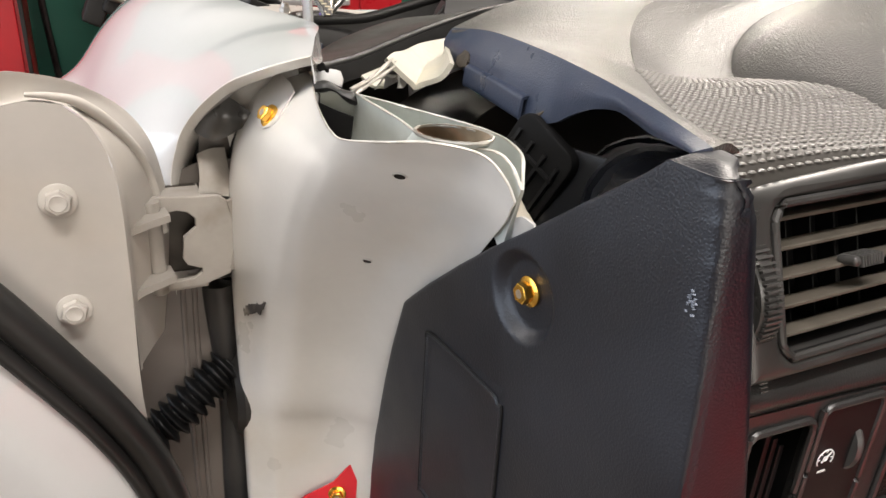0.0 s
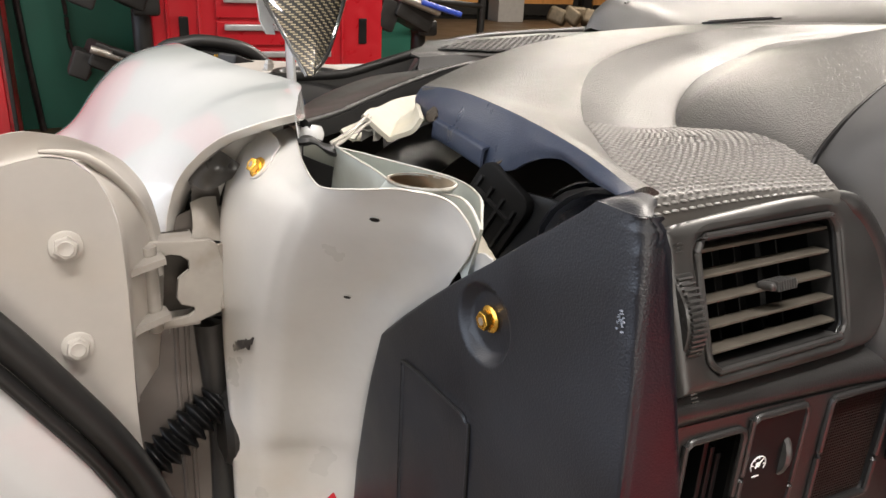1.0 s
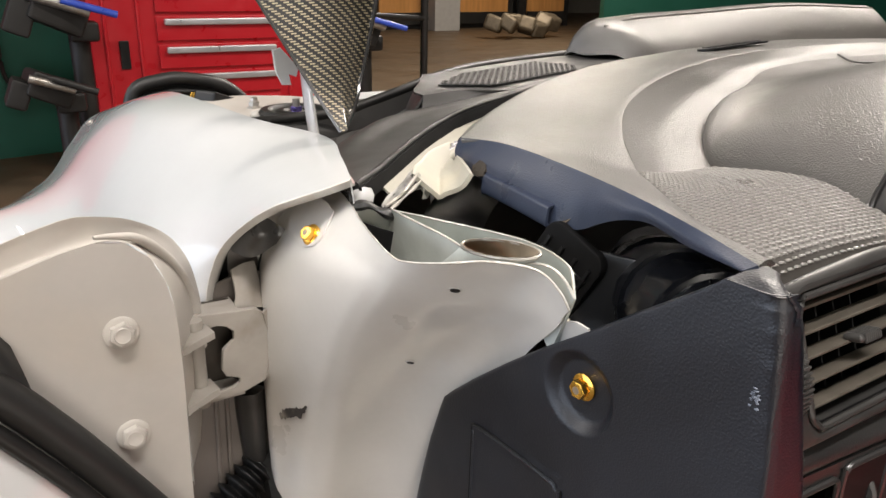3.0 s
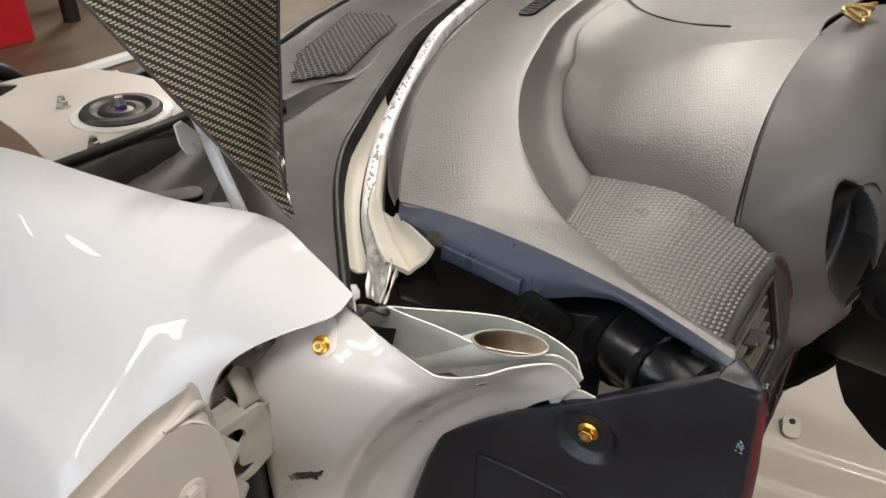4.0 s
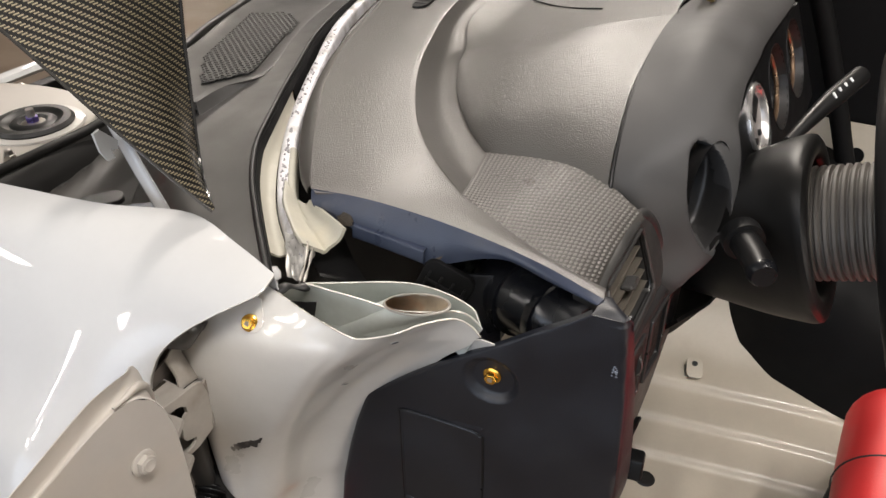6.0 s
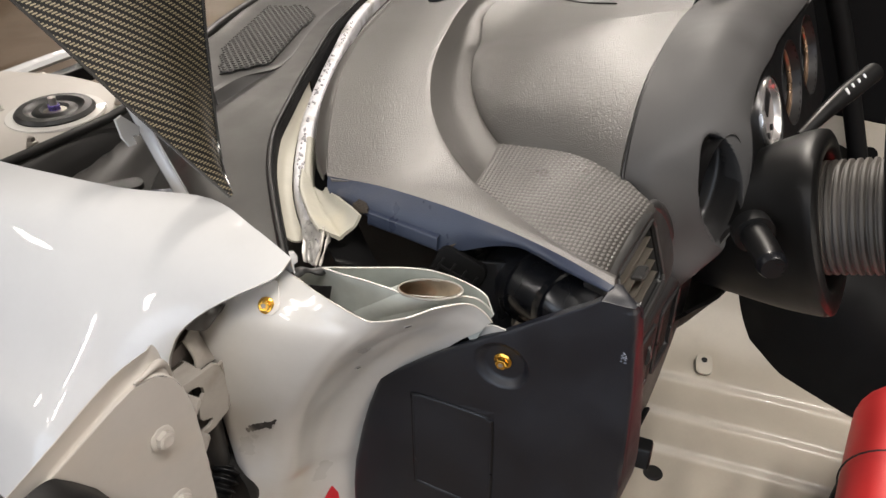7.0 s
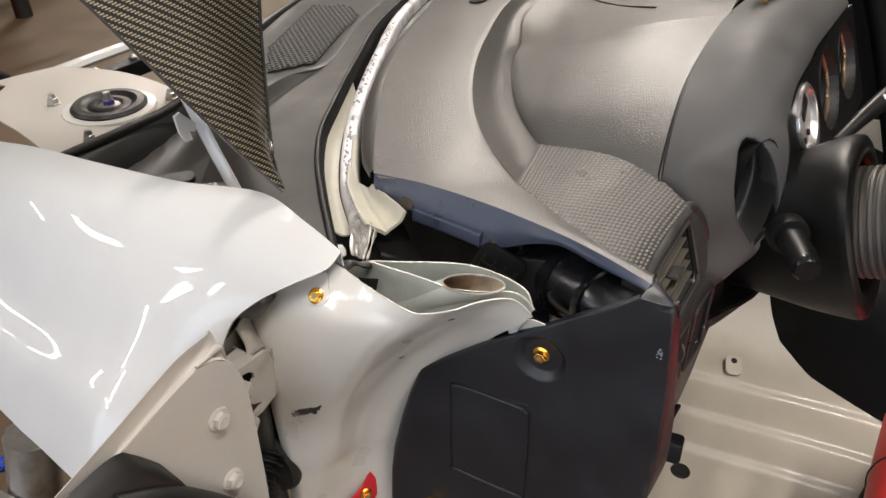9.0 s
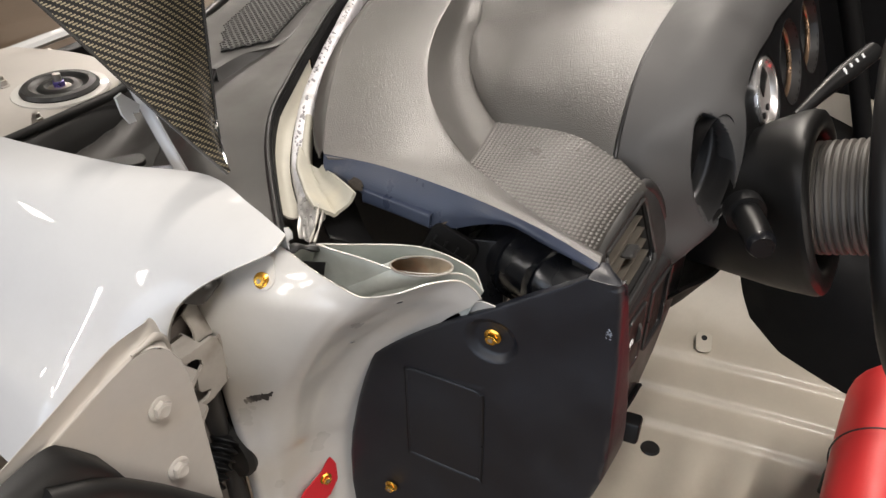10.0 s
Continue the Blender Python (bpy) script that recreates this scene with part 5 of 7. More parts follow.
# ---------------------------------------------------------------- door and hinge
def car_door():
    root = thing("car_door", (-0.3, 0.17, 0.3), "open white car door with bare hinge end and black rubber seal", "car door")
    edge = [(-0.185, 0.30), (-0.183, 0.50), (-0.184, 0.70), (-0.188, 0.78), (-0.186, 0.87), (-0.186, 0.925), (-0.190, 0.955), (-0.201, 0.978), (-0.220, 0.988), (-0.250, 0.984), (-0.345, 0.955), (-0.60, 0.89)]
    low = [(-0.60, 0.30)]
    line = [(p.x, p.y) for p in spline([(x, y, 0) for x, y in edge], 60)] + low
    m = axes((0, 0.178, 0), (1, 0, 0), (0, 0, 1))
    part("end_panel", slab(line, m, -0.0015, 0), DOORW, root, "bare white hinge end of the door")
    inner_line = [(-0.60, 0.1780, 0.890), (-0.345, 0.1780, 0.955), (-0.250, 0.1780, 0.984), (-0.218, 0.1780, 0.988), (-0.201, 0.1780, 0.978), (-0.190, 0.1780, 0.955), (-0.186, 0.1780, 0.925), (-0.186, 0.1780, 0.87), (-0.187, 0.1780, 0.80)]
    outer_line = [(-0.60, 0.172, 0.905), (-0.344, 0.180, 0.974), (-0.250, 0.184, 1.002), (-0.222, 0.190, 1.001), (-0.197, 0.203, 0.989), (-0.172, 0.234, 0.962), (-0.158, 0.251, 0.927), (-0.154, 0.257, 0.871), (-0.166, 0.251, 0.788)]
    a_line, b_line = spline(inner_line, 40), spline(outer_line, 40)
    hem = []
    for f, sink in ((0.0, 0.0), (0.06, 0.0), (0.16, 0.0035), (0.30, 0.0045), (0.75, 0.0015), (0.95, -0.0008), (1.0, 0.0002), (1.01, 0.003)):
        hem.append([tuple(a.lerp(b, f) + Vector((-0.6, 0.4, -0.6)) * sink) for a, b in zip(a_line, b_line)])
    part("outer_hem", loft(hem, 90, 24), DOORW, root, "rolled pale door hem")
    bead = [(-0.228, 0.178, 0.992), (-0.216, 0.181, 0.990), (-0.201, 0.190, 0.983), (-0.184, 0.209, 0.962), (-0.170, 0.227, 0.936), (-0.163, 0.237, 0.909), (-0.160, 0.239, 0.875)]
    part("sealer_bead", sweep(bead, lambda f: 0.0038 * min(1.0, 0.1 + f * 3) ** 0.5, 40, 12), DOORW, root, "thick bead of seam sealer")
    for x, z in ((-0.220, 0.928), (-0.221, 0.854)):
        bm = axes((x, 0.178, z), (1, 0, 0), (0, 0.1, 1))
        bolt = part("hinge_bolt", lathe([(0.0108, 0), (0.0108, 0.0014), (0.0092, 0.0024), (0.0, 0.0024)], bm, 28, False), DOORW, root, "paint-covered hinge bolt")
        head = slab([(0.0080 * math.cos(math.pi / 3 * k + 0.3), 0.0080 * math.sin(math.pi / 3 * k + 0.3)) for k in range(6)], bm @ pose(0, 0, 0.002), 0.0055, 0.0014)
        part("bolt_head", head, DOORW, bolt)
        part("bolt_dimple", lathe([(0.0055, 0.0), (0.0048, 0.0006), (0.0044, 0.0003), (0.0, 0.0001)], bm @ pose(0, 0, 0.0074), 16, False), DOORW, bolt)
    seal = [(-0.330, 0.160, 0.945), (-0.295, 0.158, 0.920), (-0.264, 0.157, 0.880), (-0.237, 0.157, 0.838), (-0.207, 0.157, 0.787), (-0.186, 0.157, 0.738), (-0.176, 0.157, 0.690), (-0.172, 0.157, 0.60)]
    part("door_seal", sweep(seal, 0.0115, 60, 16, 1.0, (0, 1, 0)), RUBBER, root, "black rubber door seal")
    part("seal_fin", sweep([(x - 0.011, y - 0.006, z - 0.013) for x, y, z in seal], 0.0055, 60, 10, 1.0, (0, 1, 0)), RUBBER, root)
    inner = [(x - 0.016, y - 0.004, z - 0.018) for x, y, z in seal]
    deep = [(x - 0.085, y - 0.004, z - 0.105) for x, y, z in seal]
    part("inner_skin", loft([inner, [tuple((Vector(a) + Vector(b)) / 2 + Vector((0.006, -0.012, 0.008))) for a, b in zip(inner, deep)], deep, [(x, y + 0.03, z - 0.004) for x, y, z in deep]], 50, 14), WHITE, root, "white inner door frame")
    # no hollow is cut: a solid black block stands in for its shade
    part("cavity_dark_block", block((0.14, 0.01, 0.20), pose(-0.36, 0.168, 0.70), 0.004), BLACK, root)
    flap = [[(-0.352, 0.176, 0.968), (-0.310, 0.176, 0.972), (-0.296, 0.176, 0.960), (-0.280, 0.175, 0.935)], [(-0.350, 0.165, 0.955), (-0.312, 0.164, 0.955), (-0.290, 0.162, 0.940), (-0.274, 0.160, 0.915)], [(-0.345, 0.160, 0.92), (-0.312, 0.158, 0.92), (-0.290, 0.156, 0.905), (-0.27, 0.155, 0.89)]]
    part("cloth_flap", loft(flap, 16, 10, 0.003), RUBBER, root, "black cloth flap")
    root.scale = (1.019, 1.019, 1.019)
    root.location = (-0.3017, 0.1799, 0.2843)
    return root


door_thing = car_door()


def door_hinge():
    root = thing("door_hinge", (-0.14, 0.22, 0.84), "white-painted steel door hinge with dark grease", "hinge")
    m = axes((0, 0.244, 0), (1, 0, 0), (0, 0, 1))
    plate = [(-0.176, 0.900), (-0.157, 0.901), (-0.136, 0.899), (-0.119, 0.898), (-0.112, 0.892), (-0.108, 0.882), (-0.110, 0.847), (-0.114, 0.834), (-0.134, 0.827), (-0.167, 0.826), (-0.168, 0.832), (-0.140, 0.834), (-0.135, 0.838), (-0.135, 0.841), (-0.145, 0.845), (-0.148, 0.851), (-0.146, 0.868), (-0.137, 0.875), (-0.137, 0.882), (-0.142, 0.887), (-0.149, 0.889), (-0.176, 0.886)]
    part("bracket", slab(plate, m, 0.004, 0.0014), HINGE, root)
    part("side_plate", patch([[(-0.1145, 0.2415, 0.893), (-0.1105, 0.2415, 0.866), (-0.1155, 0.2415, 0.838)], [(-0.1075, 0.246, 0.896), (-0.1050, 0.246, 0.866), (-0.1090, 0.246, 0.836)], [(-0.1020, 0.272, 0.900), (-0.1000, 0.272, 0.866), (-0.1020, 0.270, 0.835)]], 8, 6, 0.003), HINGE, root)
    for z in (0.8985, 0.8285):
        part("arm", loft([[(-0.180, 0.242, z), (-0.157, 0.242, z), (-0.131, 0.243, z)], [(-0.180, 0.262, z), (-0.157, 0.266, z), (-0.131, 0.270, z)]], 12, 4, 0.004), HINGE, root)
    for z, tip in ((0.893, 0.0), (0.846, -0.004)):
        part("door_leaf", loft([[(-0.193, 0.200, z - 0.002 + tip), (-0.182, 0.206, z), (-0.168, 0.214, z + 0.001), (-0.155, 0.222, z + 0.001)], [(-0.193, 0.232, z - 0.004 + tip), (-0.182, 0.240, z - 0.002), (-0.168, 0.244, z - 0.001), (-0.157, 0.242, z)]], 14, 6, 0.005), HINGE, root)
    part("web", patch([[(-0.1290, 0.262, 0.924), (-0.119, 0.266, 0.926), (-0.1080, 0.272, 0.924)], [(-0.1300, 0.252, 0.908), (-0.119, 0.252, 0.908), (-0.1070, 0.262, 0.906)], [(-0.1330, 0.248, 0.896), (-0.119, 0.248, 0.895), (-0.1060, 0.250, 0.892)]], 6, 6, 0.003), HINGE, root)
    # dark plate fills the hinge recess in place of its shade, with grease
    part("grease_shadow_plate", block((0.05, 0.004, 0.07), pose(-0.157, 0.267, 0.864), 0.001), material("grease_and_shade_dark", (0.05, 0.042, 0.034), 0.4, metal=0.3, vary=0.3), root, "dark inner face for grease and the shade of the recess")
    part("pin", sweep([(-0.1660, 0.236, 0.828), (-0.1660, 0.236, 0.900)], 0.0060, 6, 14), HINGE, root)
    return root


door_hinge()
boot = thing("wiring_boot", (-0.15, 0.22, 0.73), "black corrugated rubber wiring boot between door and pillar", "rubber boot")
boot_line = spline([(-0.192, 0.244, 0.690), (-0.168, 0.250, 0.703), (-0.142, 0.256, 0.722), (-0.116, 0.264, 0.738)], 60)
part("sleeve", sweep([tuple(p) for p in boot_line[::6]], lambda f: 0.0150 + 0.0035 * math.sin(f * 62), 120, 16), BLACK, boot)
part("grommet", lathe([(0.044, -0.004), (0.0445, 0.004), (0.040, 0.010), (0.031, 0.012), (0.024, 0.015), (0.020, 0.015)], axes((-0.107, 0.276, 0.708), (0, 1, 0), (0, 0, -1)), 36), RUBBER, boot, "round black rubber grommet on the pillar")
# shut face behind the hinge
shut = thing("hinge_post", (-0.15, 0.26, 0.4), "white painted hinge post with dark rubber seams", "car body")
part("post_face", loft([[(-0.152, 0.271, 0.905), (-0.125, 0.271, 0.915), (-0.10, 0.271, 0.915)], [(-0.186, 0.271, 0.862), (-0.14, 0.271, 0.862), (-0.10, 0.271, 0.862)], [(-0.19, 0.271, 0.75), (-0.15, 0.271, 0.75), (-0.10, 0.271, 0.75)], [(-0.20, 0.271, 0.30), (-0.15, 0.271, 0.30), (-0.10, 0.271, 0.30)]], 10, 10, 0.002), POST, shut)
part("seam_strip", sweep([(-0.117, 0.268, 0.885), (-0.121, 0.268, 0.831), (-0.119, 0.268, 0.727), (-0.116, 0.268, 0.53)], lambda f: 0.0115 + 0.002 * math.sin(9 * f), 40, 10), RUBBER, shut, "black rubber seam strip")
for x in (-0.148, -0.139):
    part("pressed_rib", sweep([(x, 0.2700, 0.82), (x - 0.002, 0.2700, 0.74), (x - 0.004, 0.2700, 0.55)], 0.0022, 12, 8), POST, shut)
part("plug", block((0.018, 0.006, 0.022), pose(-0.175, 0.2680, 0.812), 0.004), RUBBER, shut, "small black rubber plug")
# dark clutter in the gap between fender and post
gap = thing("wheel_liner", (-0.12, 0.30, 0.8), "crumpled dark grey inner wheel liner in the fender gap", "liner")
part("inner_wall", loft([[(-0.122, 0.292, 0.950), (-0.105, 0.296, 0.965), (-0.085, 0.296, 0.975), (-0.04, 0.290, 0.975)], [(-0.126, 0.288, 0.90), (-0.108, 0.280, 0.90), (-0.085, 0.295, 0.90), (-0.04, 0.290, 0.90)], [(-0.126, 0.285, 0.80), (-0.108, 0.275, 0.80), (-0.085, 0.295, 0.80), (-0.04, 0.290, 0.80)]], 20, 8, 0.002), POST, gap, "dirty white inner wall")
part("dark_lining", loft([[(-0.134, 0.296, 0.945), (-0.118, 0.298, 0.955)], [(-0.146, 0.296, 0.90), (-0.118, 0.298, 0.90)], [(-0.152, 0.292, 0.78), (-0.118, 0.298, 0.78)]], 6, 8, 0.002), BLACK, gap)
part("sheet", loft([[(-0.1325, 0.252, 0.948), (-0.121, 0.244, 0.9655), (-0.109, 0.240, 0.9705), (-0.098, 0.238, 0.963), (-0.090, 0.232, 0.956)], [(-0.131, 0.254, 0.945), (-0.120, 0.238, 0.955), (-0.110, 0.233, 0.957), (-0.099, 0.236, 0.955), (-0.091, 0.231, 0.953)], [(-0.130, 0.252, 0.942), (-0.121, 0.240, 0.940), (-0.112, 0.240, 0.941), (-0.101, 0.239, 0.947), (-0.092, 0.233, 0.951)]], 20, 14, 0.002), VENT, gap)
chip_rng = random.Random(8)
upper = [(-0.022 + 0.0022 * k, 0.0042 + chip_rng.uniform(-0.0016, 0.0012) - (0.0035 if k < 3 else 0)) for k in range(21)]
lower = [(-0.021 + 0.0022 * k, -0.0040 + chip_rng.uniform(-0.0012, 0.0022) + (0.0035 if k > 15 else 0)) for k in range(19)]
part("paint_chip", slab(upper + lower[::-1], axes((-0.1024, 0.2112, 0.8160), (0.24, -0.86, 0.45), (0.0, 0.40, 0.92)) @ pose(0, 0, 0.0002), 0.0007), material("bare_paint_chip", (0.030, 0.026, 0.024), 0.6, vary=0.5, dirt_or_shade=(0.3, 0.27, 0.23), dirt_or_shade_amount=0.3, dirt_or_shade_scale=120), pillar_thing, "dark chip where the paint is gone")


# ---------------------------------------------------------------- windscreen base and cowl
SCREEN = [(-0.036, 0.205, 0.986), (0.000, 0.252, 0.984), (0.052, 0.308, 0.983), (0.129, 0.370, 0.983), (0.212, 0.424, 0.985), (0.356, 0.503, 0.990), (0.556, 0.592, 0.996), (0.90, 0.68, 1.0), (1.36, 0.70, 1.0)]

# the glass seal stands higher than the flange, on the cowl's edge
SEAL = [(-0.0530, 0.1970, 0.9975), (-0.0150, 0.2385, 0.9950), (0.0240, 0.2800, 0.9962), (0.0705, 0.3260, 0.9983), (0.1225, 0.3665, 1.0025), (0.1760, 0.3950, 1.0075), (0.3170, 0.4700, 1.0090), (0.5220, 0.5650, 1.0090), (0.90, 0.665, 1.008), (1.36, 0.69, 1.006)]


def screen_base():
    root = thing("windscreen_frame", (0.3, 0.42, 0.95), "chipped white windscreen frame flange with black glass seal", "windscreen frame")
    part("seal", sweep(SEAL, 0.0034, 100, 10), BLACK, root, "glossy black glass seal")
    part("seal_skirt", loft([[(x + 0.003, y - 0.004, z) for x, y, z in SEAL], [(x + 0.004, y - 0.005, z - 0.006) for x, y, z in SEAL], [(x + 0.005, y - 0.005, z - 0.012) for x, y, z in SEAL]], 80, 4, 0.002), CABIN, root)
    line = spline(SEAL, 400)
    inner = spline([(x + 0.021 * 0.62, y - 0.021 * 0.78, z - 0.006) for x, y, z in SCREEN[:7]], 60)
    outer = [min(line, key=lambda q: (q - p).length) + Vector((0.003, -0.004, -0.009)) for p in inner]
    for name, a, b, mat, label in (("cream_bed", 3, 34, FOAM, "cream sealant bed inside the glass channel"), ("glass_channel", 34, 60, BLACK, "")):
        rows = [[tuple(p) for p in outer[a:b + 1:3]], [tuple(p.lerp(q, 0.5) - Vector((0, 0, 0.004 if name == "cream_bed" else 0.012))) for p, q in zip(outer, inner)][a:b + 1:3], [tuple(p) for p in inner[a:b + 1:3]]]
        part(name, loft(rows, 60, 8, 0.002), mat, root, label)
    rng = random.Random(5)
    wob = [rng.uniform(-0.0016, 0.0016) for _ in SCREEN]
    strip = lambda d, h: [(x + (d + w) * 0.62, y - (d + w) * 0.78, z + h) for (x, y, z), w in zip(SCREEN, wob)]  # noqa: E731
    rail_of = lambda d, h: [tuple(Vector(strip(d, h)[0]).lerp(Vector(strip(d, h)[1]), 0.55))] + strip(d, h)[1:]  # noqa: E731
    part("flange", loft([rail_of(0.021, -0.008), rail_of(0.023, 0.004), rail_of(0.027, 0.008), rail_of(0.034, 0.009), rail_of(0.040, 0.006), rail_of(0.042, -0.010)], 120, 24), CHIPPED, root, "white flange with paint chips")
    band = lambda d, h: rail_of(d, h)[:4]  # noqa: E731
    part("cream_return", loft([band(0.0345, 0.0090), band(0.0365, 0.0104), band(0.040, 0.0098), band(0.043, 0.0060), band(0.0445, -0.006)], 60, 12), FOAM, root, "cream sealed inner edge of the flange")
    crumple = []
    for d, h in ((0.019, 0.0), (0.023, 0.008), (0.028, 0.0105), (0.033, 0.0105), (0.037, 0.009), (0.041, 0.002)):
        a, b = Vector(strip(d, h)[0]), Vector(strip(d, h)[1])
        crumple.append([tuple(a.lerp(b, f) + Vector((rng.uniform(-0.002, 0.002), rng.uniform(-0.002, 0.002), rng.uniform(-0.0025, 0.0025) - (0.004 if f < 0.4 else 0)))) for f in (0.28, 0.38, 0.48, 0.58, 0.70, 0.84)])
    part("crumpled_sheet", loft(crumple, 30, 30, 0.0008), material("crumpled_primed_steel", (0.50, 0.485, 0.46), 0.34, metal=0.4, vary=0.3, dirt_or_shade=(0.62, 0.60, 0.57), dirt_or_shade_amount=0.5, dirt_or_shade_scale=90, bump=0.4, bump_scale=150), root, "crumpled primed steel at the torn end")
    crest = spline(strip(0.031, 0.0092)[:7], 400)
    flakes = []
    for k in range(110):
        at = crest[int(360 * rng.random() ** 1.4)] + Vector((rng.uniform(-0.004, 0.004), rng.uniform(-0.004, 0.004), 0.0004))
        size = rng.uniform(0.0008, 0.0030)
        blob = [(size * 1.6 * rng.uniform(0.5, 1.1) * math.cos(j * math.pi / 5), size * 0.7 * rng.uniform(0.5, 1.1) * math.sin(j * math.pi / 5)) for j in range(10)]
        flakes.append(slab(blob, pose(at.x, at.y, at.z - 0.0008, 0, 0, rng.uniform(20, 70)), 0.0011))
    tagged(part("paint_flakes", joined(*flakes), material("flaked_primer", (0.25, 0.24, 0.25), 0.6, vary=0.3), root, "dark spots where the white paint has flaked"), kind="stuff")
    part("gutter", loft([strip(0.040, -0.012), [(x + 0.062 * 0.62, y - 0.062 * 0.78, z - 0.020) for x, y, z in SCREEN], [(x + 0.085 * 0.62, y - 0.085 * 0.78, z - 0.03) for x, y, z in SCREEN]], 80, 8, 0.002), BLACK, root)
    torn = []
    back = Vector((0.316, 0.923, -0.22))
    for c, wide in (((-0.004, 0.191, 1.003), 0.040), ((-0.011, 0.188, 1.000), 0.038), ((-0.018, 0.184, 0.997), 0.034), ((-0.025, 0.180, 0.994), 0.030), ((-0.033, 0.176, 0.9905), 0.026), ((-0.041, 0.171, 0.9870), 0.022)):
        torn.append([Vector(c) + back * wide * f + Vector((rng.uniform(-0.0016, 0.0016), 0, rng.uniform(-0.0024, 0.0006))) for f in (0.0, 0.17, 0.33, 0.5, 0.67, 0.83, 1.0)])
    part("torn_sheet", patch(torn, 5, 5, 0.0008), bpy.data.materials["crumpled_primed_steel"], root, "crumpled torn steel sheet reaching to the pillar")
    for k, (a, b) in enumerate((((-0.041, 0.171, 0.9885), (-0.006, 0.1875, 1.0045)), ((-0.038, 0.169, 0.9865), (-0.007, 0.182, 1.0000)))):
        mid = Vector(a).lerp(Vector(b), 0.45) + Vector((0.0014, 0, -0.0022 + 0.0026 * k))
        part("torn_strip", sweep([a, tuple(mid), b], lambda f: 0.0012 + 0.0005 * math.sin(11 * f), 18, 8, 0.5, (0.3, -0.6, 1)), RAW, root, "torn bare metal strip")
    return root


screen_base()
plug = thing("rubber_stop", (-0.053, 0.203, 0.980), "small white rubber stop beside the fender tip", "rubber stop")
part("cap", lathe([(0.003, -0.012), (0.0035, -0.004), (0.0065, -0.003), (0.0070, 0.001), (0.0055, 0.0045), (0.0, 0.006)], pose(-0.047, 0.199, 0.9885, -20, 12, 0) @ Matrix.Scale(1.35, 4), 20, False), WHITE, plug)
foam = thing("foam_spout", (0.01, 0.19, 0.98), "cream folded windscreen corner bracket with cut end", "bracket")
trough = []
for a, b, c in (((-0.009, 0.190, 1.0035), (0.0095, 0.1826, 0.9866), (0.0300, 0.1745, 1.0030)), ((0.004, 0.210, 1.0035), (0.0190, 0.199, 0.9890), (0.0345, 0.187, 1.0045)), ((0.0190, 0.2285, 1.0015), (0.0300, 0.218, 0.9910), (0.0385, 0.200, 1.0055)), ((0.045, 0.259, 1.0010), (0.0460, 0.239, 0.9915), (0.0470, 0.221, 1.0050)), ((0.080, 0.287, 0.9995), (0.0640, 0.260, 0.9920), (0.0560, 0.236, 1.0030))):
    a, b, c = Vector(a), Vector(b), Vector(c)
    trough.append([tuple(q) for q in (a - (b - a) * 0.06 + Vector((-0.001, 0.001, -0.003)), a, a.lerp(b, 0.5), a.lerp(b, 0.9), b, b.lerp(c, 0.12), b.lerp(c, 0.70) - Vector((0, 0, 0.0045)), c)])
part("sheet", loft(trough, 40, 30, 0.0036), FOAM, foam)

cowl = thing("cowl_panel", (0.3, 0.55, 0.9), "dark grey plastic cowl panel below the windscreen with a honeycomb grille", "cowl panel")
rows = [[(x + 0.001, y - 0.001, z - 0.001) for x, y, z in SEAL],
        [(-0.050, 0.250, 0.989), (-0.028, 0.285, 0.987), (0.005, 0.325, 0.987), (0.048, 0.370, 0.987), (0.10, 0.420, 0.989), (0.185, 0.470, 0.994), (0.325, 0.535, 1.000), (0.53, 0.630, 1.000), (0.88, 0.72, 0.998), (1.34, 0.74, 0.996)],
        [(-0.050, 0.310, 0.975), (-0.025, 0.340, 0.975), (0.010, 0.390, 0.978), (0.055, 0.435, 0.982), (0.110, 0.485, 0.984), (0.180, 0.525, 0.984), (0.310, 0.600, 0.985), (0.52, 0.695, 0.984), (0.87, 0.79, 0.98), (1.33, 0.81, 0.98)],
        [(-0.048, 0.420, 0.930), (-0.02, 0.450, 0.926), (0.02, 0.490, 0.925), (0.06, 0.520, 0.925), (0.12, 0.560, 0.935), (0.19, 0.600, 0.965), (0.300, 0.650, 0.985), (0.51, 0.74, 0.99), (0.86, 0.83, 0.99), (1.32, 0.85, 0.99)]]
part("sheet", loft(rows, 80, 30, 0.003), COWL, cowl)
part("side_tray", loft([[(-0.047, 0.418, 0.931), (0.00, 0.470, 0.926), (0.06, 0.520, 0.926), (0.12, 0.560, 0.936), (0.19, 0.600, 0.966), (0.300, 0.650, 0.986)], [(-0.070, 0.500, 0.915), (-0.02, 0.545, 0.912), (0.05, 0.580, 0.914), (0.12, 0.608, 0.924), (0.20, 0.635, 0.950), (0.300, 0.67, 0.97)], [(-0.085, 0.600, 0.912), (-0.03, 0.625, 0.914), (0.05, 0.636, 0.918), (0.12, 0.645, 0.926), (0.205, 0.662, 0.935), (0.31, 0.69, 0.94)], [(-0.085, 0.610, 0.80), (-0.03, 0.635, 0.80), (0.05, 0.646, 0.80), (0.12, 0.655, 0.80), (0.205, 0.672, 0.80), (0.31, 0.70, 0.80)]], 40, 20, 0.003), COWL, cowl)
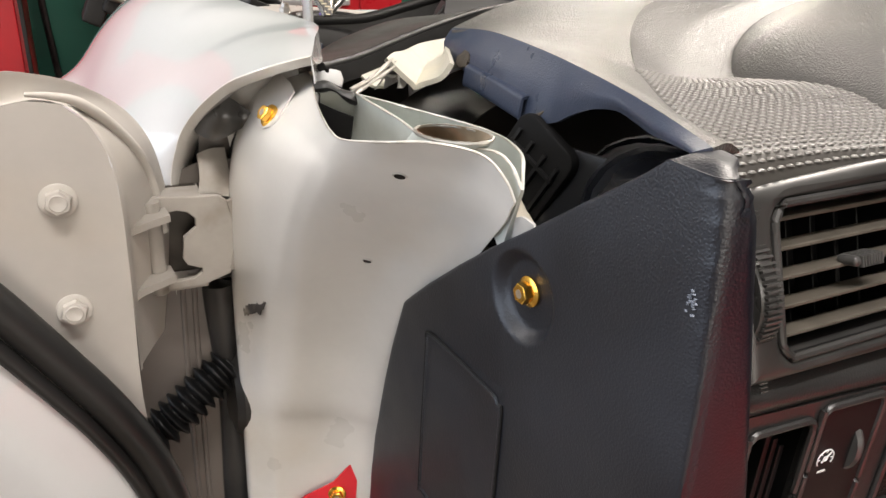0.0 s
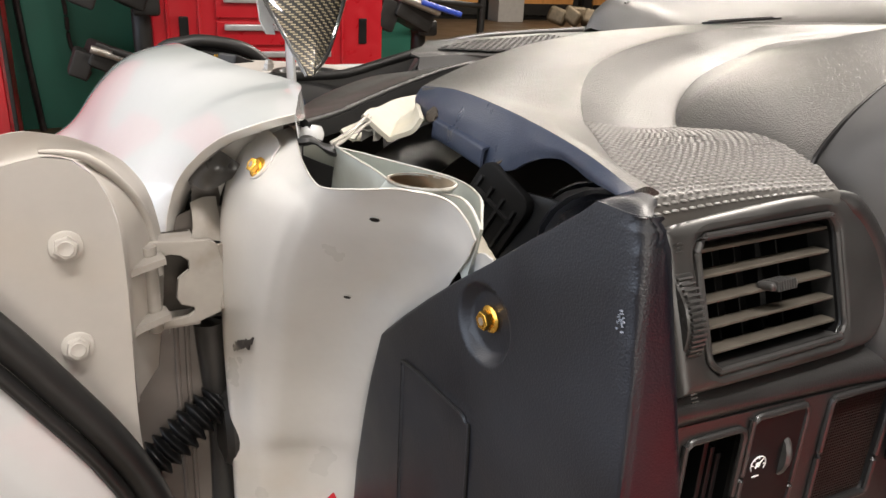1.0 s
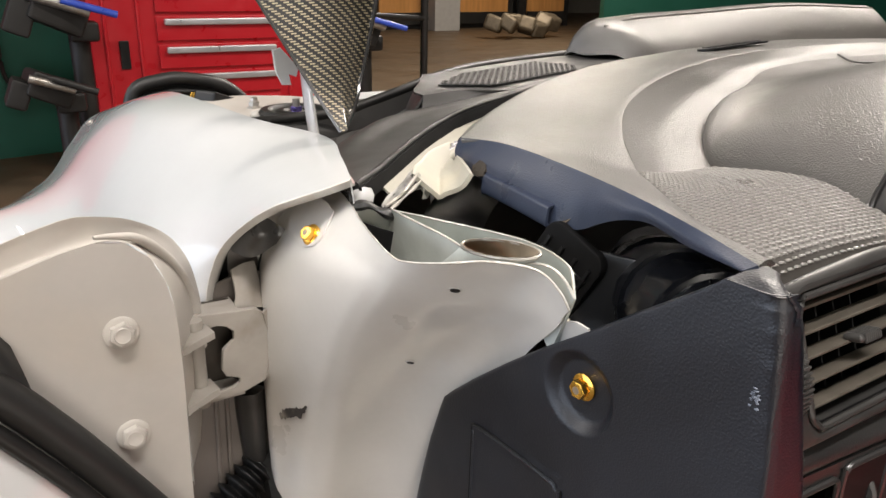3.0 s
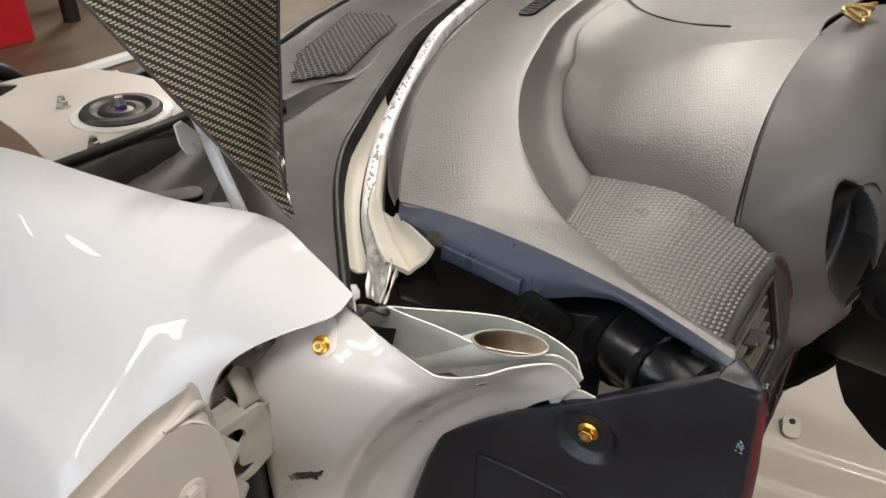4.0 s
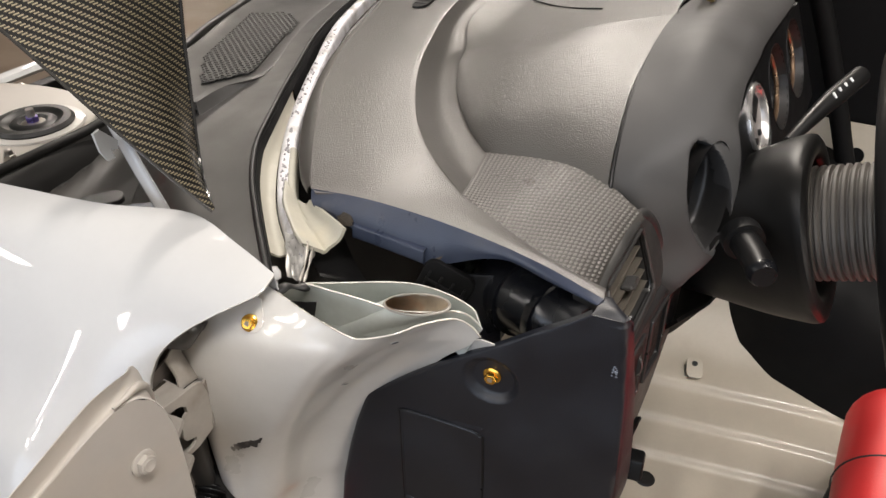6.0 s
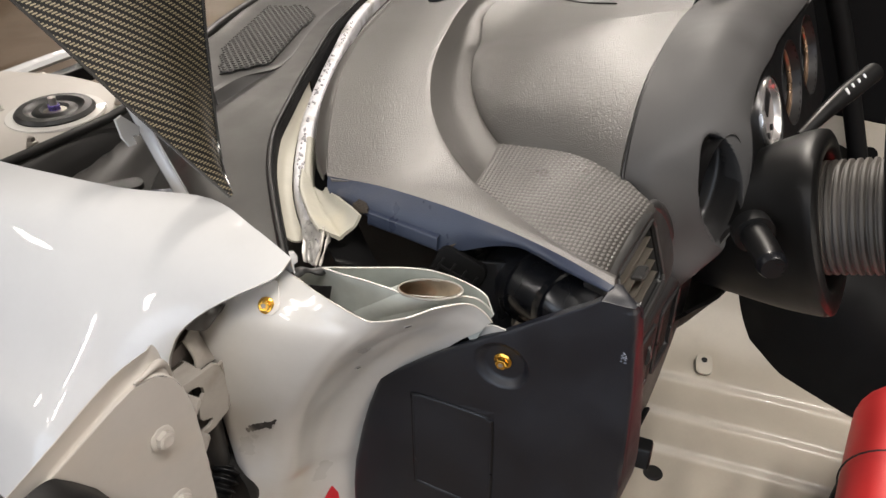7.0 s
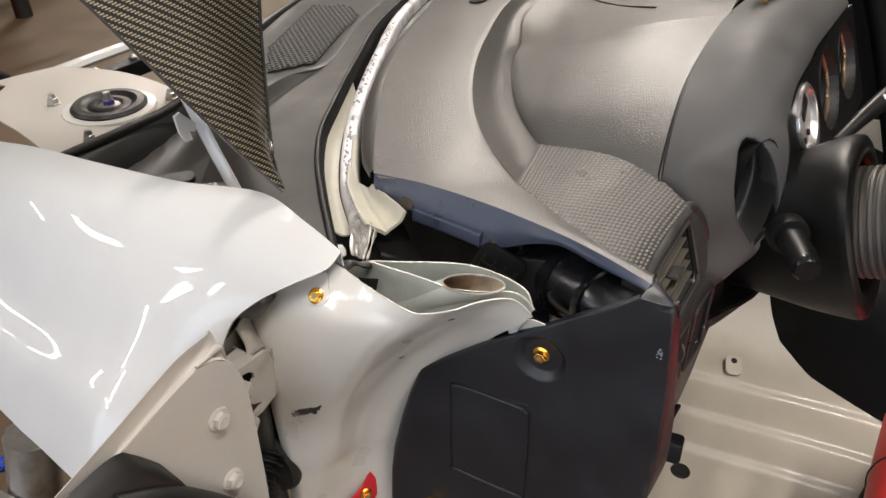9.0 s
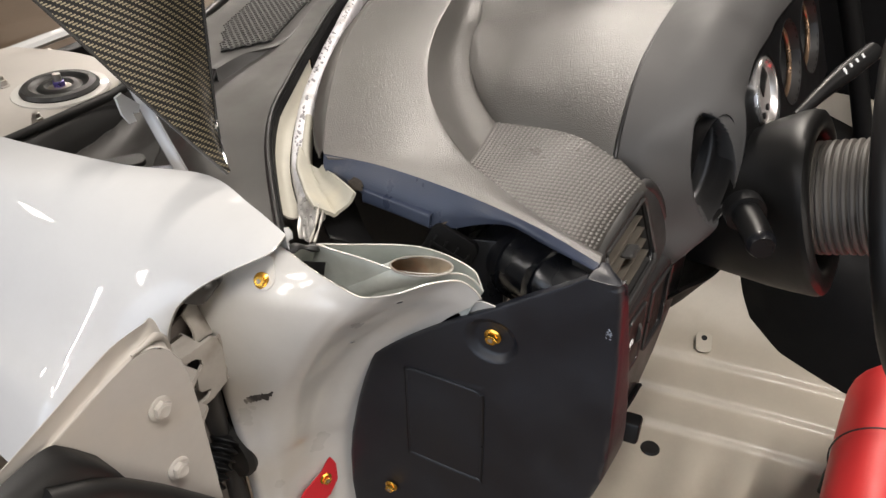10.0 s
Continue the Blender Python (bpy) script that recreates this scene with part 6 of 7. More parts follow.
# the raised plateau that carries the grille, its scooped end wall and outer wall
part("plateau", patch([[(0.183, 0.522, 1.0000), (0.235, 0.522, 1.0030), (0.301, 0.506, 1.0020), (0.42, 0.556, 1.0010), (0.56, 0.610, 1.002), (0.90, 0.698, 1.004), (1.34, 0.718, 1.004)],
                       [(0.176, 0.534, 1.0042), (0.240, 0.540, 1.0044), (0.306, 0.520, 1.0044), (0.43, 0.574, 1.0044), (0.57, 0.628, 1.0044), (0.90, 0.715, 1.005), (1.34, 0.735, 1.005)],
                       [(0.215, 0.590, 1.0048), (0.270, 0.600, 1.0048), (0.330, 0.610, 1.0048), (0.44, 0.655, 1.0048), (0.57, 0.700, 1.0048), (0.89, 0.775, 1.005), (1.33, 0.795, 1.005)],
                       [(0.252, 0.650, 1.0040), (0.300, 0.668, 1.0045), (0.350, 0.685, 1.0045), (0.45, 0.728, 1.0045), (0.57, 0.765, 1.0045), (0.88, 0.830, 1.005), (1.32, 0.850, 1.005)],
                       [(0.255, 0.662, 0.960), (0.300, 0.682, 0.960), (0.350, 0.700, 0.960), (0.45, 0.742, 0.960), (0.57, 0.780, 0.960), (0.88, 0.845, 0.960), (1.32, 0.865, 0.960)]], 8, 6, 0.003), COWL, cowl)
part("scoop_wall", patch([[(0.183, 0.522, 1.0000), (0.235, 0.522, 1.0030), (0.301, 0.506, 1.0020)], [(0.176, 0.512, 0.985), (0.226, 0.508, 0.988), (0.290, 0.494, 0.996)], [(0.160, 0.490, 0.962), (0.205, 0.480, 0.966), (0.268, 0.474, 0.986)]], 10, 8, 0.003), COWL, cowl)
part("plateau_side", patch([[(0.183, 0.522, 1.0000), (0.215, 0.590, 1.0040), (0.252, 0.650, 1.0040)], [(0.168, 0.525, 0.975), (0.200, 0.595, 0.975), (0.240, 0.660, 0.975)], [(0.160, 0.530, 0.940), (0.190, 0.600, 0.940), (0.230, 0.665, 0.940)]], 10, 8, 0.003), COWL, cowl)
GRILLE = [(0.219, 0.548), (0.284, 0.520), (0.294, 0.521), (0.484, 0.604), (0.507, 0.630), (0.510, 0.656), (0.481, 0.701), (0.295, 0.616)]
part("grille_bed", slab(GRILLE, pose(0, 0, 1.0058), 0.0012), BLACK, cowl)
cells = bmesh.new()
long_way, cross_way = Vector((0.915, 0.403, 0)), Vector((-0.403, 0.915, 0))


def within_outline(x, y, outline):
    inside = False
    for (x0, y0), (x1, y1) in zip(outline, outline[1:] + outline[:1]):
        if (y0 > y) != (y1 > y) and x < x0 + (y - y0) * (x1 - x0) / (y1 - y0):
            inside = not inside
    return inside


for i in range(-4, 42):
    for j in range(-4, 22):
        c = Vector((0.255, 0.535, 1.0064)) + long_way * 0.0078 * i + cross_way * (0.0090 * j + (0.0045 if i % 2 else 0) - 0.02)
        if not within_outline(c.x, c.y, GRILLE):
            continue
        rings = [[cells.verts.new(c + (long_way * math.cos(a) + cross_way * math.sin(a)) * r + Vector((0, 0, h))) for a in (k * math.pi / 3 for k in range(6))] for r, h in ((0.0053, 0.0006), (0.0051, 0.0022), (0.0035, 0.0022), (0.0031, 0.0003))]
        for lower, upper in zip(rings, rings[1:]):
            for k in range(6):
                cells.faces.new((lower[k], lower[(k + 1) % 6], upper[(k + 1) % 6], upper[k]))
tagged(part("honeycomb", cells, material("matt_grey_grille", (0.085, 0.082, 0.078), 0.6, spec=0.3), cowl, "honeycomb grille", smooth=0), kind="stuff")
FRONT_LIP = [(-0.050, 0.668, 0.953), (0.060, 0.660, 0.957), (0.128, 0.660, 0.959), (0.176, 0.662, 0.970), (0.225, 0.666, 0.982), (0.320, 0.690, 1.000), (0.45, 0.735, 1.005), (0.8, 0.825, 1.008), (1.3, 0.855, 1.008)]
part("front_wall", loft([[(x, y - 0.004, z) for x, y, z in FRONT_LIP[:7]], [(x - 0.002, y - 0.010, z - 0.03) for x, y, z in FRONT_LIP[:7]], [(x - 0.004, y - 0.014, z - 0.07) for x, y, z in FRONT_LIP[:7]]], 40, 8, 0.003), COWL, cowl)
part("front_lip", sweep(FRONT_LIP, 0.0068, 60, 10), RUBBER, cowl, "black rubber lip along the cowl")
part("drain_well", slab(rounded(0.055, 0.03, 0.012), axes((0.02, 0.530, 0.932), (0.8, -0.5, 0.0), (0.5, 0.8, 0)), 0.006, 0.002), BLACK, cowl)
part("blue_clip", block((0.045, 0.03, 0.03), pose(-0.018, 0.405, 0.962, 0, 0, 40), 0.004), FASCIA, cowl)

# long moulded cover that rises behind the cowl
cover_out = [(0.594, 0.759, 1.010), (0.621, 0.754, 1.056), (0.729, 0.786, 1.066), (0.926, 0.835, 1.069), (1.326, 0.906, 1.079), (1.680, 0.930, 1.071)]
cover_top = [(0.609, 0.729, 1.011), (0.643, 0.723, 1.057), (0.741, 0.750, 1.067), (0.936, 0.798, 1.071), (1.326, 0.869, 1.080), (1.680, 0.894, 1.071)]
cover_in = [(0.655, 0.686, 1.010), (0.704, 0.686, 1.034), (0.777, 0.704, 1.036), (0.948, 0.753, 1.036), (1.326, 0.820, 1.036), (1.680, 0.845, 1.034)]
bay_cover = thing("bulkhead_cover", (0.62, 0.75, 0.96), "long grey moulded cover standing behind the cowl", "cover")
part("shell", loft([[(x - 0.01, y + 0.02, z - 0.06) for x, y, z in cover_out], cover_out, cover_top, cover_in, [(x + 0.02, y - 0.03, z - 0.05) for x, y, z in cover_in]], 60, 24, 0.003), DASH, bay_cover)
part("top_bead", sweep([(x, y, z + 0.0005) for x, y, z in cover_top[1:]], 0.0022, 40, 8), DASH, bay_cover, "raised bead along the top edge")

# hood hinge and the raised carbon hood
hinge = thing("hood_hinge", (-0.06, 0.30, 0.97), "white painted hood hinge arm standing beside the cowl", "hinge")
part("arm", sweep([(-0.022, 0.350, 0.960), (-0.018, 0.362, 0.985), (-0.010, 0.398, 1.026), (0.000, 0.440, 1.075), (0.004, 0.47, 1.12)], 0.0105, 20, 10, 0.4, (1, 0, 0)), WHITE, hinge)
part("hook", slab([(-0.036, 1.0703), (-0.0281, 1.0724), (-0.0109, 1.0534), (-0.0139, 1.0447), (-0.0209, 1.0475), (-0.0189, 1.0374), (-0.028, 1.0378), (-0.0339, 1.0502)], axes((0, 0.42, 0), (1, 0, 0), (0, 0, 1)), 0.003, 0.001), WHITE, hinge)
hood = thing("carbon_hood", (-0.02, 0.30, 1.02), "raised woven carbon fibre hood, its rear corner near the cowl", "car hood")
left_edge = [(-0.026, 0.284, 1.018), (-0.040, 0.315, 1.054), (-0.062, 0.352, 1.108), (-0.10, 0.41, 1.20), (-0.20, 0.54, 1.42)]
right_edge = [(-0.020, 0.290, 1.018), (0.008, 0.328, 1.036), (0.040, 0.357, 1.108), (0.062, 0.372, 1.18), (0.14, 0.42, 1.40)]
cloth = loft([left_edge, [tuple((Vector(a) + Vector(b)) / 2 + Vector((0.004, -0.010 * min(1, k * 0.7), 0))) for k, (a, b) in enumerate(zip(left_edge, right_edge))], right_edge], 60, 20, 0.002)
weave = cloth.loops.layers.uv.active
for f in cloth.faces:
    for corner in f.loops:
        corner[weave].uv = (corner.vert.co.dot(Vector((-0.02, 0.44, 0.90))), corner.vert.co.dot(Vector((1, 0.05, 0))))
part("skin", cloth, CARBON, hood)
part("rear_rim", sweep(right_edge, 0.0022, 40, 8), material("clear_resin_edge", (0.02, 0.02, 0.02), 0.08, coat=1.0, vary=0.02), hood)
part("side_rim", sweep(left_edge, 0.0016, 40, 8), material("dark_resin_edge", (0.05, 0.048, 0.045), 0.2, coat=1.0, vary=0.02), hood)

# brass clip lying where the surround meets the pad
hook = thing("brass_clip", (0.585, 0.0, 1.095), "small brass clip lying on top of the dash", "clip")
for k in range(4):
    a = k * 0.9
    part("link", sweep([(0.585 + 0.014 * k - 0.02 + 0.010 * math.cos(a + j * 0.7), 0.012 * math.sin(j * 0.7) - 0.004, 1.112 + 0.006 * math.sin(a + j * 0.7)) for j in range(10)], 0.0024, 30, 8), material("old_brass", (0.50, 0.36, 0.15), 0.35, metal=0.9, vary=0.2) if k == 0 else bpy.data.materials["old_brass"], hook)

# ---------------------------------------------------------------- engine bay
tower = thing("strut_tower", (0.12, 0.78, 0.85), "white strut tower with a black rubber strut mount", "strut tower")
part("top_plate", loft([[(-0.03, 0.655, 0.925), (0.08, 0.670, 0.930), (0.20, 0.690, 0.925)], [(-0.02, 0.74, 0.934), (0.10, 0.76, 0.937), (0.22, 0.78, 0.934)], [(0.0, 0.86, 0.934), (0.10, 0.88, 0.936), (0.22, 0.90, 0.934)], [(0.02, 1.05, 0.925), (0.10, 1.06, 0.925), (0.20, 1.05, 0.92)]], 24, 24, 0.003), DOORW, tower)
sm = pose(0.116, 0.785, 0.9365)
part("seat_ring", lathe([(0.068, -0.001), (0.0665, 0.002), (0.055, 0.003)], sm, 40, False), CREAM, tower)
part("rubber_mount", lathe([(0.053, 0.0), (0.055, 0.005), (0.051, 0.0095), (0.041, 0.010), (0.037, 0.006), (0.031, 0.005), (0.027, 0.008), (0.020, 0.008), (0.016, 0.003), (0.008, 0.002)], sm, 44, False), RUBBER, tower, "black rubber strut mount")
part("mount_cup", lathe([(0.016, 0.0042), (0.012, 0.006), (0.006, 0.006)], sm, 28, False), STEEL, tower)
part("strut_nut", slab([(0.009 * math.cos(math.pi / 3 * k), 0.009 * math.sin(math.pi / 3 * k)) for k in range(6)], sm @ pose(0, 0, 0.005), 0.008, 0.001), PURPLE, tower, "blue anodised strut nut")
part("strut_rod", sweep([sm @ Vector((0, 0, 0.01)), sm @ Vector((0, 0, 0.024))], 0.0055, 2, 14), STEEL, tower)
for x, y in ((0.031, 0.712), (0.078, 0.868), (0.190, 0.735)):
    nut = part("tower_nut", lathe([(0.011, 0.0), (0.011, 0.002), (0.0085, 0.003), (0.008, 0.010), (0.006, 0.011), (0.005, 0.016), (0.0, 0.017)], pose(x, y, 0.936), 6, False), STEEL, tower, "rusty tower nut", smooth=0)
seal = single("bay_seal", loft([[(-0.030, 0.668, 0.940), (0.08, 0.672, 0.947), (0.20, 0.700, 0.950)], [(-0.026, 0.655, 0.948), (0.085, 0.660, 0.956), (0.205, 0.688, 0.958)], [(-0.020, 0.640, 0.934), (0.09, 0.645, 0.940), (0.21, 0.673, 0.943)], [(-0.015, 0.630, 0.915), (0.095, 0.635, 0.92), (0.215, 0.66, 0.925)]], 20, 12, 0.002), RUBBER, "black rubber seal across the engine bay", "seal")
rail = thing("front_rail", (0.26, 1.03, 0.86), "white front rail with a black bracket", "car body")
part("beam", sweep([(0.16, 1.06, 0.905), (0.34, 1.07, 0.905), (0.60, 1.06, 0.905)], 0.016, 12, 8, 0.6), WHITE, rail)
part("bracket", block((0.22, 0.03, 0.03), pose(0.29, 1.02, 0.882, 0, 0, 3), 0.004), BLACK, rail)
for x in (0.20, 0.25, 0.33):
    part("clip", lathe([(0.006, 0), (0.008, 0.004), (0.004, 0.008), (0.0, 0.009)], pose(x, 1.025, 0.897), 12, False), STEEL, rail)
clutter = thing("bay_hardware", (0.02, 1.08, 0.88), "dark engine bay latch and hose hardware", "car parts")
part("hose", sweep([(-0.04, 1.00, 0.90), (0.0, 1.06, 0.91), (0.05, 1.14, 0.91), (0.10, 1.22, 0.90)], 0.016, 16, 12), RUBBER, clutter)
part("latch", block((0.06, 0.05, 0.04), pose(0.06, 1.03, 0.915, 0, 20, 30), 0.006), BLACK, clutter)
part("brass_end", lathe([(0.006, 0), (0.009, 0.004), (0.006, 0.012), (0.0, 0.013)], pose(0.03, 1.05, 0.925), 12, False), GOLD, clutter)
lamp_seal = thing("headlamp_seal", (0.04, 1.1, 0.85), "black rubber arch seal standing at the front of the bay", "seal")
part("arch", sweep([(-0.075, 1.10, 0.88), (-0.057, 1.10, 0.937), (-0.017, 1.10, 0.951), (0.024, 1.10, 0.953), (0.096, 1.10, 0.936), (0.143, 1.10, 0.887), (0.150, 1.10, 0.85)], 0.012, 40, 12), RUBBER, lamp_seal)
part("arch_panel", slab([(-0.070, 0.86), (-0.054, 0.930), (-0.017, 0.944), (0.024, 0.946), (0.094, 0.929), (0.138, 0.880), (0.145, 0.85)], axes((0, 1.105, 0), (1, 0, 0), (0, 0, 1)), -0.006), BLACK, lamp_seal)
part("arch_lip", sweep([(-0.060, 1.085, 0.88), (-0.045, 1.085, 0.920), (-0.010, 1.085, 0.931), (0.024, 1.085, 0.932), (0.086, 1.085, 0.918), (0.125, 1.085, 0.875), (0.130, 1.085, 0.85)], 0.006, 40, 10), BLACK, lamp_seal)
bay = single("engine_bay_wall", loft([[(-0.10, 0.42, 0.94), (-0.06, 0.66, 0.925), (-0.06, 1.1, 0.92)], [(-0.06, 0.44, 0.75), (-0.05, 0.66, 0.75), (-0.05, 1.1, 0.75)]], 10, 6, 0.003), CREAM, "white inner wing of the engine bay", "car body")
axle = thing("suspension_arm", (-0.25, 0.62, 0.0), "silver suspension upright with blue fittings under the fender", "suspension")
part("stand", sweep([(-0.22, 0.70, 0.0), (-0.22, 0.70, 0.3)], 0.05, 4, 12), IRON, axle)
part("upright", sweep([(-0.22, 0.70, 0.30), (-0.24, 0.66, 0.45), (-0.21, 0.64, 0.62)], 0.035, 16, 12), STEEL, axle)
part("disc", lathe([(0.0, 0), (0.13, 0), (0.13, 0.012), (0.0, 0.014)], pose(-0.26, 0.68, 0.42, 0, 80, 10), 40), STEEL, axle)
part("blue_fitting", sweep([(-0.19, 0.76, 0.50), (-0.20, 0.75, 0.53)], 0.014, 2, 14), material("cyan_fitting", (0.01, 0.30, 0.55), 0.3), axle)
part("spring_seat", sweep([(-0.22, 0.80, 0.46), (-0.16, 0.74, 0.47)], 0.013, 4, 12), BLUE, axle)

# ---------------------------------------------------------------- cabin floor
pan = thing("floor_pan", (0.7, -0.1, 0.2), "cream painted bare cabin floor with pressed ribs", "car floor")
prof = [(0.02, 0.262), (0.45, 0.256), (0.570, 0.258), (0.590, 0.260), (0.597, 0.268), (0.606, 0.271), (0.650, 0.273), (0.672, 0.275), (0.679, 0.284), (0.690, 0.287), (0.750, 0.288), (0.764, 0.290), (0.772, 0.300), (0.785, 0.304), (0.85, 0.315), (0.93, 0.36), (1.00, 0.43), (1.10, 0.46), (1.40, 0.46)]
part("pressed_floor", loft([[(x - 0.10, 0.34, z + 0.10) for x, z in prof], [(x - 0.05, 0.12, z + 0.01) for x, z in prof], [(x, -0.10, z) for x, z in prof], [(x + 0.06, -0.5, z) for x, z in prof], [(x + 0.1, -1.6, z) for x, z in prof]], 260, 20, 0.002), FLOORPAN, pan)
part("rubber_plug", lathe([(0.0, 0.004), (0.012, 0.004), (0.016, 0.003), (0.018, 0.0)], pose(0.529, -0.060, 0.2565), 24, False), RUBBER, pan, "black rubber floor plug")
tabm = axes((0.795, -0.068, 0.318), (0.25, -0.75, 0), (0.6, 0.2, 0.25))
part("floor_tab", slab(rounded(0.032, 0.046, 0.012), tabm, 0.004, 0.0015), FLOORPAN, pan)
part("tab_hole", slab(ellipse(0.006, 0.006, 14), tabm @ pose(0, 0.008, 0.0035), 0.001), BLACK, pan)
part("sill", loft([[(-0.10, -0.12, 0.36), (-0.10, -1.6, 0.36)], [(-0.02, -0.12, 0.38), (-0.02, -1.6, 0.38)], [(0.03, -0.12, 0.262), (0.03, -1.6, 0.262)]], 4, 8, 0.002), CREAM, pan)
seat = thing("driver_seat", (0.42, -0.42, 0.3), "red vinyl seat front bolster with a stitched seam", "seat")
part("bolster", sweep([(0.16, -0.395, 0.56), (0.30, -0.387, 0.570), (0.44, -0.385, 0.572), (0.565, -0.388, 0.568)], lambda f: 0.070 * math.sqrt(max(0.02, 1 - max(0.0, (f - 0.86) / 0.14) ** 2)), 60, 24), REDVINYL, seat)
part("cushion", block((0.50, 0.50, 0.20), pose(0.41, -0.64, 0.50), 0.06, 4), REDVINYL, seat)
part("seat_base", block((0.44, 0.44, 0.16), pose(0.41, -0.62, 0.34), 0.02), BLACK, seat)
part("stitched_seam", sweep([(0.375, -0.385 + 0.0725 * math.cos(a), 0.580 + 0.0725 * math.sin(a)) for a in (2 * math.pi * k / 24 for k in range(25))], 0.0012, 40, 6, ends=False), RUBBER, seat)
part("seat_bracket", sweep([(0.50, -0.34, 0.36), (0.52, -0.34, 0.395), (0.62, -0.36, 0.40)], 0.009, 12, 10), BLACK, seat)
far = thing("far_side", (1.3, -0.4, 0.3), "black far door card and cage bars of the car", "car interior")
part("door_card", block((0.05, 1.6, 0.62), pose(1.40, -0.55, 0.70), 0.02), CABIN, far)
part("tunnel", loft([[(1.00, 0.30, 0.34), (1.02, 0.25, 0.62), (1.12, 0.25, 0.66)], [(0.965, -0.06, 0.34), (0.985, -0.08, 0.58), (1.12, -0.10, 0.62)], [(0.880, -0.150, 0.31), (0.925, -0.160, 0.56), (1.12, -0.17, 0.60)], [(0.81, -0.36, 0.30), (0.87, -0.36, 0.50), (1.08, -0.36, 0.56)], [(0.78, -0.70, 0.30), (0.84, -0.7, 0.46), (1.05, -0.7, 0.52)], [(0.84, -1.5, 0.30), (0.88, -1.5, 0.46), (1.05, -1.5, 0.52)]], 12, 20, 0.004), CABIN, far)
part("tunnel_top", loft([[(1.12, 0.25, 0.66), (1.39, 0.25, 0.66)], [(1.12, -0.10, 0.62), (1.39, -0.10, 0.62)], [(1.08, -0.36, 0.56), (1.39, -0.36, 0.56)], [(1.05, -1.5, 0.52), (1.39, -1.5, 0.52)]], 4, 10, 0.004), CABIN, far)
part("bar", sweep([(1.32, -0.25, 0.5), (1.28, -0.05, 1.0), (1.2, 0.2, 1.35)], 0.02, 12, 12), CABIN, far)
red_cloth = [[(0.955, -0.215, 0.515), (0.960, -0.255, 0.545), (0.965, -0.300, 0.555), (0.970, -0.350, 0.560)], [(0.985, -0.210, 0.520), (0.985, -0.250, 0.560), (0.990, -0.300, 0.545), (0.995, -0.350, 0.570)], [(1.030, -0.210, 0.560), (1.030, -0.255, 0.570), (1.030, -0.300, 0.585), (1.040, -0.350, 0.580)], [(0.930, -0.225, 0.445), (0.940, -0.262, 0.430), (0.950, -0.305, 0.450), (0.950, -0.350, 0.435)]]
single("red_cloth", patch([red_cloth[3], red_cloth[0], red_cloth[1], red_cloth[2]], 8, 8, 0.004), REDTAPE, "crumpled red cloth lying on the black tunnel", "cloth")
inner_sill = thing("inner_sill", (1.37, -0.25, 0.42), "cream painted far sill panel with a round hole", "car body")
part("panel", patch([[(1.355, 0.05, 0.66), (1.355, -0.25, 0.665), (1.355, -0.60, 0.66)], [(1.350, 0.05, 0.55), (1.350, -0.25, 0.55), (1.350, -0.60, 0.55)], [(1.330, 0.05, 0.45), (1.330, -0.25, 0.45), (1.330, -0.60, 0.45)]], 8, 8, 0.003), FLOORPAN, inner_sill)
part("panel_hole", slab(ellipse(0.018, 0.020, 20), axes((1.3475, -0.232, 0.592), (0, -1, 0), (0, 0, 1)), 0.002), CABIN, inner_sill)
single("column_underside", loft([[(0.26, -0.10, 0.84), (0.40, -0.12, 0.80), (0.60, -0.10, 0.82)], [(0.34, -0.02, 0.70), (0.45, -0.04, 0.66), (0.64, -0.02, 0.70)], [(0.42, 0.10, 0.60), (0.55, 0.10, 0.56), (0.75, 0.10, 0.60)]], 14, 12, 0.004), CABIN, "black knee panel below the steering column", "dash panel")


# ---------------------------------------------------------------- workshop furniture
def tool_cabinet(x0, x1, y, height, drawers, label, plain=False):
    root = thing("tool_cabinet", ((x0 + x1) / 2, y, 0), label, "cabinet")
    w = x1 - x0
    part("body", block((w, 0.5, height), pose((x0 + x1) / 2, y + 0.25, height / 2), 0.012), REDPAINT, root)
    for k, (dx0, dx1, z0, z1) in enumerate(drawers):
        d = part("drawer", block((dx1 - dx0, 0.02, z1 - z0), pose((dx0 + dx1) / 2, y - 0.008, (z0 + z1) / 2), 0.006), REDPAINT, root)
        part("pull", block((dx1 - dx0 - 0.06, 0.03, 0.035), pose((dx0 + dx1) / 2 + 0.01, y - 0.028, z1 - 0.03), 0.008), ALLOY, d, "alloy drawer pull")
    if plain:
        part("door_panel", block((w - 0.06, 0.02, height - 0.1), pose((x0 + x1) / 2, y - 0.008, height / 2), 0.008), REDPAINT, root)
        part("handle", sweep([(x0 + 0.52, y - 0.05, 1.06), (x0 + 0.60, y - 0.05, 1.06)], 0.012, 4, 10), ALLOY, root, "short pale handle")
        part("edge_trim", block((0.02, 0.03, height), pose(x1 - 0.004, y - 0.01, height / 2), 0.004), IRON, root)
    return root


cab = tool_cabinet(0.22, 1.56, 4.2, 1.5, [(0.56, 1.24, z, z + 0.13) for z in (0.28, 0.43, 0.58, 0.73)] + [(0.56, 1.24, 0.88, 1.08)], "tall red enamel tool cabinet with alloy drawer pulls")
for x in (0.385, 1.43):
    part("door_slot", block((0.05, 0.02, 0.15), pose(x, 4.198, 0.66), 0.006), BLACK, cab)
for x in (0.30, 0.47, 1.30):
    part("door_fold", block((0.02, 0.02, 1.4), pose(x, 4.196, 0.75), 0.008), REDPAINT, cab)
tool_cabinet(-1.75, -0.50, 4.25, 1.9, [], "plain red enamel cabinet against the green wall", True)


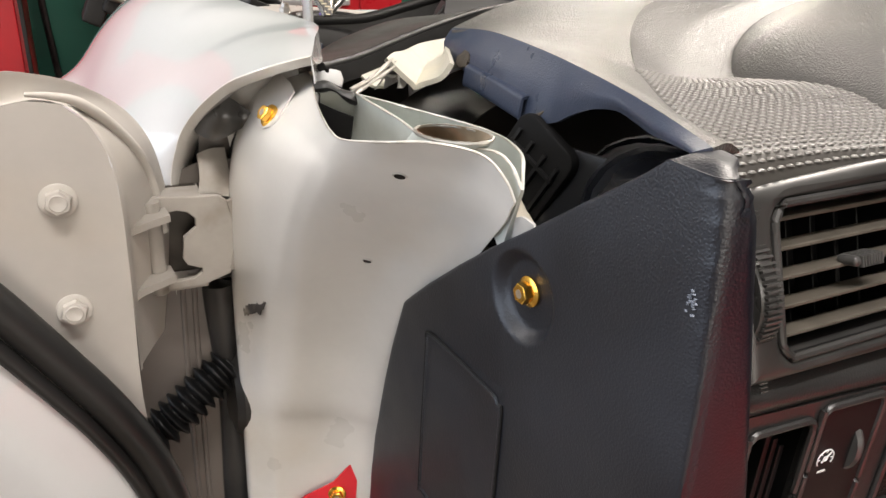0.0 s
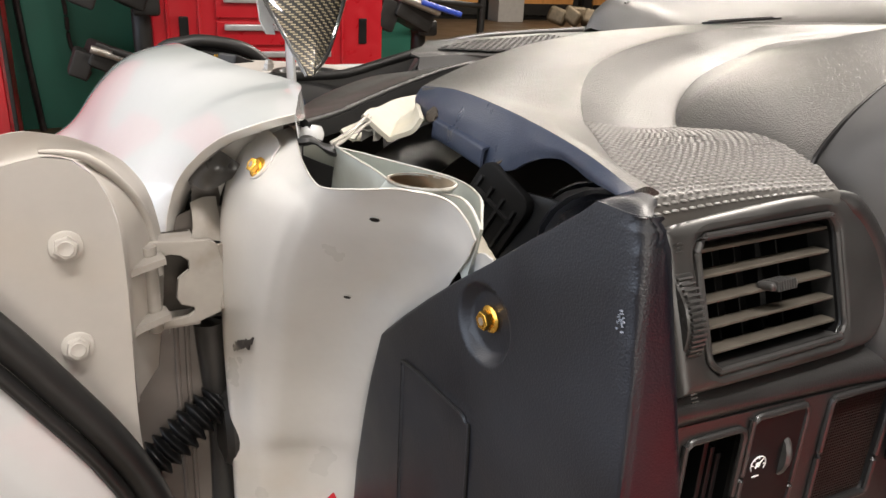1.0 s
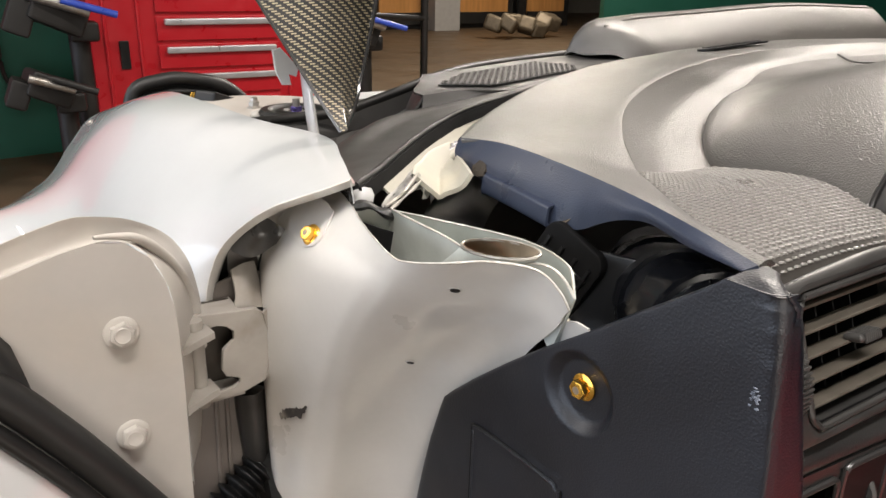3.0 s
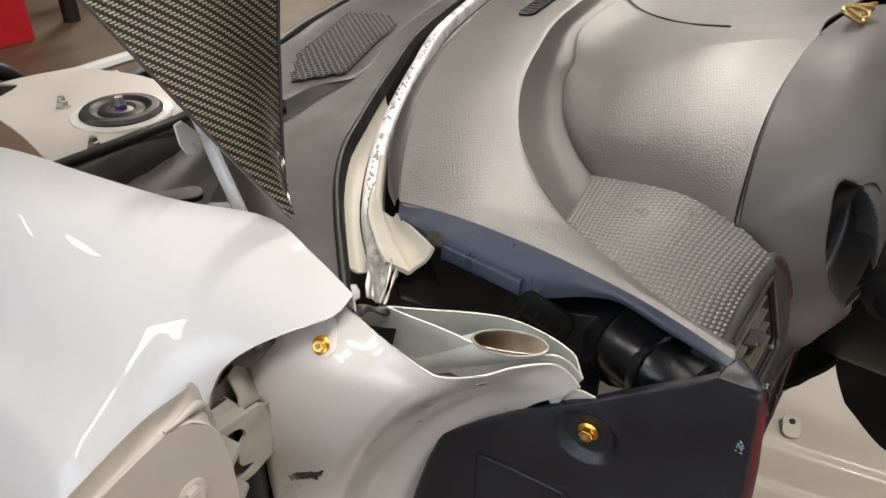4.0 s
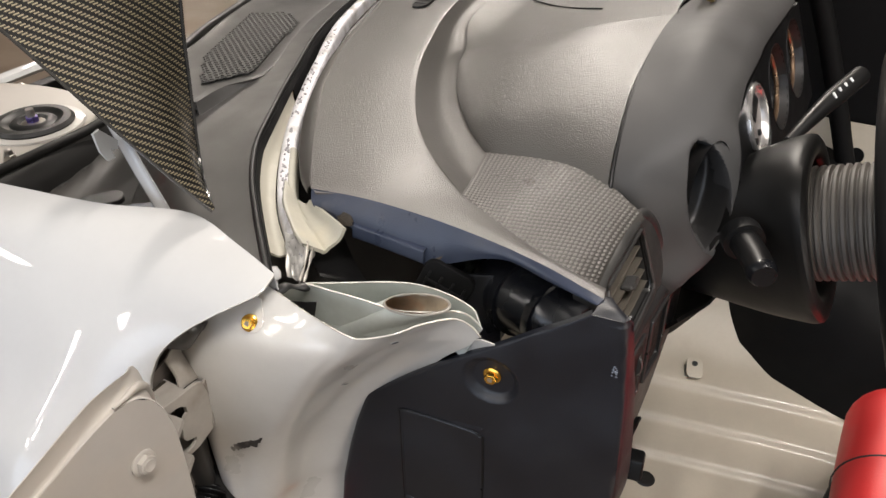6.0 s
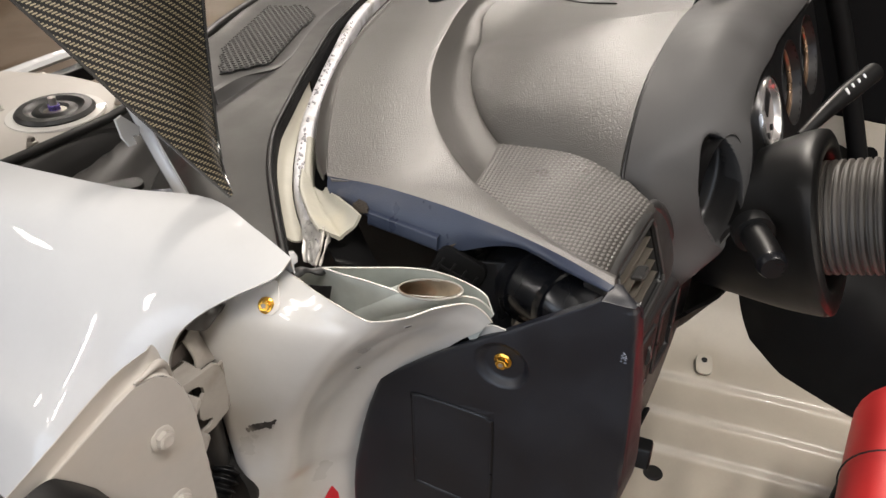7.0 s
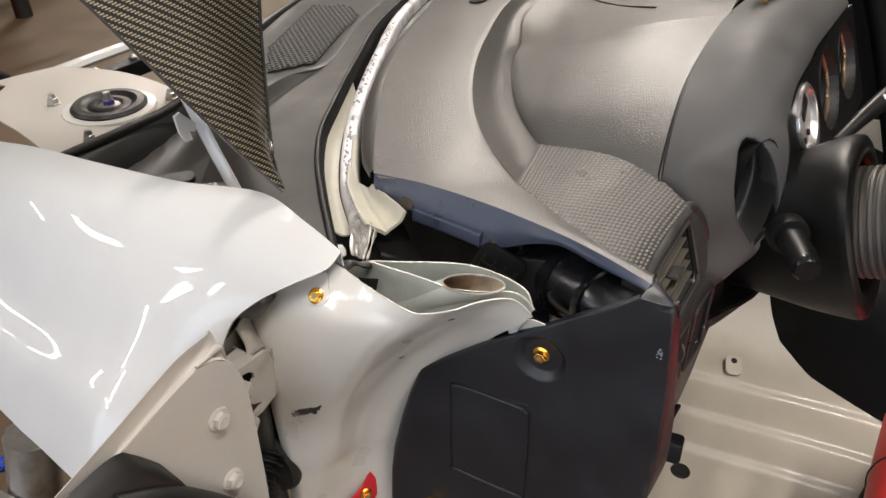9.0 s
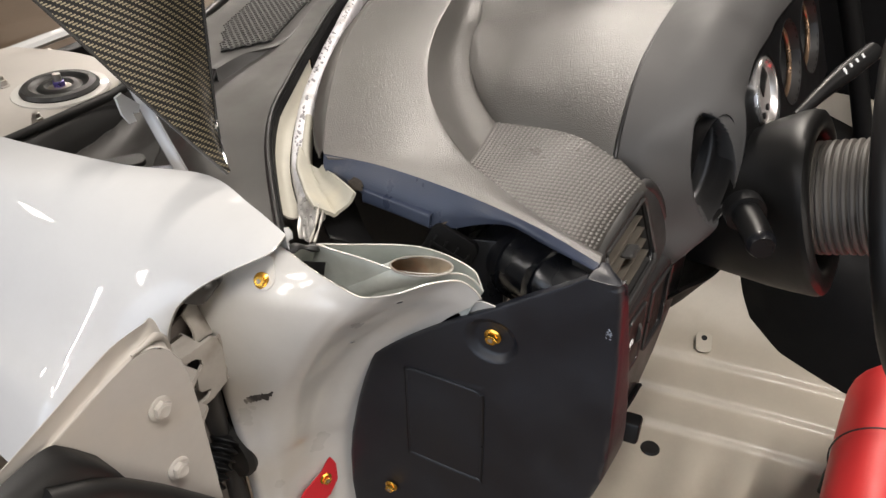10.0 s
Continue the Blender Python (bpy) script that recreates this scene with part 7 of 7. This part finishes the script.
def machine(at, s, label):
    root = thing("machine_vice", at, label, "vice")
    x, y, z = at
    part("body", block((0.26 * s, 0.2, 0.16 * s), pose(x, y, z, 0, 25, 10), 0.02), IRON, root)
    part("jaw", block((0.12 * s, 0.16, 0.17 * s), pose(x - 0.16 * s, y - 0.02, z - 0.02 * s, 0, 22, 0), 0.015), IRON, root)
    part("screw", sweep([(x - 0.1 * s, y - 0.12, z + 0.08 * s), (x + 0.14 * s, y - 0.12, z)], 0.025 * s, 4, 12), STEEL, root)
    part("foot", block((0.14, 0.12, 0.10), pose(x + 0.12 * s, y + 0.05, z - 0.1 * s), 0.02), IRON, root)
    part("handle", sweep([(x + 0.02, y - 0.14, z + 0.06), (x + 0.26 * s, y - 0.16, z - 0.01)], 0.018, 4, 10), BLUE if s > 0.9 else IRON, root)
    part("post", sweep([(x + 0.1 * s, y + 0.1, z), (x + 0.1 * s, y + 0.1, 0)], 0.05, 4, 10), IRON, root)
    return root


machine((0.06, 4.0, 0.90), 1.0, "black cast iron vice with a blue handle beside the cabinet")
machine((-0.03, 3.9, 0.55), 0.8, "second black cast iron vice lower on its post")
machine((1.78, 4.3, 0.78), 1.1, "grey and black vice with a blue handle beside the cabinet")
hose = thing("air_hose", (-0.36, 4.85, 0.0), "dark air hose hanging on the green wall", "hose")
part("line", sweep([(-0.42, 4.80, 1.0), (-0.25, 4.80, 0.93), (-0.20, 4.80, 0.75), (-0.19, 4.80, 0.5), (-0.10, 4.80, 0.38), (-0.14, 4.80, 0.3)], 0.012, 40, 8), RUBBER, hose)
part("pipe", sweep([(-0.47, 4.82, 1.4), (-0.44, 4.82, 0.6), (-0.40, 4.82, 0.0)], 0.02, 8, 8), RUBBER, hose)
rack = thing("pipe_rack", (2.7, 5.4, 0), "black steel pipe stand by the green wall end", "rack")
part("bar", sweep([(2.22, 4.95, 0.80), (2.75, 5.1, 0.76)], 0.022, 4, 10), IRON, rack)
part("post", sweep([(2.73, 5.1, 0), (2.73, 5.1, 1.3)], 0.03, 4, 10), IRON, rack)
for x0, x1, mat in ((6.15, 7.05, WOOD), (7.75, 9.05, WOOD), (9.55, 10.5, WOOD)):
    d = thing("wooden_door", ((x0 + x1) / 2, 13.0, 0), "orange varnished wooden door in a dark frame", "door", group="far doors")
    part("leaf", block((x1 - x0, 0.06, 2.2), pose((x0 + x1) / 2, 13.0, 1.3), 0.01), mat, d)
    part("dark_frame", slab(rect(x0 - 0.18, 0, x1 + 0.18, 2.6), axes((0, 13.05, 0), (1, 0, 0), (0, 0, 1)), -0.06, 0), IRON, d)
    part("kick_plate", block((x1 - x0, 0.07, 0.22), pose((x0 + x1) / 2, 12.99, 0.20), 0.005), IRON, d)
locker = single("grey_locker", block((0.55, 0.4, 2.2), pose(7.35, 12.7, 1.1), 0.01), GREY, "grey metal locker between the far doors", "locker")
scrap = thing("engine_block", (7.6, 10.8, 0), "dirty metal engine parts piled on the floor", "engine parts")
for k in range(7):
    rng = random.Random(k)
    part("casting", block((0.3, 0.3, 0.26), pose(7.3 + 0.2 * k, 10.8 + rng.uniform(-0.1, 0.1), 0.2 + rng.uniform(-0.05, 0.08), rng.uniform(0, 40), rng.uniform(0, 40), rng.uniform(0, 90)), 0.06, 3), material("oily_casting", (0.16, 0.13, 0.09), 0.5, metal=0.4, vary=0.3, bump=0.5, bump_scale=30) if k == 0 else bpy.data.materials["oily_casting"], scrap)
wall("wall_green_right", rect(0, 0, 8, 3.9), axes((8.6, 9.6, 0), (0.9, -0.35, 0), (0, 0, 1)), -0.2, GREEN, "green painted wall at the far right")
